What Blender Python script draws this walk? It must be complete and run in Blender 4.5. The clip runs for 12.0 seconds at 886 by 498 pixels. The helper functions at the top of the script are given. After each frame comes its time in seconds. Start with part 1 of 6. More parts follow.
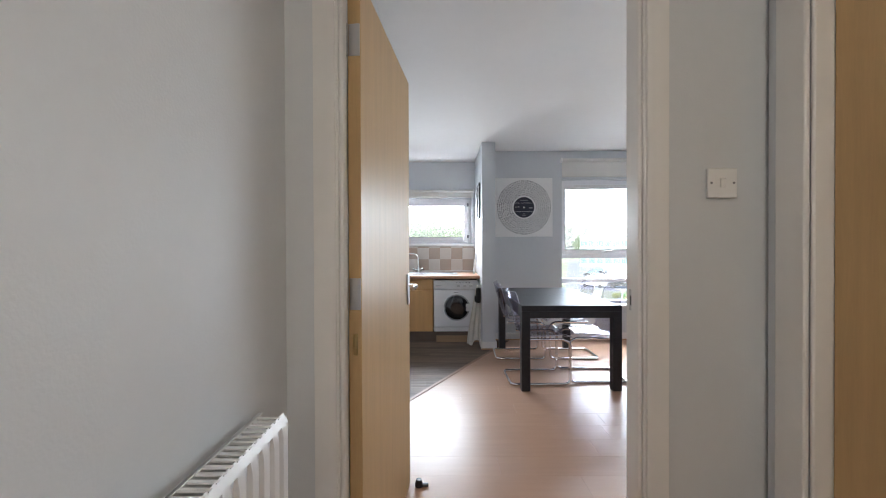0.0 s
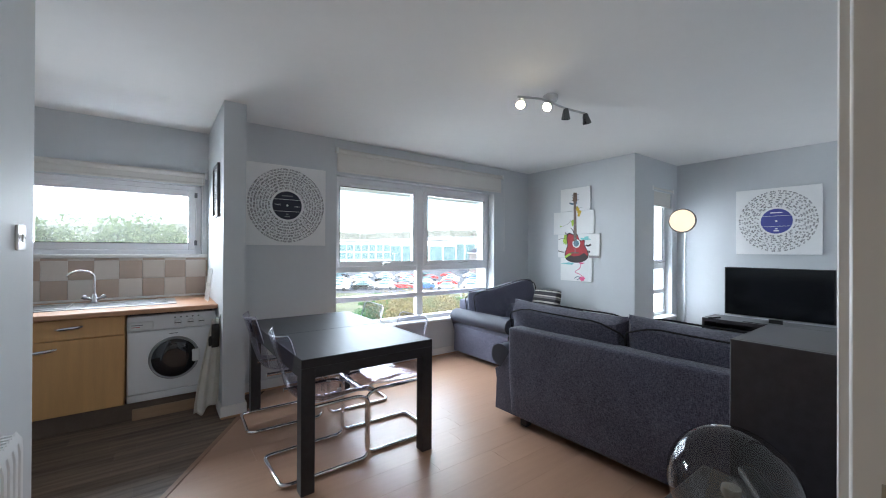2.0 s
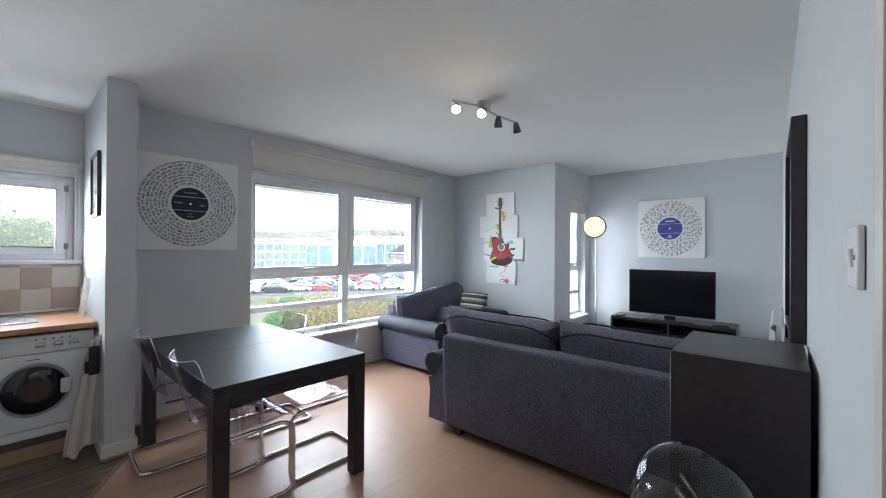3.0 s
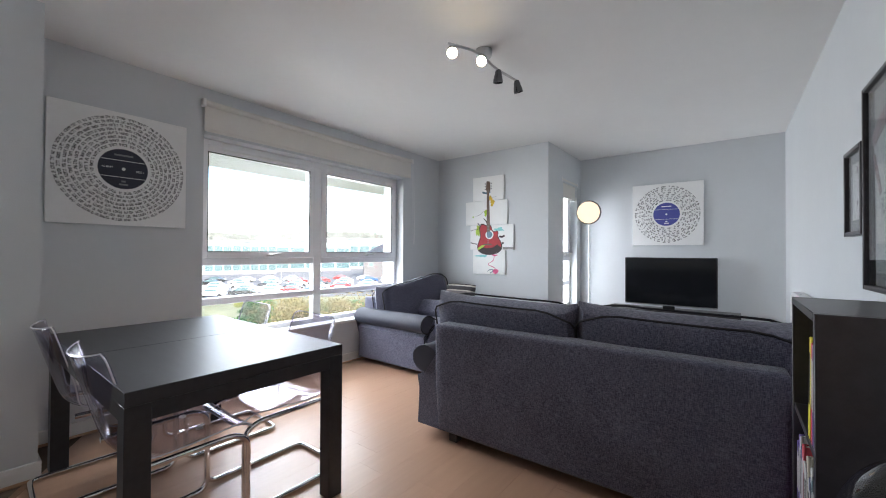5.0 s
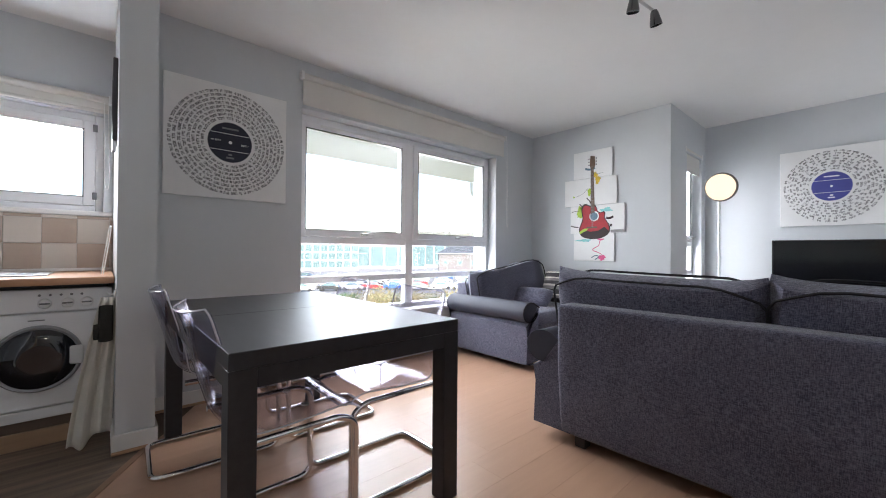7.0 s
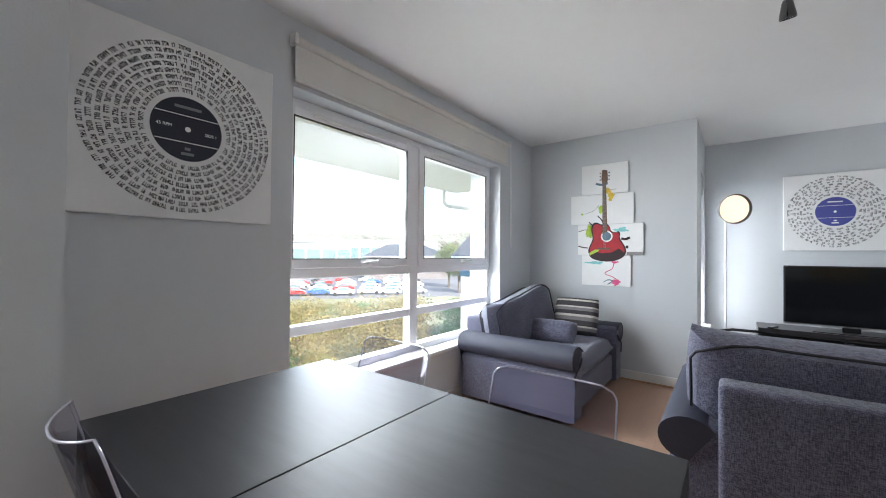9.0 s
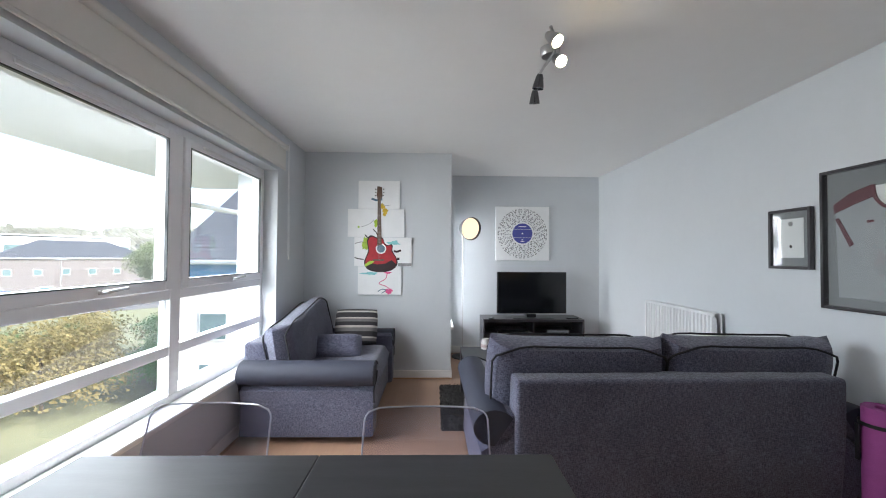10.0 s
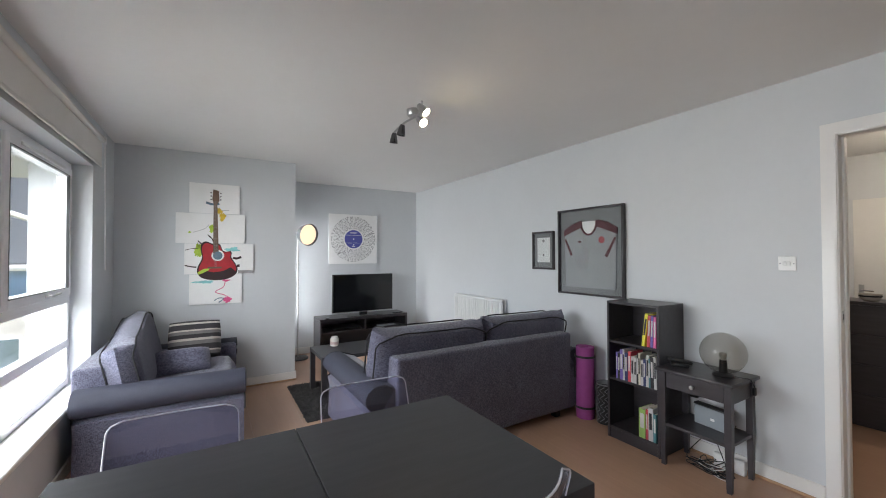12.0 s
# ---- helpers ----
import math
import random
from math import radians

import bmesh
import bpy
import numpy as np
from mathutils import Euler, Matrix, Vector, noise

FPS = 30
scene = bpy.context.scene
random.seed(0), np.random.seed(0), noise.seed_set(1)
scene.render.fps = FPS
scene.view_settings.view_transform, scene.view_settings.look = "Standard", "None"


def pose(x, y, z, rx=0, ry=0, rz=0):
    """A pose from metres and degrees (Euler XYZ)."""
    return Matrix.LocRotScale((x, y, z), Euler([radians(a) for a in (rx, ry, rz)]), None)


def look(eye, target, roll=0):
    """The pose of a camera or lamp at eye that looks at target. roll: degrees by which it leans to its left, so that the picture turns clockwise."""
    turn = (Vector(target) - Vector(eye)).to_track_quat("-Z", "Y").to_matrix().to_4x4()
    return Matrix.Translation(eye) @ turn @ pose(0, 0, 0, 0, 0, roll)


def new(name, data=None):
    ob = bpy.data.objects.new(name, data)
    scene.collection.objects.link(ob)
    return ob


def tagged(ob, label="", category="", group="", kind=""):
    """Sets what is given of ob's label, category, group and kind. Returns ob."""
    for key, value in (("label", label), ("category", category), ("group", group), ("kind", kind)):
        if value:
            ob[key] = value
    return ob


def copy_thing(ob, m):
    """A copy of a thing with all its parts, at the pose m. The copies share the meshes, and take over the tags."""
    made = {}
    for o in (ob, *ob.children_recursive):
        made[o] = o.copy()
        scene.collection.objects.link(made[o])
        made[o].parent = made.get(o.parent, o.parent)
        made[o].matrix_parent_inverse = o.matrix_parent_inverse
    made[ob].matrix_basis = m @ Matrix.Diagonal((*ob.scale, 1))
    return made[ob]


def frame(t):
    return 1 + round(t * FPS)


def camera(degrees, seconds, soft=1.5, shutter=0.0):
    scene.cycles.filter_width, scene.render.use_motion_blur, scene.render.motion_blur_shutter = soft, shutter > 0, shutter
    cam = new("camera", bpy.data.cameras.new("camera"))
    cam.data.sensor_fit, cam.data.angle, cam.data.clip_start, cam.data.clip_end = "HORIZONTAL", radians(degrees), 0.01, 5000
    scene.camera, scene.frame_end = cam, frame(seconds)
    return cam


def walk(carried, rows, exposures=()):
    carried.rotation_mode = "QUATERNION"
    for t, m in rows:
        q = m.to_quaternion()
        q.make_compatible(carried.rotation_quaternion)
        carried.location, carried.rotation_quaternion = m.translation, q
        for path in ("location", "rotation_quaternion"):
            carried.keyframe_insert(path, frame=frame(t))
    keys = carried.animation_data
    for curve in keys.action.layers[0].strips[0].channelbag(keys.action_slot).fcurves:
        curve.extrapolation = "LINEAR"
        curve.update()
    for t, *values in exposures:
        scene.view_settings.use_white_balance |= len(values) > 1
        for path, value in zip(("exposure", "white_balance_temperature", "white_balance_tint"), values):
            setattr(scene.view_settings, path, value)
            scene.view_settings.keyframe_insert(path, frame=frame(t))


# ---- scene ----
cam = camera(98.3, 12.0, 1.0)
PATH = [
    (0, (0.25, 0.1, 1.25), (0.24, 2.1, 1.236), -0.2),
    (0.5, (0.255, 0.53, 1.272), (0.428, 2.522, 1.26), -0.3),
    (1, (0.286, 0.878, 1.29), (0.797, 2.812, 1.28), 0.1),
    (1.5, (0.298, 1.117, 1.287), (1.175, 2.914, 1.294), 0.2),
    (2, (0.277, 1.282, 1.335), (1.476, 2.883, 1.341), 0.3),
    (2.5, (0.282, 1.364, 1.37), (1.675, 2.799, 1.375), 0.4),
    (3, (0.277, 1.43, 1.384), (1.779, 2.751, 1.391), 0.4),
    (5, (0.547, 1.821, 1.195), (2.134, 3.038, 1.216), 0.3),
    (5.5, (0.604, 1.942, 1.12), (2.147, 3.214, 1.14), 0.2),
    (6, (0.642, 2.057, 1.059), (2.097, 3.43, 1.08), 0.2),
    (6.5, (0.653, 2.145, 1.029), (2.029, 3.596, 1.048), 0.2),
    (7, (0.651, 2.224, 1.019), (1.977, 3.722, 1.033), 0.4),
    (7.2, (0.648, 2.276, 1.021), (1.967, 3.779, 1.036), 0.4),
    (8.8, (0.643, 3.195, 1.219), (2.08, 4.548, 1.243), 0.4),
    (9, (0.657, 3.296, 1.23), (2.247, 4.508, 1.26), 0.5),
    (9.5, (0.676, 3.555, 1.291), (2.566, 4.207, 1.33), 0.6),
    (10, (0.571, 3.75, 1.347), (2.57, 3.709, 1.389), 0.4),
    (10.5, (0.421, 3.97, 1.377), (2.329, 3.372, 1.42), 0.2),
    (11, (0.291, 4.187, 1.396), (2.086, 3.308, 1.439), 0.1),
    (11.5, (0.194, 4.322, 1.419), (1.932, 3.333, 1.458), -0.1),
    (12, (0.131, 4.387, 1.431), (1.847, 3.36, 1.465), -0.1),
]
walk(cam, [(t, look(eye, target, roll)) for t, eye, target, roll in PATH], [(0.0, 2.75, 6000, 9), (1.0, 2.32, 5700, 7), (1.5, 2.2, 5750, 6), (3.0, 2.18, 5950, 7), (5.5, 2.3, 6300, 11), (7.0, 2.33, 6350, 12), (9.0, 2.38, 6250, 9), (10.0, 2.2, 6250, 9), (12.0, 2.1, 6500, 10)])

# ---- world, sun and exposure ----
world = bpy.data.worlds.new("world")
scene.world = world
world.use_nodes = True
wn = world.node_tree.nodes
sky = wn.new("ShaderNodeTexSky")
sky.sky_type = "NISHITA"
sky.sun_disc = False
sky.sun_elevation = radians(38)
sky.sun_rotation = radians(200)
sky.dust_density = 3.0
world.node_tree.links.new(sky.outputs[0], wn["Background"].inputs[0])
wn["Background"].inputs[1].default_value = 0.15
sun = new("sun", bpy.data.lights.new("sun", "SUN"))
sun.data.energy = 2.3
sun.data.angle = radians(0.6)
sun.data.color = (1.0, 0.95, 0.88)
sun.matrix_world = look((0, 0, 0), (0.27, 0.74, -0.62))


def window_light(x, y, z, w, h, watts, side=0.0, drop=0.5, strips=3):
    """Skylight that enters downwards through one window opening, towards -y, in tilted strips outside the glass."""
    for k in range(strips):
        l = new("window_light", bpy.data.lights.new("window_light", "AREA"))
        l.data.shape = "RECTANGLE"
        l.data.size, l.data.size_y, l.data.energy = w, h / strips, watts / strips
        l.data.color = (0.95, 0.97, 1.0)
        l.data.spread = radians(155)
        zk = z - h / 2 + h * (k + 0.5) / strips
        l.matrix_world = look((x, y, zk), (x + side, y - 1, zk - drop))


window_light(2.96, 5.60, 1.30, 2.1, 1.56, 23, 0.2, 0.8)
window_light(5.60, 3.87, 1.29, 0.42, 1.5, 7.5, 0.0, 0.4)
window_light(0.0, 6.13, 1.625, 1.1, 0.58, 12, 0.0, 0.6, 2)


# ---- materials ----
def shader(name):
    m = bpy.data.materials.new(name)
    m.use_nodes = True
    nt = m.node_tree
    return m, nt, nt.nodes["Principled BSDF"]


def mat(name, col, rough=0.5, metal=0.0, vary=0.08, scale=6.0, bump=0.0, bump_scale=120.0, each=0.0, stretch=None, spec=0.5, coat=0.0):
    """A surface with grain at two scales; stretch lengthens the grain; each varies it from piece to piece."""
    m, nt, b = shader(name)
    n, lk = nt.nodes, nt.links
    b.inputs["Roughness"].default_value = rough
    b.inputs["Metallic"].default_value = metal
    b.inputs["Specular IOR Level"].default_value = spec
    b.inputs["Coat Weight"].default_value = coat
    tc = n.new("ShaderNodeTexCoord")
    mp = n.new("ShaderNodeMapping")
    lk.new(tc.outputs["Object"], mp.inputs[0])
    if stretch:
        mp.inputs["Scale"].default_value = stretch
    big = n.new("ShaderNodeTexNoise")
    big.inputs["Scale"].default_value = scale
    big.inputs["Detail"].default_value = 4
    fine = n.new("ShaderNodeTexNoise")
    fine.inputs["Scale"].default_value = scale * 9
    fine.inputs["Detail"].default_value = 3
    for t in (big, fine):
        lk.new(mp.outputs[0], t.inputs["Vector"])
    add = n.new("ShaderNodeMath")
    add.operation = "MULTIPLY_ADD"
    lk.new(fine.outputs["Fac"], add.inputs[0])
    add.inputs[1].default_value = 0.45
    lk.new(big.outputs["Fac"], add.inputs[2])
    last = add.outputs[0]
    if each:
        oi = n.new("ShaderNodeObjectInfo")
        ad2 = n.new("ShaderNodeMath")
        ad2.operation = "MULTIPLY_ADD"
        lk.new(oi.outputs["Random"], ad2.inputs[0])
        ad2.inputs[1].default_value = each
        lk.new(last, ad2.inputs[2])
        last = ad2.outputs[0]
    rng = n.new("ShaderNodeMapRange")
    rng.inputs["From Min"].default_value = 0.45
    rng.inputs["From Max"].default_value = 1.05 + each
    rng.inputs["To Min"].default_value = 1 - vary
    rng.inputs["To Max"].default_value = 1 + vary
    lk.new(last, rng.inputs[0])
    hsv = n.new("ShaderNodeHueSaturation")
    hsv.inputs["Color"].default_value = (*col, 1)
    lk.new(rng.outputs[0], hsv.inputs["Value"])
    lk.new(hsv.outputs[0], b.inputs["Base Color"])
    if bump:
        bn = n.new("ShaderNodeTexNoise")
        bn.inputs["Scale"].default_value = bump_scale
        bn.inputs["Detail"].default_value = 3
        lk.new(mp.outputs[0], bn.inputs["Vector"])
        bp = n.new("ShaderNodeBump")
        bp.inputs["Strength"].default_value = bump
        bp.inputs["Distance"].default_value = 0.004
        lk.new(bn.outputs["Fac"], bp.inputs["Height"])
        lk.new(bp.outputs[0], b.inputs["Normal"])
    return m


def weave(name, col, light, size=400.0, rough=0.9):
    """Woven cloth: threads across and along, with flecks of a lighter yarn."""
    m, nt, b = shader(name)
    n, lk = nt.nodes, nt.links
    b.inputs["Roughness"].default_value = rough
    b.inputs["Sheen Weight"].default_value = 0.25
    b.inputs["Specular IOR Level"].default_value = 0.2
    tc = n.new("ShaderNodeTexCoord")
    cols = []
    for sc in ((1, 1, 0.16), (0.16, 0.16, 1)):
        mp = n.new("ShaderNodeMapping")
        mp.inputs["Scale"].default_value = sc
        lk.new(tc.outputs["Object"], mp.inputs[0])
        t = n.new("ShaderNodeTexNoise")
        t.inputs["Scale"].default_value = size
        t.inputs["Detail"].default_value = 2
        lk.new(mp.outputs[0], t.inputs["Vector"])
        cols.append(t.outputs["Fac"])
    ad = n.new("ShaderNodeMath")
    ad.operation = "ADD"
    lk.new(cols[0], ad.inputs[0])
    lk.new(cols[1], ad.inputs[1])
    big = n.new("ShaderNodeTexNoise")
    big.inputs["Scale"].default_value = 5
    lk.new(tc.outputs["Object"], big.inputs["Vector"])
    ad2 = n.new("ShaderNodeMath")
    ad2.operation = "MULTIPLY_ADD"
    lk.new(big.outputs["Fac"], ad2.inputs[0])
    ad2.inputs[1].default_value = 0.25
    lk.new(ad.outputs[0], ad2.inputs[2])
    ramp = n.new("ShaderNodeValToRGB")
    ramp.color_ramp.elements[0].position, ramp.color_ramp.elements[0].color = 0.92, (*col, 1)
    ramp.color_ramp.elements[1].position, ramp.color_ramp.elements[1].color = 1.38, (*light, 1)
    mr = n.new("ShaderNodeMath")
    mr.operation = "MULTIPLY"
    mr.inputs[1].default_value = 0.72
    lk.new(ad2.outputs[0], mr.inputs[0])
    ramp.color_ramp.elements[0].position, ramp.color_ramp.elements[1].position = 0.66, 1.0
    lk.new(mr.outputs[0], ramp.inputs[0])
    lk.new(ramp.outputs[0], b.inputs["Base Color"])
    bp = n.new("ShaderNodeBump")
    bp.inputs["Strength"].default_value = 0.5
    bp.inputs["Distance"].default_value = 0.002
    lk.new(ad.outputs[0], bp.inputs["Height"])
    lk.new(bp.outputs[0], b.inputs["Normal"])
    return m


def clear(name, tint, gloss=0.02, ior=1.45, strength=1.0, haze=0.0):
    """Clear pane or acrylic: lets light straight through and mirrors more at a glancing angle."""
    m = bpy.data.materials.new(name)
    m.use_nodes = True
    n, lk = m.node_tree.nodes, m.node_tree.links
    n.remove(n["Principled BSDF"])
    tr = n.new("ShaderNodeBsdfTransparent")
    tr.inputs[0].default_value = (*tint, 1)
    gl = n.new("ShaderNodeBsdfGlossy")
    gl.inputs["Roughness"].default_value = gloss
    fr = n.new("ShaderNodeLayerWeight")
    fr.inputs[0].default_value = 0.5
    pw = n.new("ShaderNodeMath")
    pw.operation = "POWER"
    pw.inputs[1].default_value = 4.0
    lk.new(fr.outputs["Facing"], pw.inputs[0])
    mu = n.new("ShaderNodeMath")
    mu.operation = "MULTIPLY_ADD"
    mu.inputs[1].default_value = 0.7 * strength
    mu.inputs[2].default_value = ((ior - 1) / (ior + 1)) ** 2 * strength
    lk.new(pw.outputs[0], mu.inputs[0])
    mx = n.new("ShaderNodeMixShader")
    lk.new(mu.outputs[0], mx.inputs[0])
    body = tr.outputs[0]
    # pale veil mixed into the pane to paint daylight glare over the view
    if haze:
        haze_bsdf = n.new("ShaderNodeBsdfTranslucent")
        haze_bsdf.inputs[0].default_value = (0.9, 0.9, 0.9, 1)
        haze_mix = n.new("ShaderNodeMixShader")
        haze_mix.inputs[0].default_value = haze
        lk.new(body, haze_mix.inputs[1])
        lk.new(haze_bsdf.outputs[0], haze_mix.inputs[2])
        body = haze_mix.outputs[0]
    lk.new(body, mx.inputs[1])
    lk.new(gl.outputs[0], mx.inputs[2])
    lk.new(mx.outputs[0], n["Material Output"].inputs[0])
    return m


def glow(name, col, strength):
    m, nt, b = shader(name)
    b.inputs["Base Color"].default_value = (*col, 1)
    b.inputs["Emission Color"].default_value = (*col, 1)
    b.inputs["Emission Strength"].default_value = strength
    return m


WALL = mat("wall_paint", (0.628, 0.65, 0.668), 0.6, vary=0.025, scale=2.5, bump=0.12, bump_scale=160)
HALL = mat("hall_paint", (0.68, 0.70, 0.72), 0.55, vary=0.03, scale=2.5, bump=0.12, bump_scale=160)
CEIL = mat("ceiling_paint", (0.83, 0.83, 0.82), 0.8, vary=0.02, scale=1.5, bump=0.15, bump_scale=90)
GLOSSW = mat("gloss_white_paint", (0.80, 0.79, 0.77), 0.28, vary=0.02, scale=5, bump=0.03, bump_scale=40)
UPVC = mat("window_plastic", (0.88, 0.88, 0.90), 0.3, vary=0.015, scale=6)
LAMINATE = mat("beech_laminate", (0.46, 0.285, 0.192), 0.33, vary=0.07, scale=5, each=0.3, stretch=(0.5, 6, 6), bump=0.03, bump_scale=30, spec=0.42)
VINYL = mat("dark_oak_vinyl", (0.16, 0.118, 0.09), 0.55, vary=0.75, scale=4, each=0.25, spec=0.25, stretch=(0.35, 7, 7), bump=0.1, bump_scale=40)
DOORW = mat("oak_veneer", (0.56, 0.375, 0.175), 0.38, vary=0.09, scale=5, stretch=(5, 5, 0.35), bump=0.04, bump_scale=40)
BEECHK = mat("beech_kitchen_front", (0.64, 0.37, 0.145), 0.4, vary=0.08, scale=5, stretch=(5, 5, 0.4))
WORKTOP = mat("wood_effect_worktop", (0.50, 0.27, 0.15), 0.35, vary=0.16, scale=7, stretch=(0.4, 4, 4))
BLACKW = mat("black_brown_wood", (0.038, 0.034, 0.039), 0.32, vary=0.25, scale=6, stretch=(1, 6, 6), bump=0.05, bump_scale=60)
BLACKT = mat("black_brown_tabletop", (0.033, 0.033, 0.038), 0.43, vary=0.2, scale=5, stretch=(6, 0.6, 6), bump=0.02, bump_scale=60, spec=0.4)
CHROME = mat("chrome", (0.82, 0.82, 0.83), 0.07, 1.0, vary=0.02)
STEEL = mat("brushed_steel", (0.55, 0.55, 0.55), 0.28, 1.0, vary=0.05, scale=20)
FABRIC = weave("slate_blue_weave", (0.055, 0.055, 0.086), (0.178, 0.18, 0.245), 340.0)
SUEDE = mat("slate_faux_suede", (0.032, 0.035, 0.055), 0.62, vary=0.12, scale=9, bump=0.15, bump_scale=200)
PIPING = mat("dark_piping", (0.008, 0.008, 0.012), 0.7, vary=0.1)
BLACKP = mat("black_plastic", (0.012, 0.012, 0.013), 0.35, vary=0.1)
WHITEP = mat("white_plastic", (0.80, 0.80, 0.79), 0.3, vary=0.02)
GREYP = mat("grey_plastic", (0.20, 0.21, 0.22), 0.4, vary=0.06)
ENAMEL = mat("white_enamel", (0.87, 0.87, 0.88), 0.22, vary=0.015, scale=3)
RADW = mat("radiator_enamel", (0.77, 0.77, 0.77), 0.3, vary=0.02, scale=5)
CANVAS = mat("white_canvas", (0.87, 0.87, 0.86), 0.85, vary=0.03, scale=8, bump=0.2, bump_scale=700)
INK = mat("black_ink", (0.010, 0.010, 0.012), 0.7, vary=0.1)
NAVY = mat("navy_label", (0.018, 0.020, 0.040), 0.5, vary=0.1)
BLUE = mat("blue_label", (0.075, 0.085, 0.33), 0.6, vary=0.06)
GLASS = clear("window_glass", (0.97, 0.98, 0.98), 0.0, haze=0.008)
ACRYLIC = clear("clear_acrylic", (0.86, 0.855, 0.915), 0.03, 1.5, 0.9)
SMOKE = clear("smoked_glass", (0.78, 0.76, 0.73), 0.01, 1.5, 1.2)
PICGLASS = clear("picture_glass", (0.93, 0.94, 0.94), 0.01, 1.4)
SCREEN = mat("tv_screen", (0.006, 0.007, 0.008), 0.12, vary=0.05, spec=0.6)
BLINDM = mat("roller_blind_cloth", (0.72, 0.70, 0.66), 0.85, vary=0.03, scale=4, bump=0.12, bump_scale=500)


# ---- mesh helpers ----
def empty_mesh():
    return bmesh.new()


def box(lo, hi, bev=0.0, seg=2, bm=None):
    """A box between two corners, with rounded edges; joined to bm where one is given."""
    b = bmesh.new()
    bmesh.ops.create_cube(b, size=1)
    for v in b.verts:
        v.co = Vector([lo[i] + (v.co[i] + 0.5) * (hi[i] - lo[i]) for i in range(3)])
    if bev:
        bmesh.ops.bevel(b, geom=b.edges[:], offset=bev, segments=seg, profile=0.5, affect="EDGES")
    return join(bm, b)


def join(bm, b):
    if bm is None:
        return b
    tmp = bpy.data.meshes.new("tmp")
    b.to_mesh(tmp)
    b.free()
    bm.from_mesh(tmp)
    bpy.data.meshes.remove(tmp)
    return bm


def prism(pts, z0, z1, bev=0.0, bm=None):
    """An upright solid over a flat outline."""
    b = bmesh.new()
    low = [b.verts.new((x, y, z0)) for x, y in pts]
    top = [b.verts.new((x, y, z1)) for x, y in pts]
    b.faces.new(low[::-1])
    b.faces.new(top)
    for i in range(len(pts)):
        j = (i + 1) % len(pts)
        b.faces.new((low[i], low[j], top[j], top[i]))
    bmesh.ops.recalc_face_normals(b, faces=b.faces[:])
    if bev:
        bmesh.ops.bevel(b, geom=b.edges[:], offset=bev, segments=2, profile=0.5, affect="EDGES")
    return join(bm, b)


def lathe(profile, n=32, bm=None):
    """A turned solid about z from (radius, height) pairs."""
    b = bmesh.new()
    rings = []
    for r, z in profile:
        if r < 1e-5:
            rings.append([b.verts.new((0, 0, z))])
        else:
            rings.append([b.verts.new((r * math.cos(2 * math.pi * i / n), r * math.sin(2 * math.pi * i / n), z)) for i in range(n)])
    for a, c in zip(rings, rings[1:]):
        for i in range(n):
            j = (i + 1) % n
            if len(a) == 1 and len(c) == 1:
                continue
            if len(a) == 1:
                b.faces.new((a[0], c[i], c[j]))
            elif len(c) == 1:
                b.faces.new((a[i], a[j], c[0]))
            else:
                b.faces.new((a[i], a[j], c[j], c[i]))
    bmesh.ops.recalc_face_normals(b, faces=b.faces[:])
    return join(bm, b)


def rounded(pts, r, n=5, closed=False):
    """A path whose corners are rounded by r."""
    pts = [Vector(p) for p in pts]
    out = []
    last = len(pts)
    for i, p in enumerate(pts):
        if not closed and i in (0, last - 1):
            out.append(p)
            continue
        a, c = pts[i - 1], pts[(i + 1) % last]
        u, w = (a - p), (c - p)
        k = min(r, u.length * 0.49, w.length * 0.49)
        s, e = p + u.normalized() * k, p + w.normalized() * k
        for j in range(n + 1):
            t = j / n
            out.append(s.lerp(p, t).lerp(p.lerp(e, t), t))
    return out


def tube(pts, r, n=8, closed=False, bm=None):
    """A round bar along a path."""
    b = bmesh.new()
    pts = [Vector(p) for p in pts]
    count = len(pts)
    rings = []
    up = None
    for i in range(count):
        a = pts[i - 1] if (i or closed) else pts[i]
        c = pts[(i + 1) % count] if (i < count - 1 or closed) else pts[i]
        d = (c - a).normalized()
        if up is None:
            up = d.orthogonal().normalized()
        up = (up - d * up.dot(d)).normalized()
        side = d.cross(up)
        rings.append([b.verts.new(pts[i] + r * (math.cos(2 * math.pi * k / n) * up + math.sin(2 * math.pi * k / n) * side)) for k in range(n)])
    pairs = list(zip(rings, rings[1:])) + ([(rings[-1], rings[0])] if closed else [])
    for a, c in pairs:
        for k in range(n):
            j = (k + 1) % n
            b.faces.new((a[k], a[j], c[j], c[k]))
    if not closed:
        b.faces.new(rings[0][::-1])
        b.faces.new(rings[-1])
    bmesh.ops.recalc_face_normals(b, faces=b.faces[:])
    return join(bm, b)


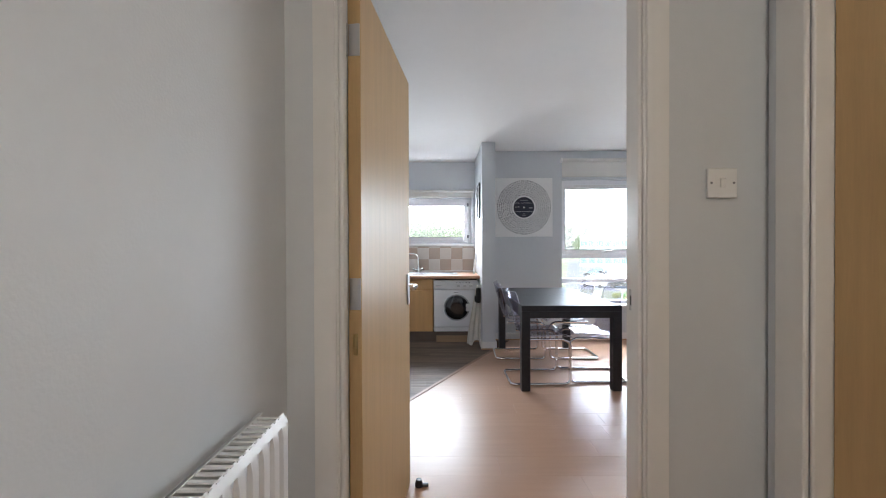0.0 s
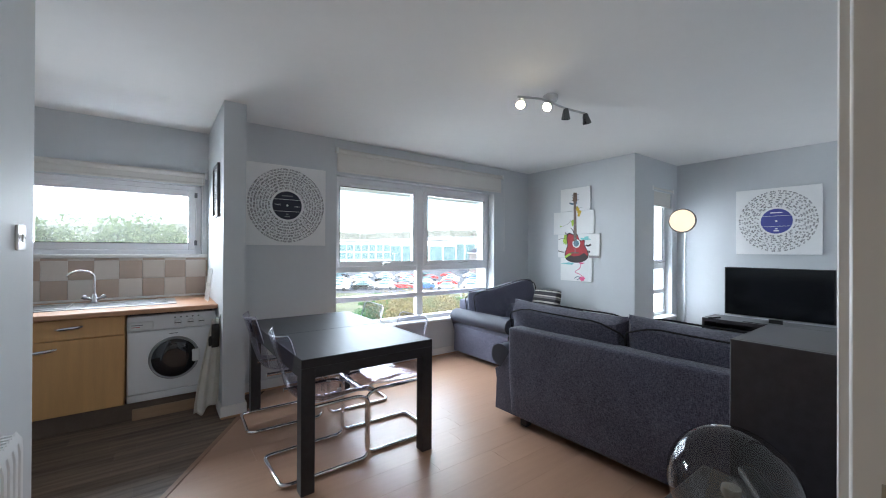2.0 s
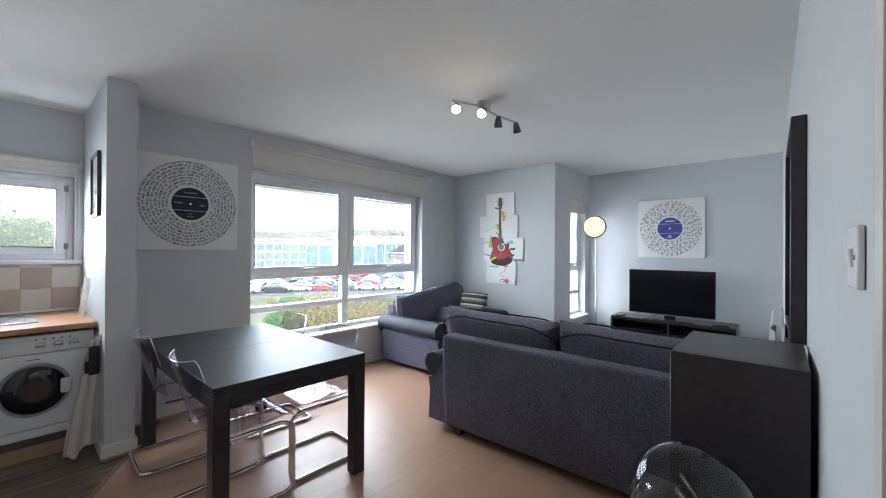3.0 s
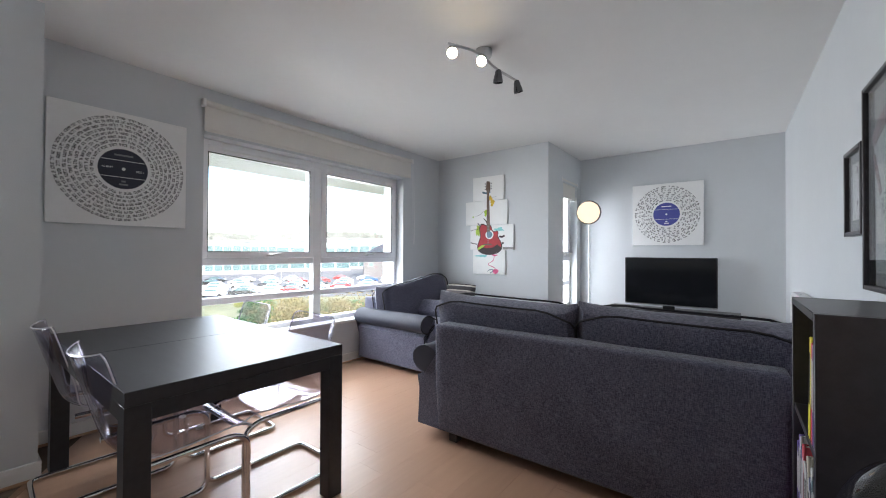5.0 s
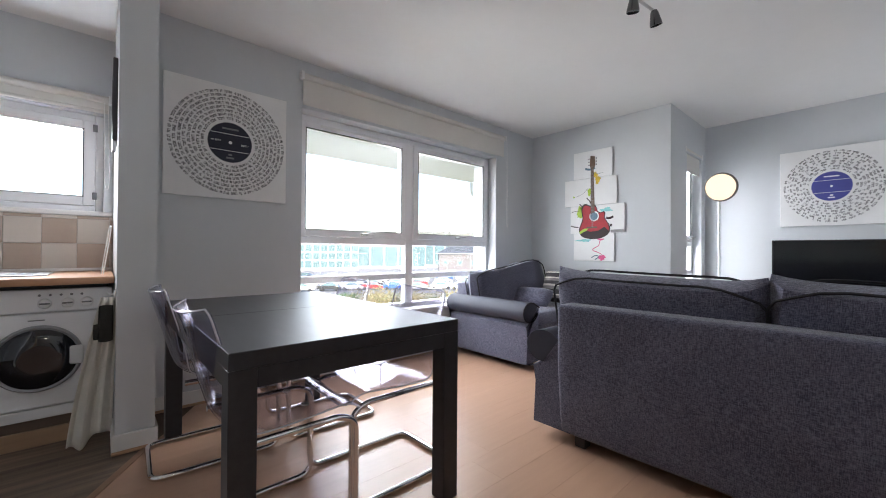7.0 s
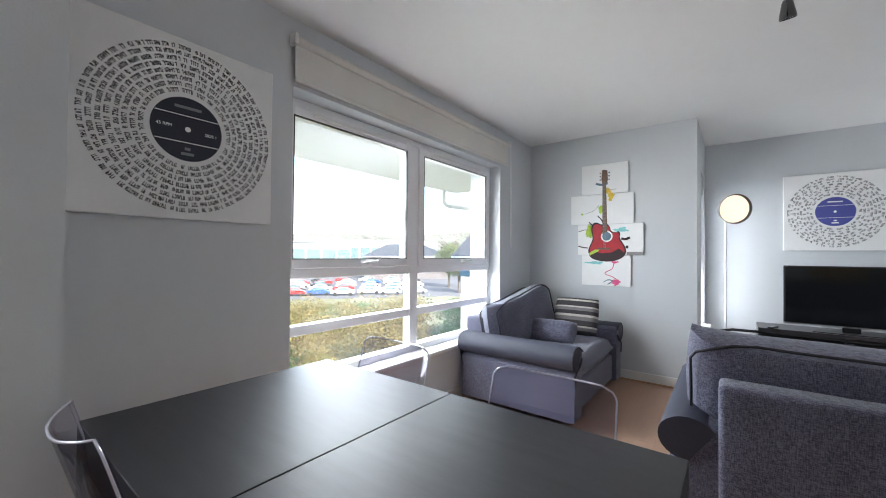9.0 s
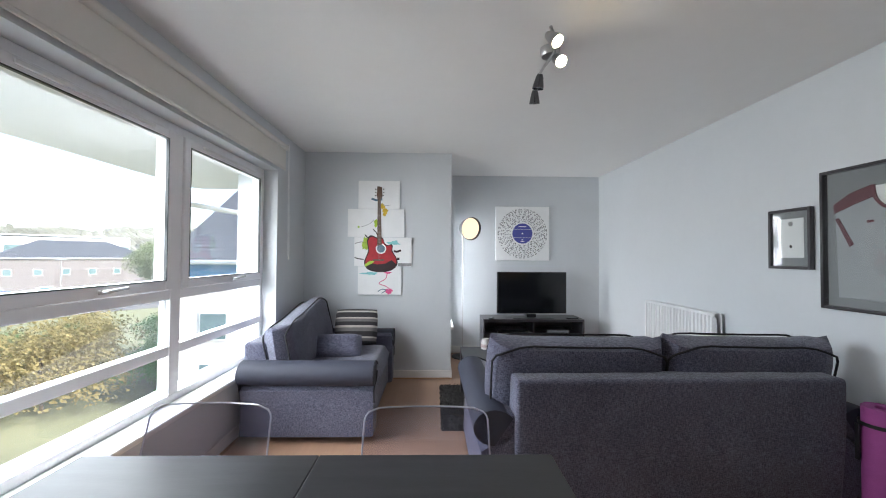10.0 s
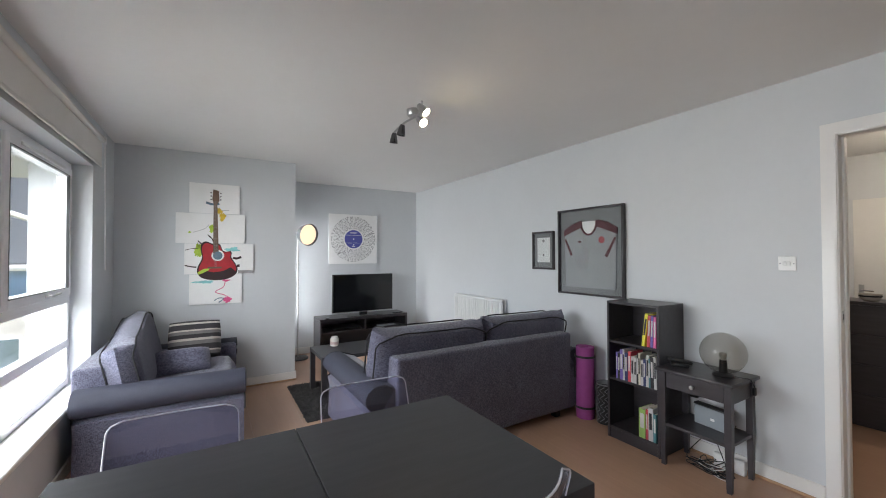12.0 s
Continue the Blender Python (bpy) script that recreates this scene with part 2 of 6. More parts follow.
def cushion(w, d, h, puff=0.5, n=14, wob=0.0, seed=0, bm=None, hump=None):
    """A stuffed cushion w by d by h about the origin, with its seams round the edge of w by d."""
    b = bmesh.new()
    grid = {}
    for side in (1, -1):
        for i in range(n + 1):
            for j in range(n + 1):
                u, v = 2 * i / n - 1, 2 * j / n - 1
                edge = max(abs(u), abs(v))
                if side == -1 and edge == 1:
                    grid[side, i, j] = grid[1, i, j]
                    continue
                thick = (max(0.0, (1 - u**4) * (1 - v**4))) ** puff
                x, y = u * w / 2, v * d / 2
                pull = 1 - 0.05 * (u * v) ** 2
                z = side * h / 2 * thick
                if wob:
                    z += wob * noise.noise(Vector((x * 5 + seed, y * 5, side)))
                if hump:
                    y += hump(u) * (v * 0.5 + 0.5)
                grid[side, i, j] = b.verts.new((x * pull, y * pull, z))
        for i in range(n):
            for j in range(n):
                q = [grid[side, i, j], grid[side, i + 1, j], grid[side, i + 1, j + 1], grid[side, i, j + 1]]
                b.faces.new(q if side == 1 else q[::-1])
    bmesh.ops.recalc_face_normals(b, faces=b.faces[:])
    return join(bm, b)


def turned(bm, m):
    bmesh.ops.transform(bm, matrix=m, verts=bm.verts[:])
    return bm


def mesh_of(name, bm, material, flat=False):
    me = bpy.data.meshes.new(name)
    bm.normal_update()
    if not flat:
        # broad faces between narrow bevels stay plane
        small = len(bm.faces) < 4000
        for f in bm.faces:
            f.smooth = not small or f.calc_area() < 6 * max((g.calc_area() for e in f.edges for g in e.link_faces if g is not f), default=1)
    bm.to_mesh(me)
    bm.free()
    me.materials.append(material)
    if not flat:
        kept = [p.use_smooth for p in me.polygons]
        me.set_sharp_from_angle(angle=radians(50))
        me.polygons.foreach_set("use_smooth", kept)
    return me


def part(name, bm, material, parent=None, label="", flat=False):
    """Links bm as one mesh object under its thing or part."""
    ob = new(name, mesh_of(name, bm, material, flat))
    if parent is not None:
        ob.parent = parent
    return tagged(ob, label)


def thing(name, label, category, m=None, group="", kind=""):
    ob = new(name)
    ob.empty_display_size = 0.1
    if m is not None:
        ob.matrix_world = m
    return tagged(ob, label, category, group, kind)


def structure(name, bm, material, label="", category="", flat=True):
    ob = part(name, bm, material, None, label, flat)
    return tagged(ob, label, category or name.split("_")[0], "", "structure")


def wall_x(y0, y1, x0, x1, z0, z1, holes=()):
    """A wall along x, from y0 to y1 thick, with holes (xa, xb, za, zb) right through it."""
    bm = bmesh.new()
    xs = sorted({x0, x1, *[h[0] for h in holes], *[h[1] for h in holes]})
    for a, c in zip(xs, xs[1:]):
        cuts = [h for h in holes if h[0] <= a + 1e-6 and h[1] >= c - 1e-6]
        z = z0
        for h in sorted(cuts, key=lambda q: q[2]):
            if h[2] > z + 1e-6:
                box((a, y0, z), (c, y1, h[2]), bm=bm)
            z = h[3]
        if z < z1 - 1e-6:
            box((a, y0, z), (c, y1, z1), bm=bm)
    bmesh.ops.remove_doubles(bm, verts=bm.verts[:], dist=1e-5)
    return bm


def wall_y(x0, x1, y0, y1, z0, z1, holes=()):
    bm = wall_x(x0, x1, y0, y1, z0, z1, holes)
    for v in bm.verts:
        v.co = Vector((v.co.y, v.co.x, v.co.z))
    bmesh.ops.reverse_faces(bm, faces=bm.faces[:])
    return bm


# ---- structure: living room, kitchen corner, hall ----
H = 2.51
XL, XG, XT = -0.10, 4.85, 6.01          # left wall, guitar wall, television wall
YS, YW, YA, YK = 1.342, 5.205, 3.57, 5.85  # door wall, window wall, alcove wall, kitchen wall
WX0, WX1, WZ0, WZ1 = 1.805, 4.12, 0.46, 2.14   # large window opening
AX0, AX1 = 5.335, 5.86                         # alcove window
KX0, KX1, KZ0, KZ1 = -0.66, 0.645, 1.28, 1.97  # kitchen window
DX0, DX1, DZ = -0.065, 0.838, 2.112            # door opening
SKEW = 0.0125                                  # the door wall runs slightly askew


def ys(x):
    """Where the face of the door wall lies at x."""
    return YS + SKEW * max(0.0, x - DX1 - 0.05)


def askew(bm):
    for v in bm.verts:
        v.co.y += ys(v.co.x) - YS
    return bm


def on_door_wall(x, z, off=0.001):
    """A place on the door wall, turned with it."""
    return Matrix.Translation((x, ys(x) + off, z)) @ pose(0, 0, 0, 0, 0, math.degrees(math.atan(SKEW))) @ on_wall("south", 0, 0, 0)


structure("wall_north", wall_x(YW, YW + 0.36, 0.86, XG + 0.28, -0.3, H, [(WX0, WX1, WZ0, WZ1)]), WALL, "pale grey painted wall round the wide window", "wall")
structure("wall_guitar", wall_y(XG, XG + 0.28, YA, YW, -0.3, H), WALL, "pale grey painted wall with the guitar canvases", "wall")
structure("wall_alcove", wall_x(YA, YA + 0.28, XG + 0.28, XT + 0.2, -0.3, H, [(AX0, AX1, 0.48, 2.11)]), WALL, "pale grey alcove wall with a narrow window", "wall")
structure("wall_east", wall_y(XT, XT + 0.2, YS - 0.10, YA, 0, H), WALL, "pale grey painted wall behind the television", "wall")
structure("wall_south", askew(wall_x(YS - 0.10, YS, XL, XT, 0, H, [(DX0 - 0.03, DX1 + 0.03, 0, DZ + 0.03)])), WALL, "pale grey painted wall with the hall door", "wall")
structure("wall_west", wall_y(XL - 0.11, XL, YS, 3.40, 0, H), WALL, "pale grey painted partition beside the kitchen", "wall")
structure("wall_stub", wall_y(0.70, 0.86, 4.735, YK + 0.28, -0.3, H), WALL, "pale grey wall end between kitchen and dining table", "wall")
structure("wall_kitchen", wall_x(YK, YK + 0.28, -2.1, 0.70, -0.3, H, [(KX0, KX1, KZ0, KZ1)]), WALL, "pale grey kitchen wall with a low wide window", "wall")
structure("wall_kitchen_west", wall_y(-2.1, -1.95, 2.2, YK, 0, H), WALL, "pale grey kitchen wall", "wall")
structure("wall_kitchen_south", wall_x(2.2, 2.33, -1.95, XL - 0.11, 0, H), WALL, "pale grey kitchen wall", "wall")
structure("wall_hall_west", wall_y(-0.36, -0.225, -1.75, YS - 0.10, 0, H), HALL, "pale grey hall wall", "wall")
structure("wall_hall_stub", wall_x(YS - 0.10, YS, -0.36, XL, 0, H), HALL, "pale grey hall wall", "wall")
structure("wall_hall_east", wall_y(1.21, 1.34, 0.20, YS - 0.10, 0, H, [(0.309, 1.109, 0, 2.04)]), HALL, "pale grey hall wall with a door", "wall")
structure("wall_hall_far", wall_x(-1.75, -1.62, -0.225, 1.62, 0, H), HALL, "pale hall end wall", "wall")
structure("wall_hall_niche", wall_y(1.62, 1.75, -1.75, 0.20, 0, H), HALL, "pale hall wall", "wall")
structure("wall_hall_return", wall_x(0.20, 0.32, 1.34, 1.75, 0, H), HALL, "pale hall wall", "wall")
structure("wall_room_behind", wall_y(2.3, 2.4, 0.1, YS - 0.10, 0, H), HALL, "wall of the room behind the hall door", "wall")
structure("ceiling", box((-2.1, -1.75, H), (6.25, 6.13, H + 0.12)), CEIL, "matt white plaster ceiling", "ceiling")

# beech laminate and the dark kitchen floor, board by board
SLOPE = (4.72 - 3.10) / (0.84 - XL)
floor_base = structure("floor", box((-2.1, -1.75, -0.12), (6.21, YK, -0.008)), mat("floor_bed", (0.10, 0.07, 0.05), 0.9), "light beech laminate floor in long boards", "floor")
kitchen_base = structure("floor_kitchen", box((-2.0, 2.33, -0.0075), (0.86, YK, -0.007)), mat("floor_bed_dark", (0.03, 0.025, 0.02), 0.9), "dark wood-look kitchen floor in narrow boards", "floor")


def clip_poly(poly, a, b, c):
    """Keeps the part of an outline where a x + b y + c >= 0."""
    out = []
    for i, p in enumerate(poly):
        q = poly[(i + 1) % len(poly)]
        fp, fq = a * p[0] + b * p[1] + c, a * q[0] + b * q[1] + c
        if fp >= 0:
            out.append(p)
        if fp * fq < 0:
            k = fp / (fp - fq)
            out.append((p[0] + k * (q[0] - p[0]), p[1] + k * (q[1] - p[1])))
    return out


def boards(base, material, x0, x1, y0, y1, length, width, keep, seed):
    rnd = random.Random(seed)
    y, row = y0, 0
    while y < y1 - 0.01:
        x = x0 - rnd.random() * length
        while x < x1:
            g = 0.0004
            poly = [(max(x, x0) + g, y + g), (min(x + length, x1) - g, y + g), (min(x + length, x1) - g, min(y + width, y1) - g), (max(x, x0) + g, min(y + width, y1) - g)]
            if poly[1][0] - poly[0][0] > 0.02:
                for a, b, c in keep:
                    poly = clip_poly(poly, a, b, c)
                if len(poly) > 2:
                    part("board", prism(poly, -0.007, 0.0), material, base, flat=True)
            x += length
        y += width
        row += 1


# ---- joinery: skirting, door frame, window frames ----
SK = 0.095


def skirt(pts_lo, pts_hi):
    return box(pts_lo, pts_hi, 0.004, 1)


sk = bmesh.new()
t = 0.014
for lo, hi in [((0.86, YW - t, 0), (XG, YW, SK)), ((XG - t, YA - t, 0), (XG, YW - t, SK)), ((XG, YA - t, 0), (XT, YA, SK)),
               ((XT - t, YS, 0), (XT, YA - t, SK)), ((XL, YS + t, 0), (XL + t, 3.40, SK)),
               ((XL - 0.11, 3.40, 0), (XL + t, 3.40 + t, SK)), ((0.70 - t, 4.735 - t, 0), (0.86 + t, 4.735, SK)),
               ((0.86, 4.735, 0), (0.86 + t, YW - t, SK)), ((0.70 - t, 4.735, 0), (0.70, 5.0, SK)),
               ((DX1 + 0.075, YS - 0.10 - t, 0), (1.21, YS - 0.10, SK)), ((-0.225, -1.6, 0), (-0.225 + t, YS - 0.10, SK))]:
    box(lo, hi, 0.004, 1, sk)
join(sk, askew(box((DX1 + 0.075, YS, 0), (XT - t, YS + t, SK), 0.004, 1)))
structure("baseboard", sk, GLOSSW, "low white painted skirting board", "skirting")
quad = bmesh.new()
for lo, hi in [((0.86 + t, YW - t - 0.016, 0), (XG - t, YW - t, 0.016)), ((XG - t - 0.016, YA - t, 0), (XG - t, YW - t, 0.016)),
               ((0.70 - t, 4.735 - t - 0.016, 0), (0.86 + t + 0.016, 4.735 - t, 0.016)), ((XL + t, YS + 0.1, 0), (XL + t + 0.016, 3.40, 0.016))]:
    box(lo, hi, 0.005, 2, quad)
join(quad, askew(box((DX1 + 0.08, YS + t, 0), (XT - t, YS + t + 0.016, 0.016), 0.005, 2)))
structure("trim", quad, mat("beech_bead", (0.48, 0.29, 0.17), 0.4, vary=0.1, stretch=(1, 1, 1)), "beech edging bead along the skirting", "trim")
strip = bmesh.new()
d = Vector((1, SLOPE, 0)).normalized()
o = Vector((XL + 0.005, 3.11, 0))
e = Vector((0.83, 4.715, 0))
nrm = Vector((-d.y, d.x, 0)) * 0.016
prism([(o - nrm).xy, (e - nrm).xy, (e + nrm).xy, (o + nrm).xy], 0.0005, 0.006, 0.002, bm=strip)
structure("trim_threshold", strip, mat("wood_threshold", (0.26, 0.15, 0.09), 0.4, vary=0.1), "slim wooden threshold strip between the two floors", "trim")

door_frame = tagged(new("door_frame"), "white gloss door frame and architrave", "door frame", "", "structure")
for nm, lo, hi in [("jamb", (DX0 - 0.03, YS - 0.105, 0), (DX0, YS + 0.004, DZ + 0.03)), ("jamb", (DX1, YS - 0.105, 0), (DX1 + 0.03, YS + 0.004, DZ + 0.03)),
                   ("head", (DX0, YS - 0.105, DZ), (DX1, YS + 0.004, DZ + 0.03)), ("stop", (DX1 - 0.013, YS - 0.10, 0), (DX1, YS - 0.055, DZ)), ("stop", (DX0, YS - 0.10, 0), (DX0 + 0.013, YS - 0.055, DZ))]:
    part(nm, box(lo, hi, 0.003, 1), GLOSSW, door_frame)


def architrave(parent, y, out, x0, x1, top):
    """A moulded door surround on a wall facing out (+1 or -1 along y)."""
    prof = [(0.0, 0.0), (0.0, 0.012), (0.012, 0.015), (0.03, 0.011), (0.058, 0.010), (0.066, 0.008), (0.068, 0.0)]
    path = [(x0, 0.0), (x0, top), (x1, top), (x1, 0.0)]
    b = bmesh.new()
    rings = []
    for i, (px, pz) in enumerate(path):
        ring = []
        for w, h in prof:
            sx = -w if i < 2 else w
            sz = w if i in (1, 2) else 0
            ring.append(b.verts.new((px + sx, y + out * h, pz + sz)))
        rings.append(ring)
    for a, c in zip(rings, rings[1:]):
        for k in range(len(prof) - 1):
            b.faces.new((a[k], a[k + 1], c[k + 1], c[k]))
    bmesh.ops.recalc_face_normals(b, faces=b.faces[:])
    part("architrave", b, GLOSSW, parent)


architrave(door_frame, YS, 1, DX0 - 0.008, DX1 + 0.008, DZ + 0.008)
architrave(door_frame, YS - 0.10, -1, DX0 - 0.008, DX1 + 0.008, DZ + 0.008)
part("strike_plate", box((DX1 - 0.0015, YS - 0.046, 1.045), (DX1 + 0.001, YS - 0.018, 1.112), 0.0005), STEEL, door_frame, "steel strike plate")
part("strike_hole", box((DX1 - 0.0025, YS - 0.038, 1.062), (DX1 - 0.0012, YS - 0.026, 1.092)), BLACKP, door_frame, "dark latch hole")


def bar_frame(x0, x1, z0, z1, w, y0, y1, bev=0.006):
    """Four mitred-looking bars round an opening."""
    bm = box((x0, y0, z0), (x0 + w, y1, z1), bev, 2)
    box((x1 - w, y0, z0), (x1, y1, z1), bev, 2, bm)
    box((x0 + w, y0, z0), (x1 - w, y1, z0 + w), bev, 2, bm)
    box((x0 + w, y0, z1 - w), (x1 - w, y1, z1), bev, 2, bm)
    return bm


def pane(x0, x1, z0, z1, y, parent):
    p = part("pane", box((x0, y - 0.006, z0), (x1, y + 0.006, z1)), GLASS, parent)
    p.visible_shadow = False
    return p


def handle(parent, x, y, z, s=1):
    hb = box((x - 0.035, y - 0.012, z - 0.011), (x + 0.035, y, z + 0.011), 0.004)
    tube(rounded([(x - 0.02, y - 0.01, z), (x - 0.015, y - 0.04, z + 0.004), (x + 0.085, y - 0.045, z + 0.012)], 0.015), 0.008, bm=hb)
    part("handle", hb, STEEL, parent, "brushed steel window handle")


def big_window(name, x0, x1, z0, z1, y, mull, t1, t2, label):
    """A white window: tilting sashes above, two fixed rows below."""
    w = tagged(new(name), label, "window", "", "structure")
    part("window_frame", bar_frame(x0, x1, z0, z1, 0.05, y - 0.03, y + 0.04), UPVC, w)
    cols = [x0 + 0.05, *[q for m in mull for q in (m - 0.045, m + 0.045)], x1 - 0.05]
    for m in mull:
        part("mullion", box((m - 0.045, y - 0.032, z0 + 0.05), (m + 0.045, y + 0.038, z1 - 0.05), 0.006), UPVC, w)
    for a, c in zip(cols[::2], cols[1::2]):
        part("transom", box((a, y - 0.03, t1 - 0.03), (c, y + 0.036, t1 + 0.03), 0.006), UPVC, w)
        part("transom", box((a, y - 0.03, t2 - 0.03), (c, y + 0.036, t2 + 0.03), 0.006), UPVC, w)
        s = part("sash", bar_frame(a, c, t1 + 0.03, z1 - 0.05, 0.06, y - 0.045, y + 0.03), UPVC, w)
        part("vent", box((a + 0.18, y - 0.056, z1 - 0.085), (c - 0.18, y - 0.044, z1 - 0.065), 0.003), WHITEP, s)
        handle(s, (a + c) / 2 + 0.06, y - 0.045, t1 + 0.06)
        gb = bar_frame(a + 0.055, c - 0.055, t1 + 0.085, z1 - 0.105, 0.006, y - 0.047, y - 0.03, 0.0)
        part("gasket", gb, BLACKP, s)
        pane(a + 0.06, c - 0.06, t1 + 0.09, z1 - 0.11, y, s)
        pane(a, c, t2 + 0.03, t1 - 0.03, y, w)
        pane(a, c, z0 + 0.05, t2 - 0.03, y, w)
    return w


win1 = big_window("window_1", WX0 - 0.03, WX1 + 0.012, WZ0, WZ1, 5.362, [2.945], 1.11, 0.775, "wide white double window with two fixed rows below")
part("window_sill", box((WX0 - 0.02, YW - 0.03, WZ0 - 0.028), (WX1 + 0.02, 5.330, WZ0 + 0.004), 0.008), GLOSSW, win1)
win2 = big_window("window_2", AX0, AX1, 0.48, 2.11, YA + 0.12, [], 1.13, 0.80, "narrow white alcove window beside the floor lamp")
part("window_sill", box((AX0 - 0.02, YA - 0.06, 0.452), (AX1 + 0.02, YA + 0.09, 0.484), 0.008), GLOSSW, win2)
kw = tagged(new("window_3"), "low wide white kitchen window above the sink", "window", "", "structure")
part("window_frame", bar_frame(KX0, KX1, KZ0, KZ1, 0.045, YK + 0.06, YK + 0.14), UPVC, kw)
ks = part("sash", bar_frame(KX0 + 0.045, KX1 - 0.045, KZ0 + 0.045, KZ1 - 0.045, 0.065, YK + 0.045, YK + 0.125), UPVC, kw)
part("gasket", bar_frame(KX0 + 0.105, KX1 - 0.105, KZ0 + 0.105, KZ1 - 0.105, 0.006, YK + 0.043, YK + 0.06, 0.0), BLACKP, ks)
pane(KX0 + 0.11, KX1 - 0.11, KZ0 + 0.11, KZ1 - 0.11, YK + 0.09, ks)
for z in (KZ0 + 0.09, KZ1 - 0.12):
    part("hinge", box((KX1 - 0.06, YK + 0.035, z), (KX1 - 0.035, YK + 0.05, z + 0.05), 0.003), GREYP, ks)
part("window_sill", box((KX0 - 0.03, YK - 0.02, KZ0 - 0.03), (KX1 + 0.05, YK + 0.06, KZ0 + 0.003), 0.006), GLOSSW, kw)


def roller_blind(x0, x1, z0, z1, y, cord_x, cord_z, label):
    b = thing("roller_blind", label, "blind", pose((x0 + x1) / 2, y, z0))
    w = (x1 - x0) / 2
    part("cloth", box((-w + 0.01, -0.026, 0.0), (w - 0.01, -0.022, z1 - z0)), BLINDM, b)
    part("hem_bar", box((-w + 0.01, -0.03, -0.012), (w - 0.01, -0.018, 0.012), 0.004), BLINDM, b)
    roll = lathe([(0, -w + 0.01), (0.024, -w + 0.01), (0.024, w - 0.01), (0, w - 0.01)], 20)
    turned(roll, pose(0, -0.03, z1 - z0 - 0.02, 0, 90, 0))
    part("roll", roll, BLINDM, b)
    for s in (-1, 1):
        part("bracket", box((s * w - 0.012, -0.055, z1 - z0 - 0.05), (s * w + 0.012, 0.0, z1 - z0 + 0.01), 0.004), WHITEP, b)
    c = cord_x - (x0 + x1) / 2
    q = rounded([(c, -0.04, z1 - z0 - 0.03), (c + 0.004, -0.05, cord_z - z0 + 0.06), (c + 0.018, -0.05, cord_z - z0), (c + 0.032, -0.05, cord_z - z0 + 0.06), (c + 0.02, -0.04, z1 - z0 - 0.03)], 0.03)
    part("cord", tube(q, 0.0022, 6), WHITEP, b)


roller_blind(1.79, 4.24, 2.17, 2.40, YW - 0.002, 4.25, 1.30, "cream roller blind rolled up above the wide window")
roller_blind(AX0 - 0.03, AX1 + 0.03, 1.93, 2.16, YA + 0.05, AX1 + 0.005, 1.4, "cream roller blind half an arm down over the alcove window")
roller_blind(KX0 - 0.05, KX1 + 0.035, 1.985, 2.09, YK - 0.002, KX1 + 0.0, 1.42, "white roller blind rolled up above the kitchen window")


# ---- dining corner ----
table = thing("dining_table", "black-brown square-legged dining table with a two-leaf top", "table", pose(1.336, 4.10, 0))
TW, TL, TH = 0.43, 0.715, 0.738
for a, c in ((-TL, -0.0012), (0.0012, TL)):
    part("tabletop_leaf", box((-TW, a, TH - 0.05), (TW, c, TH), 0.0025), BLACKT, table)
for sx in (-1, 1):
    for sy in (-1, 1):
        part("leg", box((min(sx * TW, sx * (TW - 0.075)), min(sy * TL, sy * (TL - 0.075)), 0), (max(sx * TW, sx * (TW - 0.075)), max(sy * TL, sy * (TL - 0.075)), TH - 0.0505), 0.002), BLACKT, table)
for sx in (-1, 1):
    part("apron", box((sx * (TW - 0.012) - 0.0105, -TL + 0.0752, TH - 0.108), (sx * (TW - 0.012) + 0.0115, TL - 0.0752, TH - 0.0505), 0.0015), BLACKT, table)
for sy in (-1, 1):
    part("apron", box((-TW + 0.0752, sy * (TL - 0.012) - 0.0115, TH - 0.108), (TW - 0.0752, sy * (TL - 0.012) + 0.0115, TH - 0.0505), 0.0015), BLACKT, table)


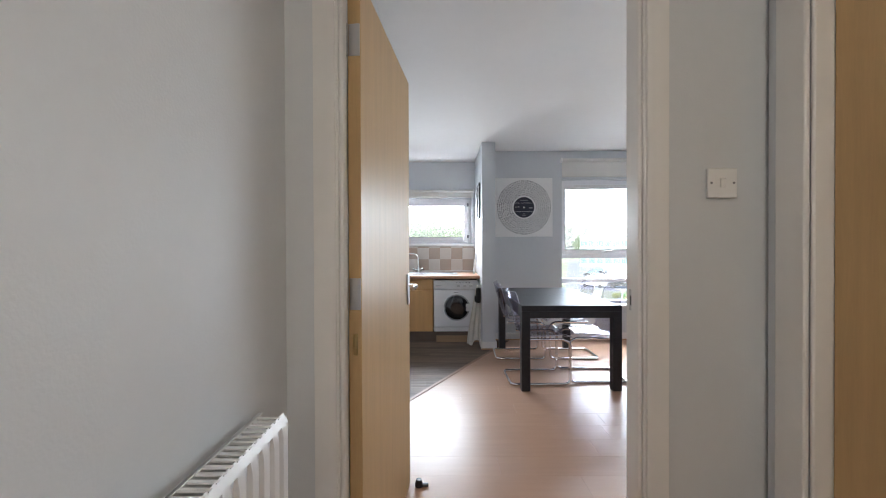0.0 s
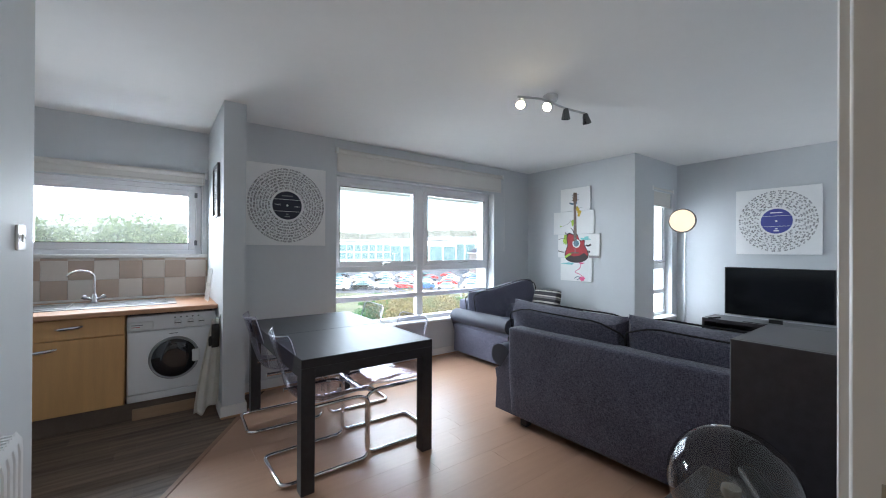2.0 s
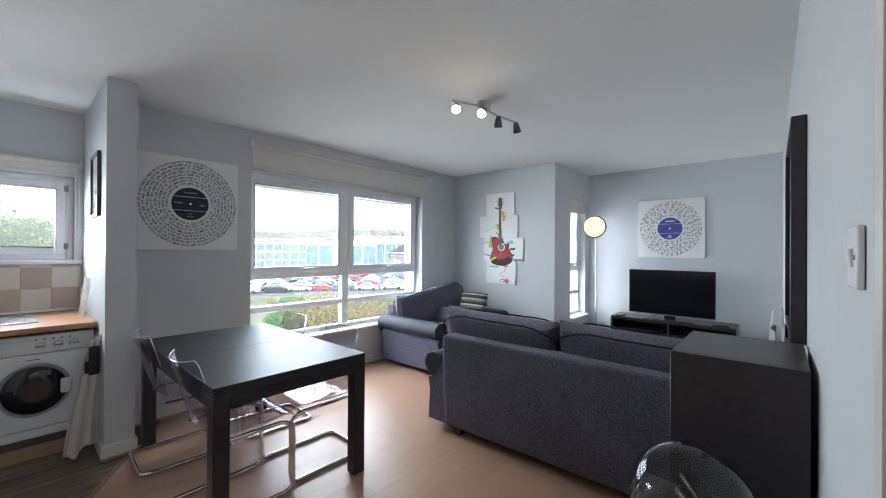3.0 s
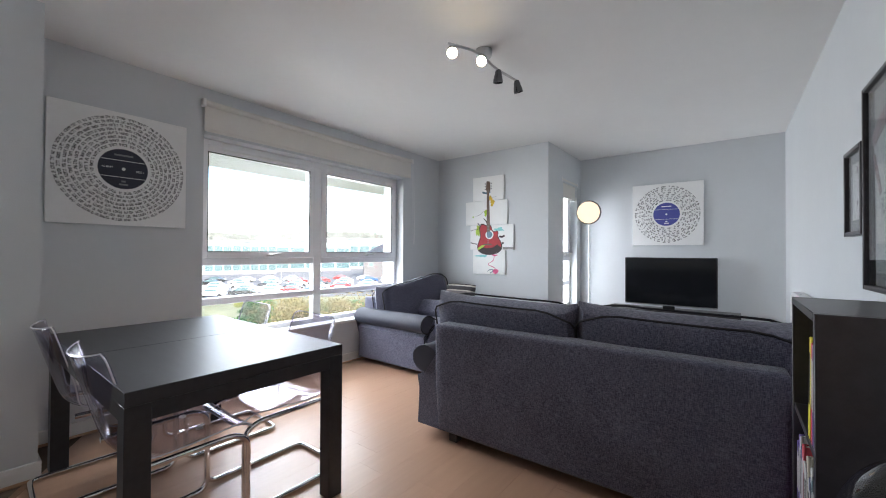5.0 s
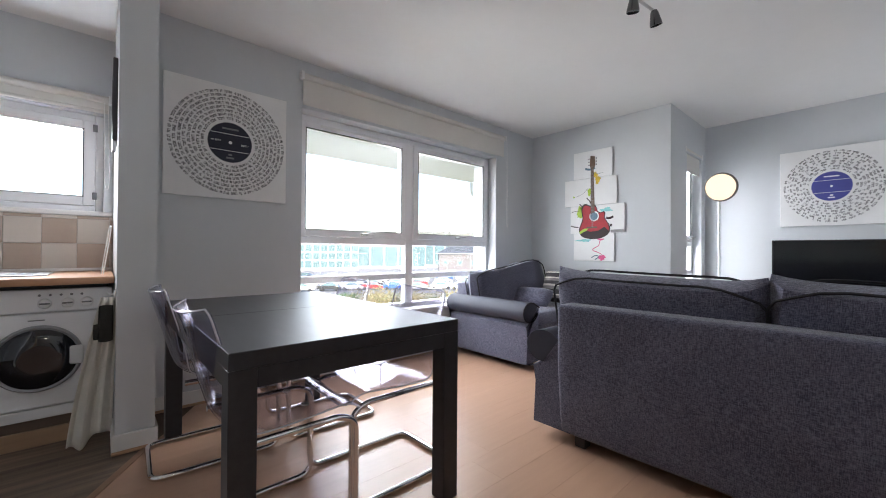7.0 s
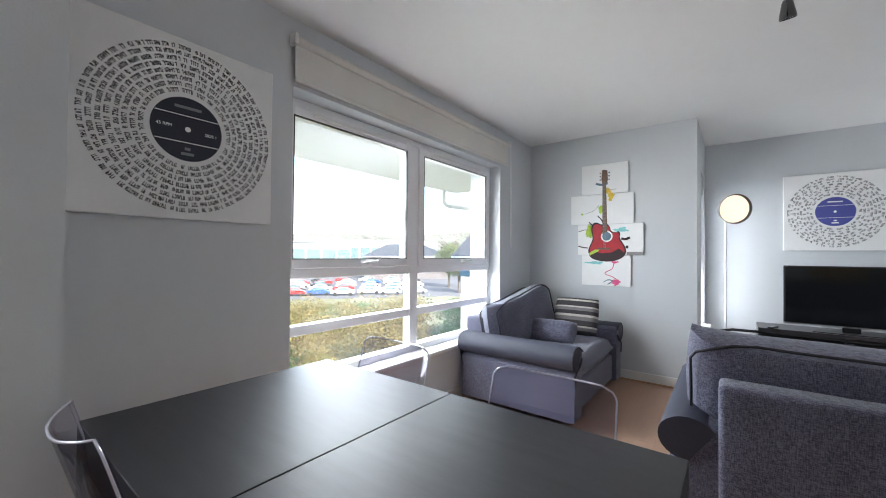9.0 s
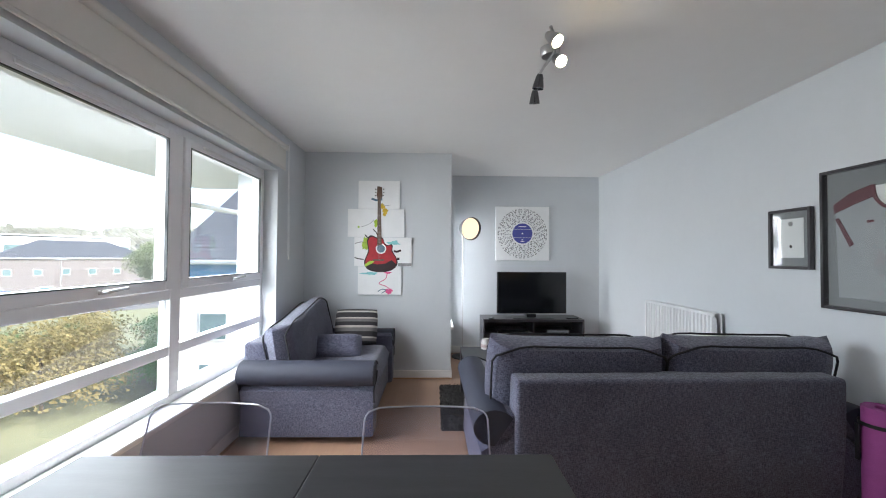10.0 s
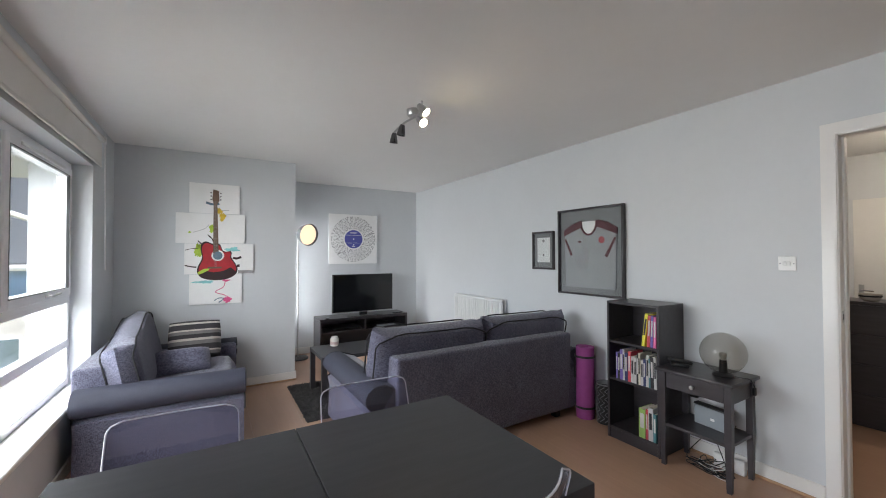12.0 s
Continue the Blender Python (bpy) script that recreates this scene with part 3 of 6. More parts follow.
def chair_shell():
    """A one-piece acrylic seat and back, facing +x, bent along a side profile, with thickness."""
    prof = [Vector((p[0], p[1])) for p in [(v.x, v.y) for v in rounded([(a, c, 0) for a, c in [(0.28, 0.412), (0.215, 0.454), (0.02, 0.438), (-0.175, 0.422), (-0.222, 0.58), (-0.25, 0.68), (-0.292, 0.825)]], 0.13, 8)]]
    fine = [prof[0]]
    for a_, c_ in zip(prof, prof[1:]):
        k_ = max(1, int((c_ - a_).length / 0.012))
        fine += [a_.lerp(c_, (q + 1) / k_) for q in range(k_)]
    prof = fine
    n = 14
    b = bmesh.new()
    sheets = []
    total = len(prof)
    for off in (0.0, 0.007):
        rows = []
        for i, p in enumerate(prof):
            q0, q1 = prof[max(i - 1, 0)], prof[min(i + 1, total - 1)]
            tan = (q1 - q0).normalized()
            nor = Vector((-tan.y, tan.x))
            t = i / (total - 1)
            half = 0.215 - 0.02 * abs(t - 0.45) - 0.045 * (1 - math.sqrt(max(0.0, 1 - (max(0, t - 0.945) / 0.055) ** 2))) - 0.04 * (1 - math.sqrt(max(0.0, 1 - (max(0, 0.05 - t) / 0.05) ** 2)))
            row = []
            for j in range(n + 1):
                u = 2 * j / n - 1
                lift = (0.006 + 0.05 / (1 + math.exp(-(t - 0.48) * 22))) * abs(u) ** 2.4
                c = p - nor * (lift + off)
                row.append(b.verts.new((c.x, u * half, c.y)))
            rows.append(row)
        sheets.append(rows)
    for s, rows in enumerate(sheets):
        for a, c in zip(rows, rows[1:]):
            for j in range(n):
                f = (a[j], a[j + 1], c[j + 1], c[j])
                b.faces.new(f if s == 0 else f[::-1])
    ring0 = [r[0] for r in sheets[0]] + sheets[0][-1][1:] + [r[-1] for r in sheets[0]][::-1][1:] + sheets[0][0][::-1][1:-1]
    ring1 = [r[0] for r in sheets[1]] + sheets[1][-1][1:] + [r[-1] for r in sheets[1]][::-1][1:] + sheets[1][0][::-1][1:-1]
    path = [v.co.copy() for v in ring0]
    for i in range(len(ring0)):
        j = (i + 1) % len(ring0)
        b.faces.new((ring0[i], ring0[j], ring1[j], ring1[i]))
    bmesh.ops.recalc_face_normals(b, faces=b.faces[:])
    return b, path


# pale opaque colour paints the bright glint along the clear shell's edge
RIM = mat("acrylic_edge_glint", (0.62, 0.62, 0.70), 0.12, vary=0.05, spec=1.0, coat=0.6)


def dining_chair():
    c = thing("dining_chair", "clear acrylic dining chair on a chrome cantilever frame", "chair", pose(0, 0, 0), "chairs round the table")
    shell, path = chair_shell()
    s = part("seat_shell", shell, ACRYLIC, c, "clear acrylic shell")
    part("rim", tube(path, 0.0032, 6, True), RIM, s, "pale bar with the edge's glint in its colour")
    r = 0.0125
    w = 0.20
    frame_path = []
    for y in (-w,):
        frame_path += [(-0.16, y, 0.413), (0.19, y, 0.413), (0.25, y, 0.38), (0.25, y, 0.013), (-0.28, y, 0.013)]
    frame_path += [(-0.28, w, 0.013), (0.25, w, 0.013), (0.25, w, 0.38), (0.19, w, 0.413), (-0.16, w, 0.413)]
    part("tube_frame", tube(rounded(frame_path, 0.055, 6), r, 10), CHROME, c, "chrome tube frame")
    for y in (-0.09, 0.09):
        part("fixing", turned(lathe([(0, 0), (0.014, 0), (0.014, 0.006), (0, 0.006)], 14), pose(0.10, y, 0.446)), STEEL, c)
    return c


first = dining_chair()
first.matrix_world = pose(1.115, 3.72, 0, 0, 0, 1)
copy_thing(first, pose(1.10, 4.50, 0, 0, 0, -2))
copy_thing(first, pose(1.63, 3.775, 0, 0, 0, 180))
copy_thing(first, pose(1.66, 4.51, 0, 0, 0, 178))


# ---- sofas ----
def scroll_arm(parent, y0, y1, depth, top, name="arm"):
    """An arm along x with a rolled top, from y0 (inner) to y1 (outer)."""
    out = 1 if y1 > y0 else -1
    w = abs(y1 - y0)
    prof = [(0.0, 0.06), (0.0, top - 0.05)]
    cx, cz, r = w * 0.56, top - 0.084, 0.084
    for k in range(13):
        a = radians(118 - k * 24)
        prof.append((cx + r * 1.22 * math.cos(a), cz + r * math.sin(a)))
    prof += [(w * 0.80, top - 0.20), (w * 0.74, 0.3), (w * 0.78, 0.06)]
    b = bmesh.new()
    rings = []
    xs = [0.0, 0.02, depth * 0.5, depth - 0.02, depth]
    for i, x in enumerate(xs):
        s = 0.965 if i in (0, len(xs) - 1) else 1.0
        rings.append([b.verts.new((x, y0 + out * (cx + (py - cx) * s), 0.3 + (pz - 0.3) * s)) for py, pz in prof])
    for a, c in zip(rings, rings[1:]):
        for k in range(len(prof)):
            j = (k + 1) % len(prof)
            b.faces.new((a[k], a[j], c[j], c[k]))
    b.faces.new(rings[0])
    b.faces.new(rings[-1][::-1])
    bmesh.ops.recalc_face_normals(b, faces=b.faces[:])
    arm = part(name, b, FABRIC, parent, "woven arm with a rolled suede top")
    roll = bmesh.new()
    rp = [(cx + (r * 1.22 + 0.004) * math.cos(radians(150 - k * 15)), cz + (r + 0.004) * math.sin(radians(150 - k * 15))) for k in range(17)]
    rows = [[roll.verts.new((x, y0 + out * py, pz)) for py, pz in rp] for x in (-0.006, depth * 0.33, depth * 0.66, depth + 0.006)]
    for a, c in zip(rows, rows[1:]):
        for k in range(len(rp) - 1):
            roll.faces.new((a[k], a[k + 1], c[k + 1], c[k]))
    for row in (rows[0], rows[-1]):
        roll.faces.new(row)
    bmesh.ops.recalc_face_normals(roll, faces=roll.faces[:])
    part("arm_top", roll, SUEDE, arm, "smooth dark suede arm top")
    front = [(depth + 0.004, y0 + out * py, pz) for py, pz in prof[1:-1]]
    part("piping", tube(front, 0.006, 6), PIPING, arm)
    return arm


def back_cushion(parent, y, width, x, z, height, thick, lean, seed, hump):
    """A plump back cushion with piped edges, leaning on the sofa back."""
    b = cushion(width, height, thick, 0.2, 18, 0.010, seed, hump=hump)
    m = Matrix.Translation((x, y, z)) @ Euler((0, radians(lean), 0)).to_matrix().to_4x4() @ Matrix(((0, 0, 1, 0), (1, 0, 0, 0), (0, 1, 0, 0), (0, 0, 0, 1)))
    turned(b, m)
    cu = part("back_cushion", b, FABRIC, parent)
    loop = []
    n = 40
    for off, rad in ((0.30, 0.006), (-0.30, 0.006)):
        loop = []
        for k in range(n):
            a = 2 * math.pi * k / n
            u = max(-1, min(1, 1.18 * math.cos(a)))
            v = max(-1, min(1, 1.18 * math.sin(a)))
            u, v = u * 0.955, v * 0.955
            th = (max(0.0, (1 - u**4) * (1 - v**4))) ** 0.2
            yy = v * height / 2 + hump(u) * (v * 0.5 + 0.5)
            sgn = 1 if off > 0 else -1
            loop.append(m @ Vector((u * width / 2, yy, sgn * thick / 2 * th + sgn * 0.002)))
        part("piping", tube(loop, rad, 6, True), PIPING, cu)
    return cu


def sofa(name, label, width, depth, m, seats, top, over, rise, spread, tall):
    """A sofa facing +x; its back lies at x = 0 and its width runs along y."""
    s = thing(name, label, "sofa", m)
    w = width / 2
    aw = 0.06
    part("base", box((0.02, -w + aw, 0.07), (depth - 0.03, w - aw, 0.30), 0.02), FABRIC, s)
    bk = bmesh.new()
    ny, nz = 24, 10
    grid = {}
    for f, x in ((0, 0.0), (1, 0.19)):
        for i in range(ny + 1):
            for k in range(nz + 1):
                y = -w + width * i / ny
                z = 0.06 + (top - 0.06) * k / nz
                bulge = 0.012 * math.sin(math.pi * k / nz) * (1 if f else -1) + 0.004 * noise.noise(Vector((y * 3, z * 4, f)))
                lean = -0.035 * (k / nz) if f == 0 else -0.06 * (k / nz)
                grid[f, i, k] = bk.verts.new((x + bulge + lean, y, z))
    for f in (0, 1):
        for i in range(ny):
            for k in range(nz):
                q = [grid[f, i, k], grid[f, i + 1, k], grid[f, i + 1, k + 1], grid[f, i, k + 1]]
                bk.faces.new(q)
    for i in range(ny):
        bk.faces.new([grid[0, i, nz], grid[0, i + 1, nz], grid[1, i + 1, nz], grid[1, i, nz]])
        bk.faces.new([grid[0, i, 0], grid[0, i + 1, 0], grid[1, i + 1, 0], grid[1, i, 0]])
    for k in range(nz):
        for i in (0, ny):
            bk.faces.new([grid[0, i, k], grid[0, i, k + 1], grid[1, i, k + 1], grid[1, i, k]])
    bmesh.ops.recalc_face_normals(bk, faces=bk.faces[:])
    rims = [e for e in bk.edges if len(e.link_faces) == 2 and e.calc_face_angle(0) > 1.0]
    bmesh.ops.bevel(bk, geom=rims, offset=0.022, segments=3, profile=0.5, affect="EDGES")
    part("backrest", bk, FABRIC, s, "woven slate back panel")
    for side in (1, -1):
        scroll_arm(s, side * (w - 0.065), side * (w + over), depth + 0.005, 0.585)
    inner = width - 0.02
    each = inner / seats
    wide = (width + spread) / seats
    for k in range(seats):
        y = -inner / 2 + each * (k + 0.5)
        sc = cushion(each - 0.01, depth - 0.18, 0.20, 0.22, 14, 0.006, k + 3)
        m2 = Matrix.Translation((0.17 + (depth - 0.16) / 2, y, 0.375)) @ pose(0, 0, 0, 0, 0, 90)
        part("seat_cushion", turned(sc, m2), FABRIC, s)
        hump = (lambda u, k=k: rise * (1.2 * u**4 + 0.25 * u - 0.1 if seats > 1 else math.sin(1.8 * u - 0.2) - 0.2))
        back_cushion(s, -(width + spread) / 2 + wide * (k + 0.5), wide + 0.04, 0.215, 0.655 + (tall - 0.45) / 2, tall, 0.23, -13, k + 7, hump)
    for x in (0.06, depth - 0.12):
        for y in (-w + 0.1, w - 0.1):
            part("foot", box((x - 0.03, y - 0.03, 0), (x + 0.03, y + 0.03, 0.065), 0.006), BLACKW, s)
    return s


sofa("sofa", "two-seat slate grey woven sofa with rolled suede arms", 1.69, 1.03, pose(2.50, 2.503, 0, 0, 0, 0.8), 2, 0.745, 0.23, 0.035, 0.20, 0.485)
sofa("loveseat", "slate grey woven loveseat with loose cushions under the window", 1.14, 0.94, pose(4.02, 5.13, 0, 0, 0, -90), 1, 0.70, 0.16, 0.06, 0.06, 0.47)


def throw_cushion(label, w, h, th, m, stripes=None):
    c = thing("throw_cushion", label, "cushion", m)
    if not stripes:
        part("cover", cushion(w, h, th, 0.5, 12, 0.008, 5), FABRIC, c)
        return
    n = 18
    whole = cushion(w, h, th, 0.5, n, 0.006, 9)
    mesh = bpy.data.meshes.new("tmp")
    whole.to_mesh(mesh)
    whole.free()
    for k, (a, z, material) in enumerate(stripes):
        b = bmesh.new()
        b.from_mesh(mesh)
        g = b.verts[:] + b.edges[:] + b.faces[:]
        bmesh.ops.bisect_plane(b, geom=g, plane_co=(0, a * h - h / 2, 0), plane_no=(0, 1, 0), clear_inner=True)
        g = b.verts[:] + b.edges[:] + b.faces[:]
        bmesh.ops.bisect_plane(b, geom=g, plane_co=(0, z * h - h / 2, 0), plane_no=(0, 1, 0), clear_outer=True)
        part("stripe", b, material, c)
    bpy.data.meshes.remove(mesh)


G1 = mat("stripe_dark", (0.035, 0.032, 0.036), 0.8, vary=0.15, scale=20)
G2 = mat("stripe_grey", (0.16, 0.15, 0.15), 0.8, vary=0.12, scale=20)
G3 = mat("stripe_cream", (0.48, 0.44, 0.40), 0.8, vary=0.1, scale=20)
bands = [(0.0, 0.10, G1), (0.10, 0.18, G2), (0.18, 0.22, G3), (0.22, 0.36, G1), (0.36, 0.46, G2), (0.46, 0.52, G3), (0.52, 0.62, G1), (0.62, 0.70, G2), (0.70, 0.74, G3), (0.74, 0.88, G1), (0.88, 0.93, G3), (0.93, 1.0, G1)]
throw_cushion("striped grey and cream cushion on the loveseat", 0.42, 0.36, 0.15, Matrix.Translation((4.42, 4.53, 0.645)) @ pose(0, 0, 0, 72, 0, -88), bands)
throw_cushion("small slate woven cushion on the loveseat", 0.44, 0.24, 0.13, Matrix.Translation((4.02, 4.62, 0.545)) @ pose(0, 0, 0, 44, 0, -84))


# ---- doors ----
def lever(parent, x, y, z, out, toward):
    """A lever handle on a long plate; out is the side it faces along local y."""
    h = part("handle_plate", box((x - 0.021, min(y, y + out * 0.009), z - 0.095), (x + 0.021, max(y, y + out * 0.009), z + 0.06), 0.004), STEEL, parent, "satin steel plate")
    tb = tube(rounded([(x, y, z), (x, y + out * 0.045, z), (x + toward * 0.02, y + out * 0.05, z), (x + toward * 0.098, y + out * 0.047, z - 0.004)], 0.022), 0.009, 10)
    part("lever", tb, CHROME, h, "chrome lever")


def door_leaf(name, label, m, width, height, material, turn_side=1):
    d = tagged(new(name), label, "door", "", "structure")
    d.matrix_world = m
    part("leaf", box((0, -0.042, 0.008), (width, 0.0, height), 0.002, 1), material, d)
    lever(d, width - 0.055, 0.0, 1.05, 1, -1)
    lever(d, width - 0.055, -0.042, 1.05, -1, -1)
    part("latch", box((width - 0.001, -0.03, 0.95), (width + 0.002, -0.012, 1.07), 0.001), STEEL, d)
    for z in (0.24, 1.10, 1.90):
        hb = box((-0.003, -0.04, z - 0.05), (0.001, -0.004, z + 0.05), 0.001)
        turned_pin = lathe([(0, z - 0.05), (0.007, z - 0.05), (0.007, z + 0.05), (0, z + 0.05)], 12)
        turned(turned_pin, pose(-0.004, 0.004, 0))
        join(hb, turned_pin)
        part("hinge", hb, STEEL, d)
    return d


door1 = door_leaf("door_1", "plain oak veneer door standing open into the room", pose(-0.055, YS - 0.032, 0, 0, 0, 84.5), 0.80, 2.10, DOORW)
part("bolt_hole", box((-0.002, -0.030, 0.905), (0.0015, -0.014, 0.975), 0.004), mat("brass", (0.55, 0.42, 0.2), 0.3, 1.0), door1, "small brass plate with a screw")
hd = door_leaf("door_2", "oak veneer door in the hall, closed", pose(1.297, 1.094, 0, 0, 0, -90), 0.783, 2.035, DOORW)
arch2 = tagged(new("door_frame_hall"), "white gloss frame of the hall door", "door frame", "", "structure")
for lo, hi in [((1.192, 1.109, 0), (1.209, 1.20, 2.115)), ((1.192, 0.23, 0), (1.209, 0.309, 2.115)), ((1.192, 0.309, 2.04), (1.209, 1.109, 2.115)), ((1.205, 1.096, 0), (1.34, 1.1085, 2.04))]:
    part("casing", box(lo, hi, 0.005), GLOSSW, arch2)
wd = door_leaf("door_3", "white painted front door at the end of the hall", pose(0.62, -1.617, 0, 0, 0, 0), 0.80, 2.03, GLOSSW)
part("door_knocker", turned(lathe([(0, 0), (0.05, 0), (0.05, 0.012), (0, 0.02)], 18), pose(0.45, 0.0, 1.86, -90, 0, 0)), BLACKP, wd, "black oval plate")
ds = thing("door_stop", "black rubber door stop on the floor by the door", "door stop", pose(0.11, 2.09, 0))
part("body", turned(lathe([(0, 0), (0.02, 0), (0.02, 0.015), (0.014, 0.035), (0, 0.035)], 16), pose(0, 0, 0)), BLACKP, ds)
part("tab", box((0.0, -0.012, 0.0), (0.05, 0.012, 0.012), 0.004), BLACKP, ds)


# ---- things on walls; u runs to the right and v up as one faces the wall, w out of it ----
def on_wall(face, x, y, z):
    U, W = {"north": ((1, 0, 0), (0, -1, 0)), "east": ((0, -1, 0), (-1, 0, 0)), "south": ((-1, 0, 0), (0, 1, 0)), "west": ((0, 1, 0), (1, 0, 0))}[face]
    return Matrix(((U[0], 0, W[0], x), (U[1], 0, W[1], y), (0, 1, 0, z), (0, 0, 0, 1)))


def disc(r, z0, z1, n=48, cx=0.0, cy=0.0):
    return prism([(cx + r * math.cos(2 * math.pi * k / n), cy + r * math.sin(2 * math.pi * k / n)) for k in range(n)], z0, z1)


def lettering(text, size, m, material, parent, label=""):
    cu = bpy.data.curves.new("letters", "FONT")
    cu.body, cu.size, cu.align_x, cu.align_y, cu.extrude = text, size, "CENTER", "CENTER", 0.0004
    ob = bpy.data.objects.new("letters", cu)
    scene.collection.objects.link(ob)
    me = bpy.data.meshes.new_from_object(ob.evaluated_get(bpy.context.evaluated_depsgraph_get()))
    bpy.data.objects.remove(ob)
    b = bmesh.new()
    b.from_mesh(me)
    bpy.data.meshes.remove(me)
    return part("lettering", turned(b, m), material, parent, label, True)


def record_canvas(label, face, x, y, z, w, h, inner, radius, rings, r0, step, words, seed, gap=0.6):
    """A white canvas with lines of writing wound round a record label."""
    c = thing("canvas_print", label, "picture", on_wall(face, x, y, z))
    part("canvas", box((-w / 2, -h / 2, 0), (w / 2, h / 2, 0.022), 0.003), CANVAS, c)
    part("record_label", disc(radius, 0.0215, 0.0235, 56), inner, c)
    rnd = random.Random(seed)
    verts, faces = [], []
    for k in range(rings):
        r = r0 + k * step
        a = rnd.random() * 6.28
        end = a + 2 * math.pi - 0.02
        lh = step * 0.62
        while a < end:
            for _ in range(rnd.randint(2, 7)):
                if rnd.random() < 0.06:
                    a += lh * 0.3 / r
                lw = lh * rnd.uniform(0.28, 0.5)
                da = lw / r
                kind = rnd.random()
                strokes = [(0, 0.4, 0, 1)]
                if kind < 0.75:
                    strokes.append((0, 1, rnd.choice((0.0, 0.42, 0.8)), None))
                if kind < 0.45:
                    strokes.append((0.68, 1, 0, 1))
                if kind > 0.6:
                    strokes.append((0, 1, 0.8, None))
                for s0, s1, t0, t1 in strokes:
                    t1 = t0 + 0.3 if t1 is None else t1
                    a0, a1 = a + da * s0 * 0.85, a + da * s1 * 0.85
                    q0, q1 = r + lh * (t0 - 0.5), r + lh * (t1 - 0.5)
                    i = len(verts)
                    for ang, q in ((a0, q0), (a1, q0), (a1, q1), (a0, q1)):
                        verts.append((-q * math.cos(ang) * -1, q * math.sin(ang), 0.0229))
                    faces.append((i, i + 1, i + 2, i + 3))
                a += da * 1.12
                if a > end:
                    break
            a += lh * gap * rnd.uniform(0.6, 1.5) / r
    me = bpy.data.meshes.new("writing")
    me.from_pydata(verts, [], faces)
    me.materials.append(INK)
    wr = new("writing", me)
    wr.parent = c
    tagged(wr, "rings of black handwriting", "", "", "stuff")
    for sv in (0.42, -0.42):
        yv = radius * sv
        half = math.sqrt(radius**2 - yv**2) - 0.003
        part("line", box((-half, yv - 0.0018, 0.0234), (half, yv + 0.0018, 0.0242)), CANVAS, c)
    part("spindle", disc(0.011, 0.0234, 0.0245, 20), CANVAS, c)
    for text, u, v, s in words:
        lettering(text, s, Matrix.Translation((u, v, 0.0238)), CANVAS, c)
    for u, v, wd_ in ((0, radius * 0.68, radius * 0.75), (0, -radius * 0.62, radius * 0.16), (0, -radius * 0.78, radius * 0.36)):
        part("print_bar", box((u - wd_ / 2, v - 0.006, 0.0234), (u + wd_ / 2, v + 0.006, 0.0241)), GREYP if inner is NAVY else CANVAS, c)
    return c


record_canvas("square white canvas of circling handwriting round a navy record label", "north", 1.2985, YW - 0.001, 1.762, 0.757, 0.775, NAVY, 0.137, 8, 0.166, 0.0262,
              [("45 RPM", -0.088, 0.004, 0.018), ("SIDE 1", 0.092, -0.008, 0.018)], 3)
record_canvas("square white canvas of circling handwriting round a blue record label", "east", XT - 0.001, 2.511, 1.689, 0.765, 0.767, BLUE, 0.143, 8, 0.172, 0.0245, [], 8, 1.5)

# the guitar picture, on four staggered canvases
gp = thing("guitar_picture", "four staggered white canvases with a red guitar and paint splashes", "picture", on_wall("east", XG - 0.001, 4.37, 1.56))
for u0, u1, v0, v1 in ((-0.236, 0.222, 0.318, 0.63), (-0.35, 0.274, 0.004, 0.314), (-0.275, 0.36, -0.318, 0.0), (-0.232, 0.248, -0.635, -0.322)):
    part("canvas", box((u0, v0, 0), (u1, v1, 0.02), 0.002), CANVAS, gp)
PAINT = {n: mat("paint_" + n, c, 0.6, vary=0.2, scale=25) for n, c in {"yellow": (0.72, 0.50, 0.04), "lime": (0.42, 0.60, 0.06), "cyan": (0.25, 0.62, 0.62), "pink": (0.72, 0.10, 0.26), "red": (0.42, 0.018, 0.028), "dark": (0.03, 0.012, 0.014), "brown": (0.14, 0.085, 0.055), "grey": (0.30, 0.29, 0.29), "steel": (0.12, 0.20, 0.26)}.items()}


def splash(parent, cx, cy, rx, ry, colour, seed, w=0.0206, spikes=0.5):
    rnd = random.Random(seed)
    pts = []
    for k in range(36):
        a = 2 * math.pi * k / 36
        q = 1 + spikes * (rnd.random() - 0.5) + 0.35 * spikes * math.sin(3 * a + seed)
        pts.append((cx + rx * q * math.cos(a), cy + ry * q * math.sin(a)))
    part("splash", prism(pts, 0.0199, w), PAINT[colour], parent)


for cx, cy, rx, ry, col, sd in ((0.06, 0.285, 0.028, 0.05, "yellow", 1), (0.03, 0.345, 0.03, 0.03, "yellow", 9), (-0.03, 0.155, 0.032, 0.04, "lime", 2), (-0.155, -0.075, 0.032, 0.065, "lime", 3), (-0.12, -0.03, 0.04, 0.035, "lime", 12), (0.16, -0.06, 0.065, 0.022, "cyan", 4),
                                (-0.11, -0.40, 0.09, 0.014, "cyan", 5), (0.11, -0.595, 0.04, 0.03, "pink", 6), (0.10, -0.39, 0.04, 0.012, "pink", 7), (-0.23, 0.115, 0.014, 0.01, "lime", 8)):
    splash(gp, cx, cy, rx, ry, col, sd)


def stroke(parent, pts, r, colour):
    t = tube(rounded([(a, b, 0.0204) for a, b in pts], 0.05), r, 6)
    for v in t.verts:
        v.co.z = 0.0204 + (v.co.z - 0.0204) * 0.12
    part("stroke", t, PAINT[colour], parent)


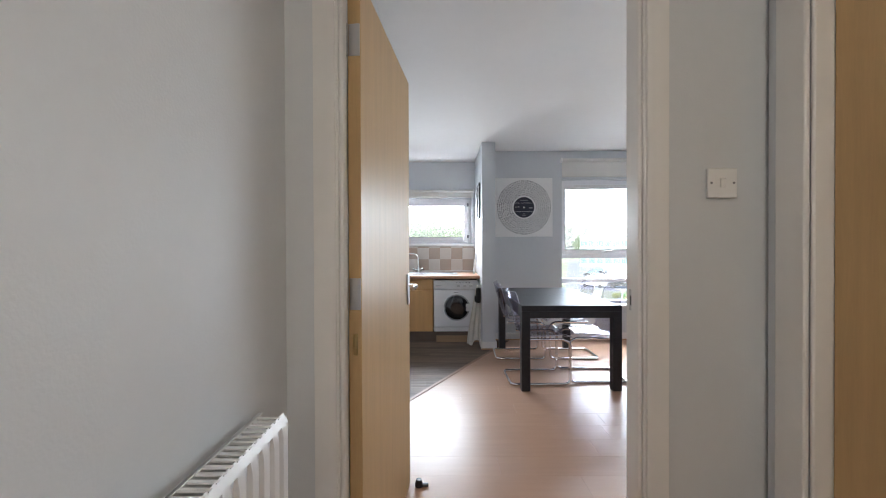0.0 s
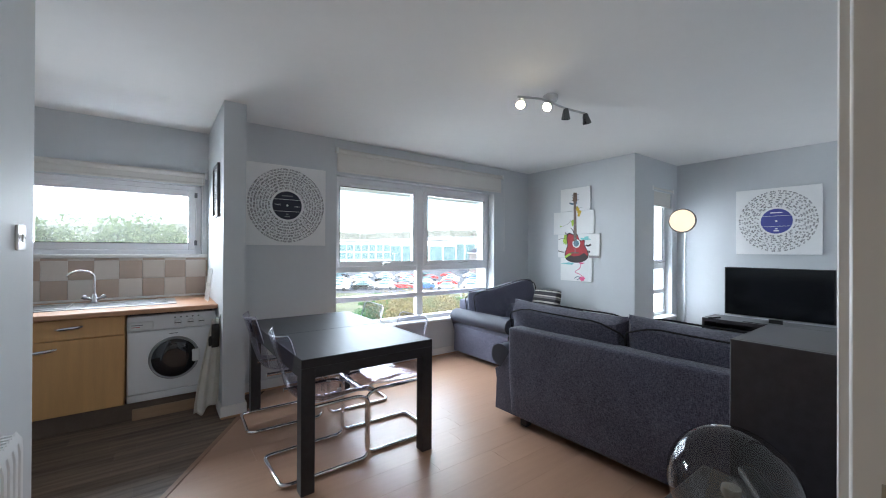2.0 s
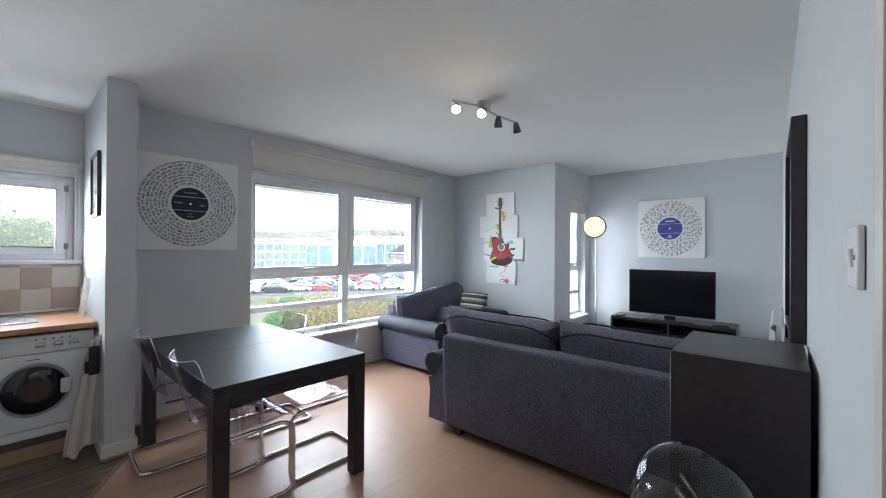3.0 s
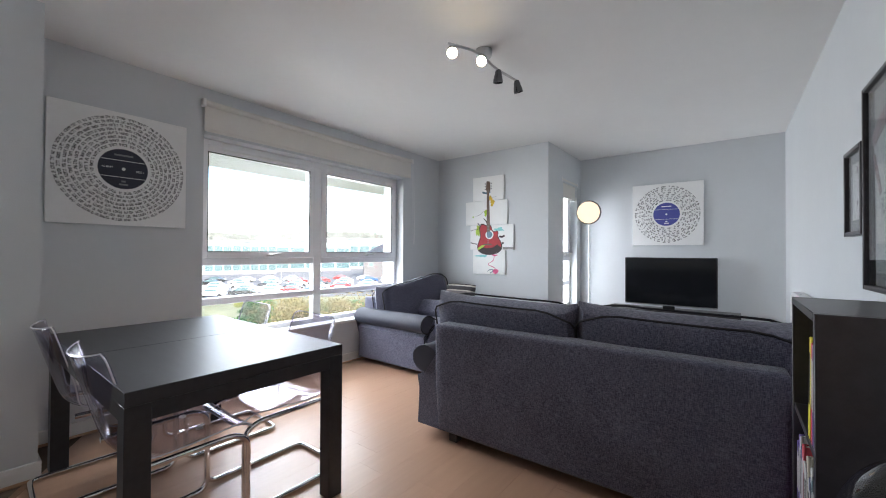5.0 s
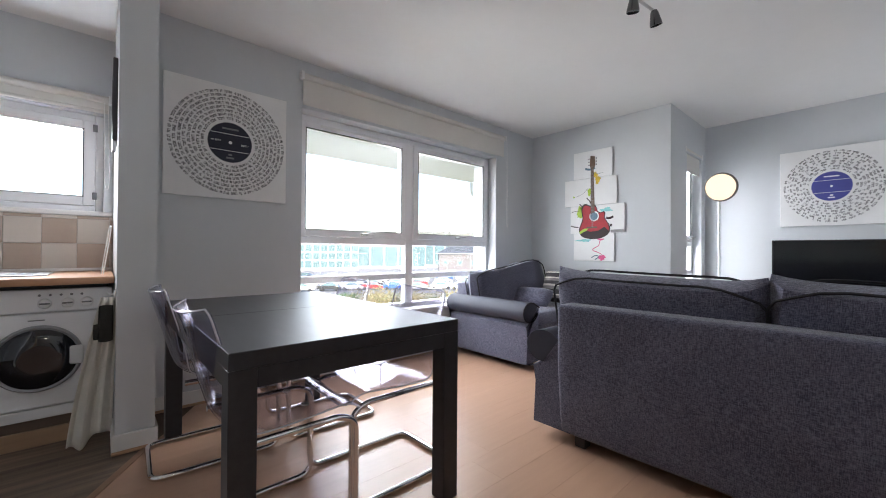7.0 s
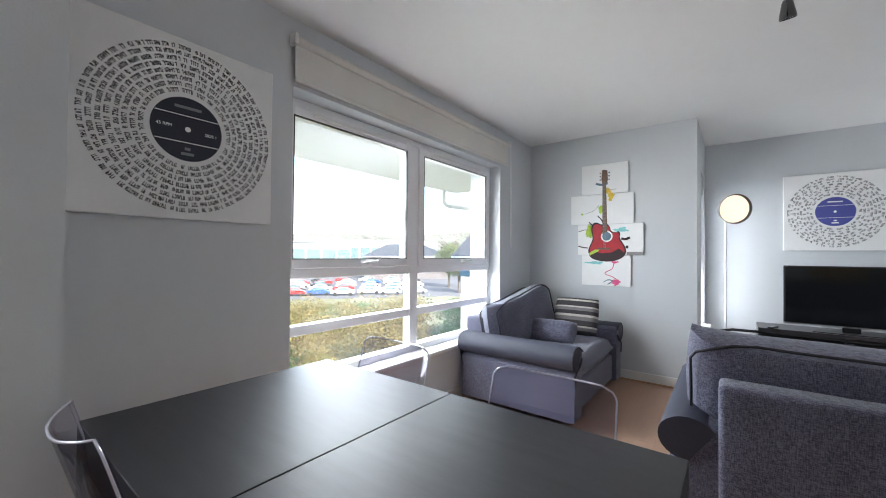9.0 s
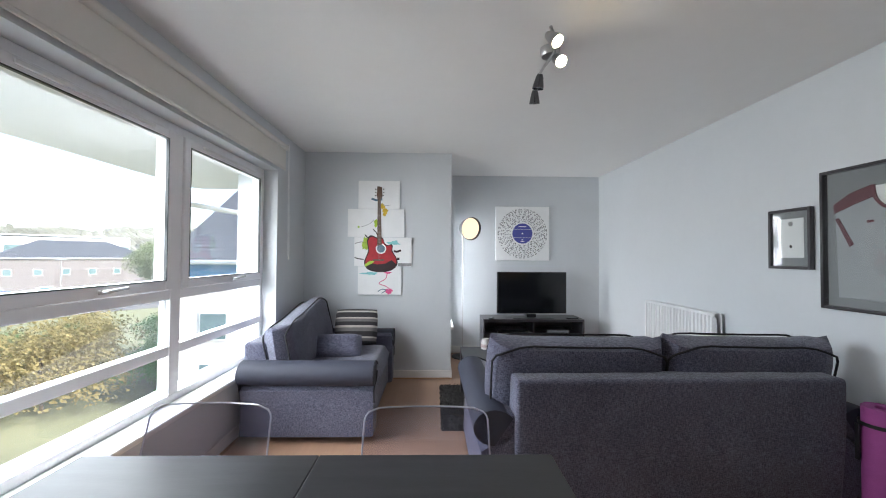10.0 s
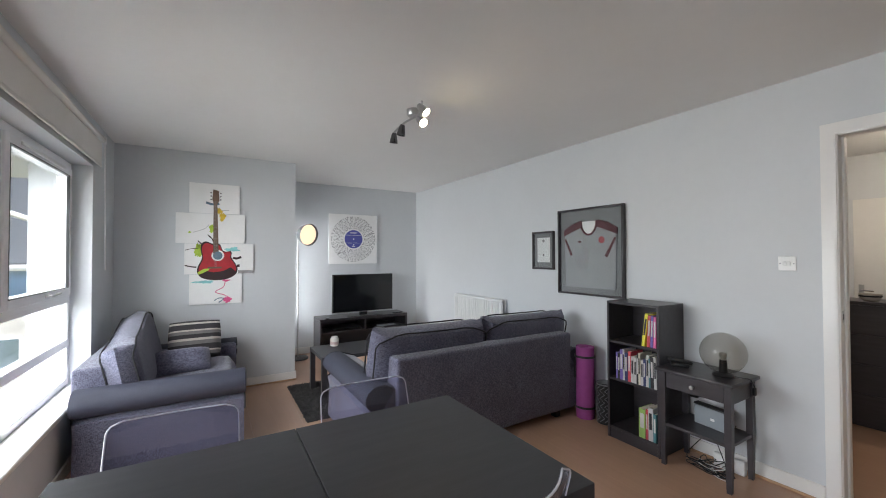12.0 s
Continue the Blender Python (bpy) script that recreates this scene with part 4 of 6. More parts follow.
for pts, r, col in (([(-0.09, 0.43), (-0.03, 0.41), (0.03, 0.425)], 0.012, "steel"), ([(0.16, -0.15), (0.20, -0.16), (0.24, -0.14)], 0.012, "dark"), ([(-0.27, -0.07), (-0.20, -0.05), (-0.15, -0.055)], 0.003, "dark"),
                    ([(-0.27, -0.225), (-0.22, -0.24), (-0.17, -0.245)], 0.006, "dark"), ([(-0.07, 0.09), (-0.03, 0.05), (-0.02, 0.02)], 0.006, "dark"), ([(-0.16, 0.03), (-0.11, -0.02), (-0.08, -0.03)], 0.006, "dark"),
                    ([(0.09, -0.40), (0.08, -0.46), (-0.02, -0.51), (0.08, -0.54), (0.12, -0.57)], 0.004, "pink"), ([(-0.01, -0.60), (0.03, -0.57), (0.09, -0.58), (0.03, -0.62)], 0.005, "steel"), ([(-0.2, 0.115), (-0.1, 0.15), (-0.06, 0.2)], 0.002, "grey"), ([(-0.04, 0.42), (0.05, 0.35), (0.12, 0.36)], 0.002, "grey")):
    stroke(gp, pts, r, col)
part("print_bar", box((0.21, -0.315, 0.0199), (0.355, -0.285, 0.0206)), PAINT["grey"], gp)
part("print_bar", box((0.20, -0.25, 0.0199), (0.225, -0.222, 0.0206)), PAINT["dark"], gp)


BODY = [(-0.03, 0.0), (-0.08, 0.022), (-0.118, 0.01), (-0.135, -0.04), (-0.128, -0.10), (-0.122, -0.15), (-0.14, -0.20), (-0.163, -0.26), (-0.16, -0.31), (-0.125, -0.355), (-0.05, -0.38), (0.04, -0.385),
        (0.12, -0.37), (0.18, -0.335), (0.205, -0.285), (0.195, -0.23), (0.165, -0.18), (0.145, -0.14), (0.15, -0.10), (0.135, -0.075), (0.10, -0.085), (0.065, -0.07), (0.05, -0.03), (0.03, 0.0)]


def body_outline(scale):
    """A single-cutaway guitar body, its corners smoothed."""
    pts, n = [], len(BODY)
    for k in range(n):
        a, b, c, d = (Vector(BODY[(k + q) % n]) for q in (-1, 0, 1, 2))
        for t_ in (0.0, 0.33, 0.67):
            pts.append(0.5 * ((2 * b) + (c - a) * t_ + (2 * a - 5 * b + 4 * c - d) * t_**2 + (3 * b - a - 3 * c + d) * t_**3))
    mid = Vector((0.022, -0.195))
    return [tuple(mid + (p - mid) * scale) for p in pts]


guitar = part("guitar_body", prism(body_outline(1.0), 0.0199, 0.0212), PAINT["dark"], gp, "red sunburst guitar")
part("body_face", prism(body_outline(0.92), 0.0205, 0.0217), PAINT["red"], guitar)
lower = [p for p in body_outline(0.93) if p[1] < -0.255]
part("body_shade", prism([(-0.09, -0.285), (-0.02, -0.30), (0.07, -0.29), (0.14, -0.25)][::-1] + [p for p in lower if p[1] < -0.29], 0.0210, 0.0221), PAINT["dark"], guitar)
part("pick_guard", prism([(-0.16, -0.30), (-0.10, -0.262), (-0.05, -0.262), (-0.07, -0.285), (-0.15, -0.325)], 0.0212, 0.0224), PAINT["lime"], guitar)
part("rosette", disc(0.058, 0.0212, 0.0225, 32, 0.02, -0.125), CANVAS, guitar)
part("sound_hole", disc(0.043, 0.0218, 0.0230, 32, 0.02, -0.125), PAINT["steel"], guitar)
part("bridge", box((-0.07, -0.262, 0.0212), (0.055, -0.242, 0.0226)), PAINT["brown"], guitar)
part("neck", prism([(-0.022, -0.10), (0.028, -0.10), (0.012, 0.42), (-0.022, 0.42)], 0.0205, 0.0228), PAINT["brown"], guitar)
part("headstock", prism([(-0.022, 0.42), (0.014, 0.42), (0.032, 0.46), (0.024, 0.56), (-0.026, 0.57), (-0.034, 0.47)], 0.0205, 0.0228), PAINT["brown"], guitar)
for k in range(12):
    part("fret", box((-0.018, -0.06 + 0.038 * k, 0.0222), (0.018, -0.057 + 0.038 * k, 0.0232)), PAINT["grey"], guitar)
for k in range(3):
    for u in (-0.045, 0.043):
        part("peg", disc(0.007, 0.0205, 0.0224, 12, u, 0.465 + 0.035 * k), PAINT["dark"], guitar)
for k in range(4):
    part("string", box((-0.012 + 0.007 * k, -0.25, 0.0226), (-0.0108 + 0.007 * k, 0.45, 0.0231)), PAINT["grey"], guitar)


def framed(label, face, x, y, z, w, h, bar, depth, mount, inside=None, name="picture_frame"):
    """A black box frame with a mount behind glass; inside(thing) adds what hangs in it."""
    f = thing(name, label, "picture", on_wall(face, x, y, z))
    fr = bmesh.new()
    for lo, hi in (((-w / 2, -h / 2), (-w / 2 + bar, h / 2)), ((w / 2 - bar, -h / 2), (w / 2, h / 2)), ((-w / 2 + bar, -h / 2), (w / 2 - bar, -h / 2 + bar)), ((-w / 2 + bar, h / 2 - bar), (w / 2 - bar, h / 2))):
        box((*lo, 0), (*hi, depth), 0.003, 2, fr)
    part("frame", fr, BLACKW, f, "black frame")
    part("mount", box((-w / 2 + bar, -h / 2 + bar, 0.002), (w / 2 - bar, h / 2 - bar, 0.008)), mount, f)
    if inside:
        inside(f)
    g = part("glass", box((-w / 2 + bar, -h / 2 + bar, depth - 0.012), (w / 2 - bar, h / 2 - bar, depth - 0.009)), PICGLASS, f)
    g.visible_shadow = False
    return f


MOUNT = mat("grey_mount", (0.25, 0.258, 0.265), 0.8, vary=0.04)
SHIRT = mat("grey_jersey", (0.37, 0.385, 0.395), 0.8, vary=0.06, scale=7, bump=0.3, bump_scale=14)
MAROON = mat("maroon_jersey", (0.14, 0.055, 0.065), 0.8, vary=0.08, scale=10)


def shirt(f):
    body = [(-0.27, -0.34), (-0.285, 0.17), (-0.20, 0.235), (-0.10, 0.27), (0.10, 0.27), (0.20, 0.235), (0.285, 0.17), (0.27, -0.34)]
    part("jersey", prism(body, 0.010, 0.022, 0.004), SHIRT, f, "pale grey jersey")
    part("shoulder", prism([(-0.288, 0.15), (-0.295, 0.205), (-0.20, 0.262), (-0.09, 0.293), (-0.085, 0.225), (-0.19, 0.19)], 0.012, 0.0245, 0.003), MAROON, f)
    part("shoulder", prism([(0.288, 0.15), (0.295, 0.205), (0.20, 0.262), (0.09, 0.293), (0.085, 0.225), (0.19, 0.19)], 0.012, 0.0245, 0.003), MAROON, f)
    part("sleeve_stripe", prism([(-0.283, 0.12), (-0.262, 0.125), (-0.185, -0.03), (-0.207, -0.045)], 0.012, 0.0255, 0.002), MAROON, f)
    part("sleeve_stripe", prism([(0.283, 0.12), (0.262, 0.125), (0.165, -0.04), (0.192, -0.055)], 0.012, 0.0255, 0.002), MAROON, f)
    part("neck_lining", prism([(-0.08, 0.283), (0.08, 0.283), (0.075, 0.22), (0.03, 0.165), (0.0, 0.157), (-0.03, 0.165), (-0.075, 0.22)], 0.012, 0.0235), CANVAS, f)
    part("collar", tube(rounded([(-0.085, 0.287, 0.024), (-0.078, 0.215, 0.025), (-0.03, 0.158, 0.026), (0.03, 0.158, 0.026), (0.078, 0.215, 0.025), (0.085, 0.287, 0.024)], 0.04), 0.009, 8), MAROON, f)
    part("badge", disc(0.032, 0.021, 0.0245, 20, 0.135, 0.105), mat("badge_red", (0.45, 0.10, 0.11), 0.7), f, "round red badge")
    part("motif", box((-0.12, 0.085, 0.021), (-0.085, 0.10, 0.0235)), MAROON, f)


framed("grey and maroon football jersey in a black box frame", "south", 2.4965, YS + 0.001, 1.466, 0.715, 0.82, 0.018, 0.042, MOUNT, shirt).matrix_world = on_door_wall(2.4965, 1.466, 0.002)


def sheet(f):
    part("paper", box((-0.088, -0.125, 0.008), (0.088, 0.135, 0.0095)), CANVAS, f)
    part("print_bar", disc(0.016, 0.0092, 0.0102, 16, -0.0, 0.10), PAINT["grey"], f)
    part("print_bar", disc(0.010, 0.0092, 0.0102, 16, 0.0, -0.05), PAINT["dark"], f)


framed("small black frame with a printed white sheet", "south", 3.07, YS + 0.001, 1.483, 0.30, 0.40, 0.02, 0.03, MOUNT, sheet).matrix_world = on_door_wall(3.07, 1.483, 0.006)
framed("black framed picture on the kitchen side of the wall end", "west", 0.70, 5.10, 1.83, 0.34, 0.45, 0.02, 0.02, CANVAS).matrix_world = on_wall("east", 0.699, 5.11, 1.83)


def motif(f):
    part("disc_print", disc(0.085, 0.008, 0.0095, 40, 0.05, 0.0), mat("grey_print", (0.10, 0.095, 0.10), 0.6, vary=0.3, scale=30), f, "dark round print")
    part("disc_centre", disc(0.03, 0.0092, 0.0105, 24, 0.05, 0.0), CANVAS, f)


framed("black framed picture beside the open door, upper of two", "west", XL + 0.001, 2.49, 1.787, 0.42, 0.275, 0.022, 0.025, MOUNT, motif)
framed("black framed picture beside the open door, lower of two", "west", XL + 0.001, 2.47, 1.485, 0.42, 0.275, 0.022, 0.025, MOUNT, motif)


def switch(label, face, x, y, z, rockers, w=0.087):
    s = thing("light_switch", label, "light switch", on_wall(face, x, y, z))
    part("plate", box((-w / 2, -0.0435, 0), (w / 2, 0.0435, 0.009), 0.003), WHITEP, s)
    for k in range(rockers):
        u = (k - (rockers - 1) / 2) * 0.02
        part("rocker", turned(box((-0.008, -0.013, 0), (0.008, 0.013, 0.006), 0.002), Matrix.Translation((u, 0, 0.0075)) @ pose(0, 0, 0, 6, 0, 0)), WHITEP, s)
    for u in (-0.033, 0.033):
        part("screw", disc(0.0035, 0.0085, 0.0100, 10, u, 0), GREYP, s)


switch("white double light switch by the door", "south", 1.07, ys(1.07) + 0.0005, 1.378, 2)
switch("white light switch on the partition end", "west", XL + 0.0005, 3.20, 1.37, 1)
switch("white light switch in the hall", "north", 1.068, YS - 0.1005, 1.434, 1)


def radiator(label, face, x, y, z, w, h):
    """A panel radiator with pressed flutes, a grille on top and pipes below."""
    r = thing("radiator", label, "radiator", on_wall(face, x, y, z))
    n = max(6, int(w / 0.046))
    b = bmesh.new()
    rows = []
    for v in (0.0, 0.02, 0.045, h - 0.045, h - 0.02, h):
        row = []
        for k in range(n * 4 + 1):
            u = -w / 2 + w * k / (n * 4)
            dep = 0.095
            if 0.03 < v < h - 0.03:
                dep += (-0.026, 0.004, 0.006, 0.004)[k % 4]
            if v in (0.0, h):
                dep -= 0.012
            row.append(b.verts.new((u, v, dep)))
        rows.append(row)
    for a, c in zip(rows, rows[1:]):
        for k in range(n * 4):
            b.faces.new((a[k], a[k + 1], c[k + 1], c[k]))
    bmesh.ops.recalc_face_normals(b, faces=b.faces[:])
    part("front_panel", b, RADW, r)
    part("back_panel", box((-w / 2, 0.0, 0.022), (w / 2, h, 0.034), 0.004), RADW, r)
    g = box((-w / 2, h - 0.004, 0.024), (w / 2, h, 0.034))
    for k in range(int(w / 0.022)):
        u = -w / 2 + 0.022 * k
        box((u, h - 0.004, 0.034), (u + 0.010, h - 0.001, 0.086), 0, 1, g)
    part("grille", g, RADW, r)
    for s in (-1, 1):
        part("pipe", tube([(s * (w / 2 - 0.03), 0.02, 0.06), (s * (w / 2 - 0.03), -z + 0.002, 0.06)], 0.008, 8), WHITEP, r)
        part("bracket", box((s * w / 3 - 0.02, 0.1, 0.0), (s * w / 3 + 0.02, h - 0.1, 0.024)), RADW, r)
    part("valve", turned(lathe([(0, 0), (0.016, 0), (0.018, 0.05), (0.012, 0.07), (0, 0.07)], 14), pose(-w / 2 - 0.02, 0.03, 0.06, -90, 0, 0)), WHITEP, r)
    return r


radiator("white fluted panel radiator behind the sofa", "south", 4.17, ys(4.17), 0.30, 1.03, 0.60)
radiator("white fluted panel radiator on the partition", "west", XL, 2.47, 0.25, 0.60, 0.60)
radiator("white fluted panel radiator in the hall", "west", -0.225, 0.52, 0.26, 1.0, 0.59)


# ---- door wall: bookcase, side table and what stands by them ----
bc = thing("bookcase", "small black-brown bookcase, half full", "bookcase", pose(1.8825, 1.529, 0))
bw, bd, bh = 0.2085, 0.162, 1.07
for s in (-1, 1):
    part("side_panel", box((min(s * bw, s * (bw - 0.018)), -bd, 0), (max(s * bw, s * (bw - 0.018)), bd, bh), 0.0015, 1), BLACKW, bc)
part("top", box((-bw + 0.0185, -bd, bh - 0.02), (bw - 0.0185, bd, bh), 0.0015, 1), BLACKW, bc)
part("back", box((-bw + 0.0185, -bd, 0.06), (bw - 0.0185, -bd + 0.006, bh - 0.0205)), BLACKW, bc)
for z in (0.075, 0.455, 0.745):
    part("shelf", box((-bw + 0.0185, -bd + 0.0065, z), (bw - 0.0185, bd - 0.004, z + 0.018), 0.001, 1), BLACKW, bc)
part("plinth", box((-bw + 0.0185, bd - 0.022, 0), (bw - 0.0185, bd - 0.008, 0.0745)), BLACKW, bc)
COVERS = {n: mat("cover_" + n, c, 0.5, vary=0.1, scale=15) for n, c in {"yellow": (0.70, 0.62, 0.05), "pink": (0.62, 0.12, 0.30), "red": (0.50, 0.06, 0.08), "white": (0.50, 0.49, 0.48), "navy": (0.03, 0.04, 0.12), "violet": (0.14, 0.10, 0.35), "black": (0.015, 0.015, 0.018), "teal": (0.06, 0.18, 0.20), "green": (0.25, 0.40, 0.10), "cream": (0.60, 0.55, 0.45)}.items()}
PAPER = mat("book_paper", (0.70, 0.66, 0.56), 0.9, vary=0.08, scale=60, stretch=(8, 1, 1))


def book(x, z, thick, height, depth, colour, lean=0.0):
    b = thing("book", colour + " book with a plain spine, upright on the bookcase", "book", pose(x, 1.687, z, 0, lean, 0), "books in the bookcase")
    part("cover", box((-thick / 2, -0.006, 0), (thick / 2, 0.0, height), 0.001, 1), COVERS[colour], b)
    for s in (-1, 1):
        part("board", box((s * thick / 2 - 0.001, -depth, 0), (s * thick / 2 + 0.001, -0.006, height)), COVERS[colour], b)
    part("paper_block", box((-thick / 2 + 0.0012, -depth + 0.004, 0.003), (thick / 2 - 0.0012, -0.0062, height - 0.003)), PAPER, b)
    bar = "white" if colour not in ("white", "cream", "yellow") else "black"
    part("title_bar", box((-thick * 0.28, -0.0002, height * 0.35), (thick * 0.28, 0.0006, height * 0.85)), COVERS[bar], b)


bx = 1.697
for th, hh, col, lean in ((0.020, 0.225, "pink", -1), (0.018, 0.228, "violet", -2), (0.022, 0.23, "red", -3), (0.024, 0.24, "yellow", -7)):
    bx += th / 2 + 0.003
    book(bx + (0.012 if lean < -5 else 0.0), 0.765, th, hh, 0.16, col, lean)
    bx += th / 2 + 0.001
bx = 1.696
rb = random.Random(5)
for col in ("white", "black", "teal", "white", "navy", "white", "cream", "black", "white", "white", "red", "navy", "white", "violet", "black", "violet"):
    th = rb.uniform(0.013, 0.024)
    bx += th / 2 + 0.001
    book(bx, 0.4745, th, rb.uniform(0.185, 0.235), 0.15, col, rb.uniform(-1, 1))
    bx += th / 2
bx = 1.702
for th, hh, col in ((0.022, 0.20, "teal"), (0.034, 0.235, "white"), (0.018, 0.215, "red"), (0.05, 0.21, "green")):
    bx += th / 2 + 0.002
    book(bx, 0.0945, th, hh, 0.17, col)
    bx += th / 2

st = thing("side_table", "black side table with a drawer and a low shelf", "side table", pose(1.435, 1.575, 0))
part("top", box((-0.235, -0.185, 0.638), (0.235, 0.185, 0.66), 0.004), BLACKW, st)
for sx in (-1, 1):
    for sy in (-1, 1):
        x, y = sx * 0.195, sy * 0.145
        lg = bmesh.new()
        tp = [(x - 0.019, y - 0.019), (x + 0.019, y - 0.019), (x + 0.019, y + 0.019), (x - 0.019, y + 0.019)]
        lo = [lg.verts.new((x + (a - x) * 0.68, y + (c - y) * 0.68, 0)) for a, c in tp]
        mid = [lg.verts.new((a, c, 0.30)) for a, c in tp]
        up = [lg.verts.new((a, c, 0.6375)) for a, c in tp]
        for a, c in ((lo, mid), (mid, up)):
            for k in range(4):
                lg.faces.new((a[k], a[(k + 1) % 4], c[(k + 1) % 4], c[k]))
        lg.faces.new(lo[::-1])
        lg.faces.new(up)
        part("leg", lg, BLACKW, st)
part("lower_shelf", box((-0.205, -0.155, 0.27), (0.205, 0.16, 0.29), 0.003), BLACKW, st)
for sx in (-1, 1):
    part("apron", box((sx * 0.196 - 0.008, -0.126, 0.525), (sx * 0.196 + 0.008, 0.126, 0.6375), 0.001), BLACKW, st)
part("back_apron", box((-0.176, -0.153, 0.525), (0.176, -0.137, 0.6375), 0.001), BLACKW, st)
dr = part("drawer", box((-0.172, 0.135, 0.53), (0.172, 0.158, 0.632), 0.003), BLACKW, st)
part("knob", turned(lathe([(0, 0), (0.006, 0), (0.006, 0.012), (0.014, 0.02), (0.012, 0.028), (0, 0.03)], 16), pose(0, 0.158, 0.58, -90, 0, 0)), STEEL, dr, "round dull metal knob")

gl = thing("globe_lamp", "smoked glass globe lamp standing on the side table", "lamp", pose(1.325, 1.585, 0.66))
R = 0.128
prof = []
for k in range(25):
    a = radians(-72 + k * (162 / 24))
    prof.append((R * math.cos(a) if k < 24 else 0.0, 0.145 + R * math.sin(a)))
part("globe", lathe(prof, 40), SMOKE, gl, "smoked glass globe")
part("base", lathe([(0, 0), (0.058, 0), (0.062, 0.006), (0.05, 0.018), (0.024, 0.022), (0.02, 0.10), (0, 0.10)], 28), BLACKP, gl)
part("bulb", turned(lathe([(0, 0), (0.012, 0), (0.013, 0.012), (0.021, 0.03), (0.019, 0.042), (0, 0.05)], 20), pose(0, 0, 0.10)), mat("grey_bulb", (0.30, 0.29, 0.27), 0.2), gl)
part("flex", tube(rounded([(-0.05, -0.02, 0.006), (-0.10, -0.02, 0.006), (-0.128, -0.05, 0.004), (-0.142, -0.07, -0.05), (-0.13, -0.09, -0.08)], 0.03), 0.003, 6), BLACKP, gl)
part("flex_switch", box((-0.146, -0.085, -0.10), (-0.128, -0.065, -0.05), 0.005), BLACKP, gl)

ph = thing("cordless_phone", "black cordless handset lying in its cradle", "phone", pose(1.585, 1.60, 0.66, 0, 0, 35))
part("cradle", box((-0.055, -0.045, 0), (0.055, 0.045, 0.025), 0.01), BLACKP, ph)
part("handset", turned(box((-0.075, -0.023, 0), (0.075, 0.023, 0.024), 0.009, 3), pose(0, 0, 0.024, 0, -8, 0)), BLACKP, ph)

rt = thing("router_box", "silver grey router box upright on the low shelf", "router", pose(1.40, 1.55, 0.29, 0, 0, -8))
part("case", box((-0.115, -0.022, 0), (0.115, 0.022, 0.125), 0.008), mat("silver_plastic", (0.27, 0.30, 0.32), 0.35, vary=0.04), rt)
part("cap", box((-0.118, -0.025, 0.1252), (0.118, 0.025, 0.14), 0.006), BLACKP, rt)
part("badge", box((-0.02, 0.0218, 0.05), (0.006, 0.0235, 0.066), 0.001), WHITEP, rt)
bk = thing("adapter_box", "white plastic adapter box on the floor under the side table", "adapter", pose(1.36, 1.43, 0, 0, 0, 0))
part("case", box((-0.09, -0.02, 0), (0.09, 0.02, 0.09), 0.008), WHITEP, bk)
rc = random.Random(11)
for col, r, seed in ((BLACKP, 0.0032, 1), (BLACKP, 0.003, 2), (WHITEP, 0.0028, 3), (BLACKP, 0.0026, 4)):
    rc.seed(seed)
    cable = thing("cable", ("black" if col is BLACKP else "white") + " cable lying in loops under the side table", "cable", pose(1.42, 1.52, 0), "cables under the table")
    pts = [(rc.uniform(-0.16, 0.16), rc.uniform(-0.10, 0.10), 0.004 + 0.004 * rc.random() + (0.05 if k % 5 == 0 else 0)) for k in range(16)]
    pts.insert(0, (rc.uniform(-0.1, 0.12), -0.11, 0.30))
    part("cord", tube(rounded(pts, 0.06, 4), r, 6), col, cable)
pl = thing("charger_plug", "black charger plug hanging behind the side table", "plug", pose(1.60, ys(1.60) + 0.002, 0.40))
part("body", box((-0.03, 0.0, 0), (0.03, 0.05, 0.06), 0.008), BLACKP, pl)

ym = thing("yoga_mat", "rolled magenta yoga mat standing behind the sofa", "yoga mat", pose(2.425, 1.545, 0))
MAG = mat("magenta_foam", (0.33, 0.065, 0.26), 0.75, vary=0.1, scale=20, bump=0.3, bump_scale=260)
spiral = []
turns, thick = 5, 0.0072
for k in range(turns * 24 + 1):
    a = 2 * math.pi * k / 24
    r = 0.034 + (0.084 - 0.034) * k / (turns * 24)
    spiral.append((r * math.cos(a), r * math.sin(a)))
outer = spiral
inner = []
for x, y in spiral:
    q = math.hypot(x, y)
    inner.append((x * (q - thick) / q, y * (q - thick) / q))
b = bmesh.new()
rows = []
for (x, y), (u, v) in zip(outer, inner):
    rows.append([b.verts.new((x, y, 0)), b.verts.new((x, y, 0.62)), b.verts.new((u, v, 0.62)), b.verts.new((u, v, 0))])
for a, c in zip(rows, rows[1:]):
    for k in range(4):
        b.faces.new((a[k], a[(k + 1) % 4], c[(k + 1) % 4], c[k]))
b.faces.new(rows[0])
b.faces.new(rows[-1])
bmesh.ops.recalc_face_normals(b, faces=b.faces[:])
part("roll", b, MAG, ym)
for z in (0.09, 0.53):
    part("strap", lathe([(0.0852, z), (0.0875, z), (0.0875, z + 0.018), (0.0852, z + 0.018), (0.0852, z)], 36), BLACKP, ym)
part("strap_tail", box((0.03, 0.083, 0.35), (0.05, 0.0885, 0.53), 0.002), BLACKP, ym)
bn = thing("waste_bin", "dark woven waste bin between mat and bookcase", "bin", pose(2.255, 1.49, 0))
part("drum", lathe([(0, 0.0), (0.07, 0.0), (0.078, 0.33), (0.073, 0.33), (0.066, 0.01), (0, 0.01)], 28), BLACKP, bn)
part("liner", lathe([(0.069, 0.30), (0.0795, 0.331), (0.0805, 0.337), (0.074, 0.337), (0.069, 0.30)], 28), GREYP, bn)
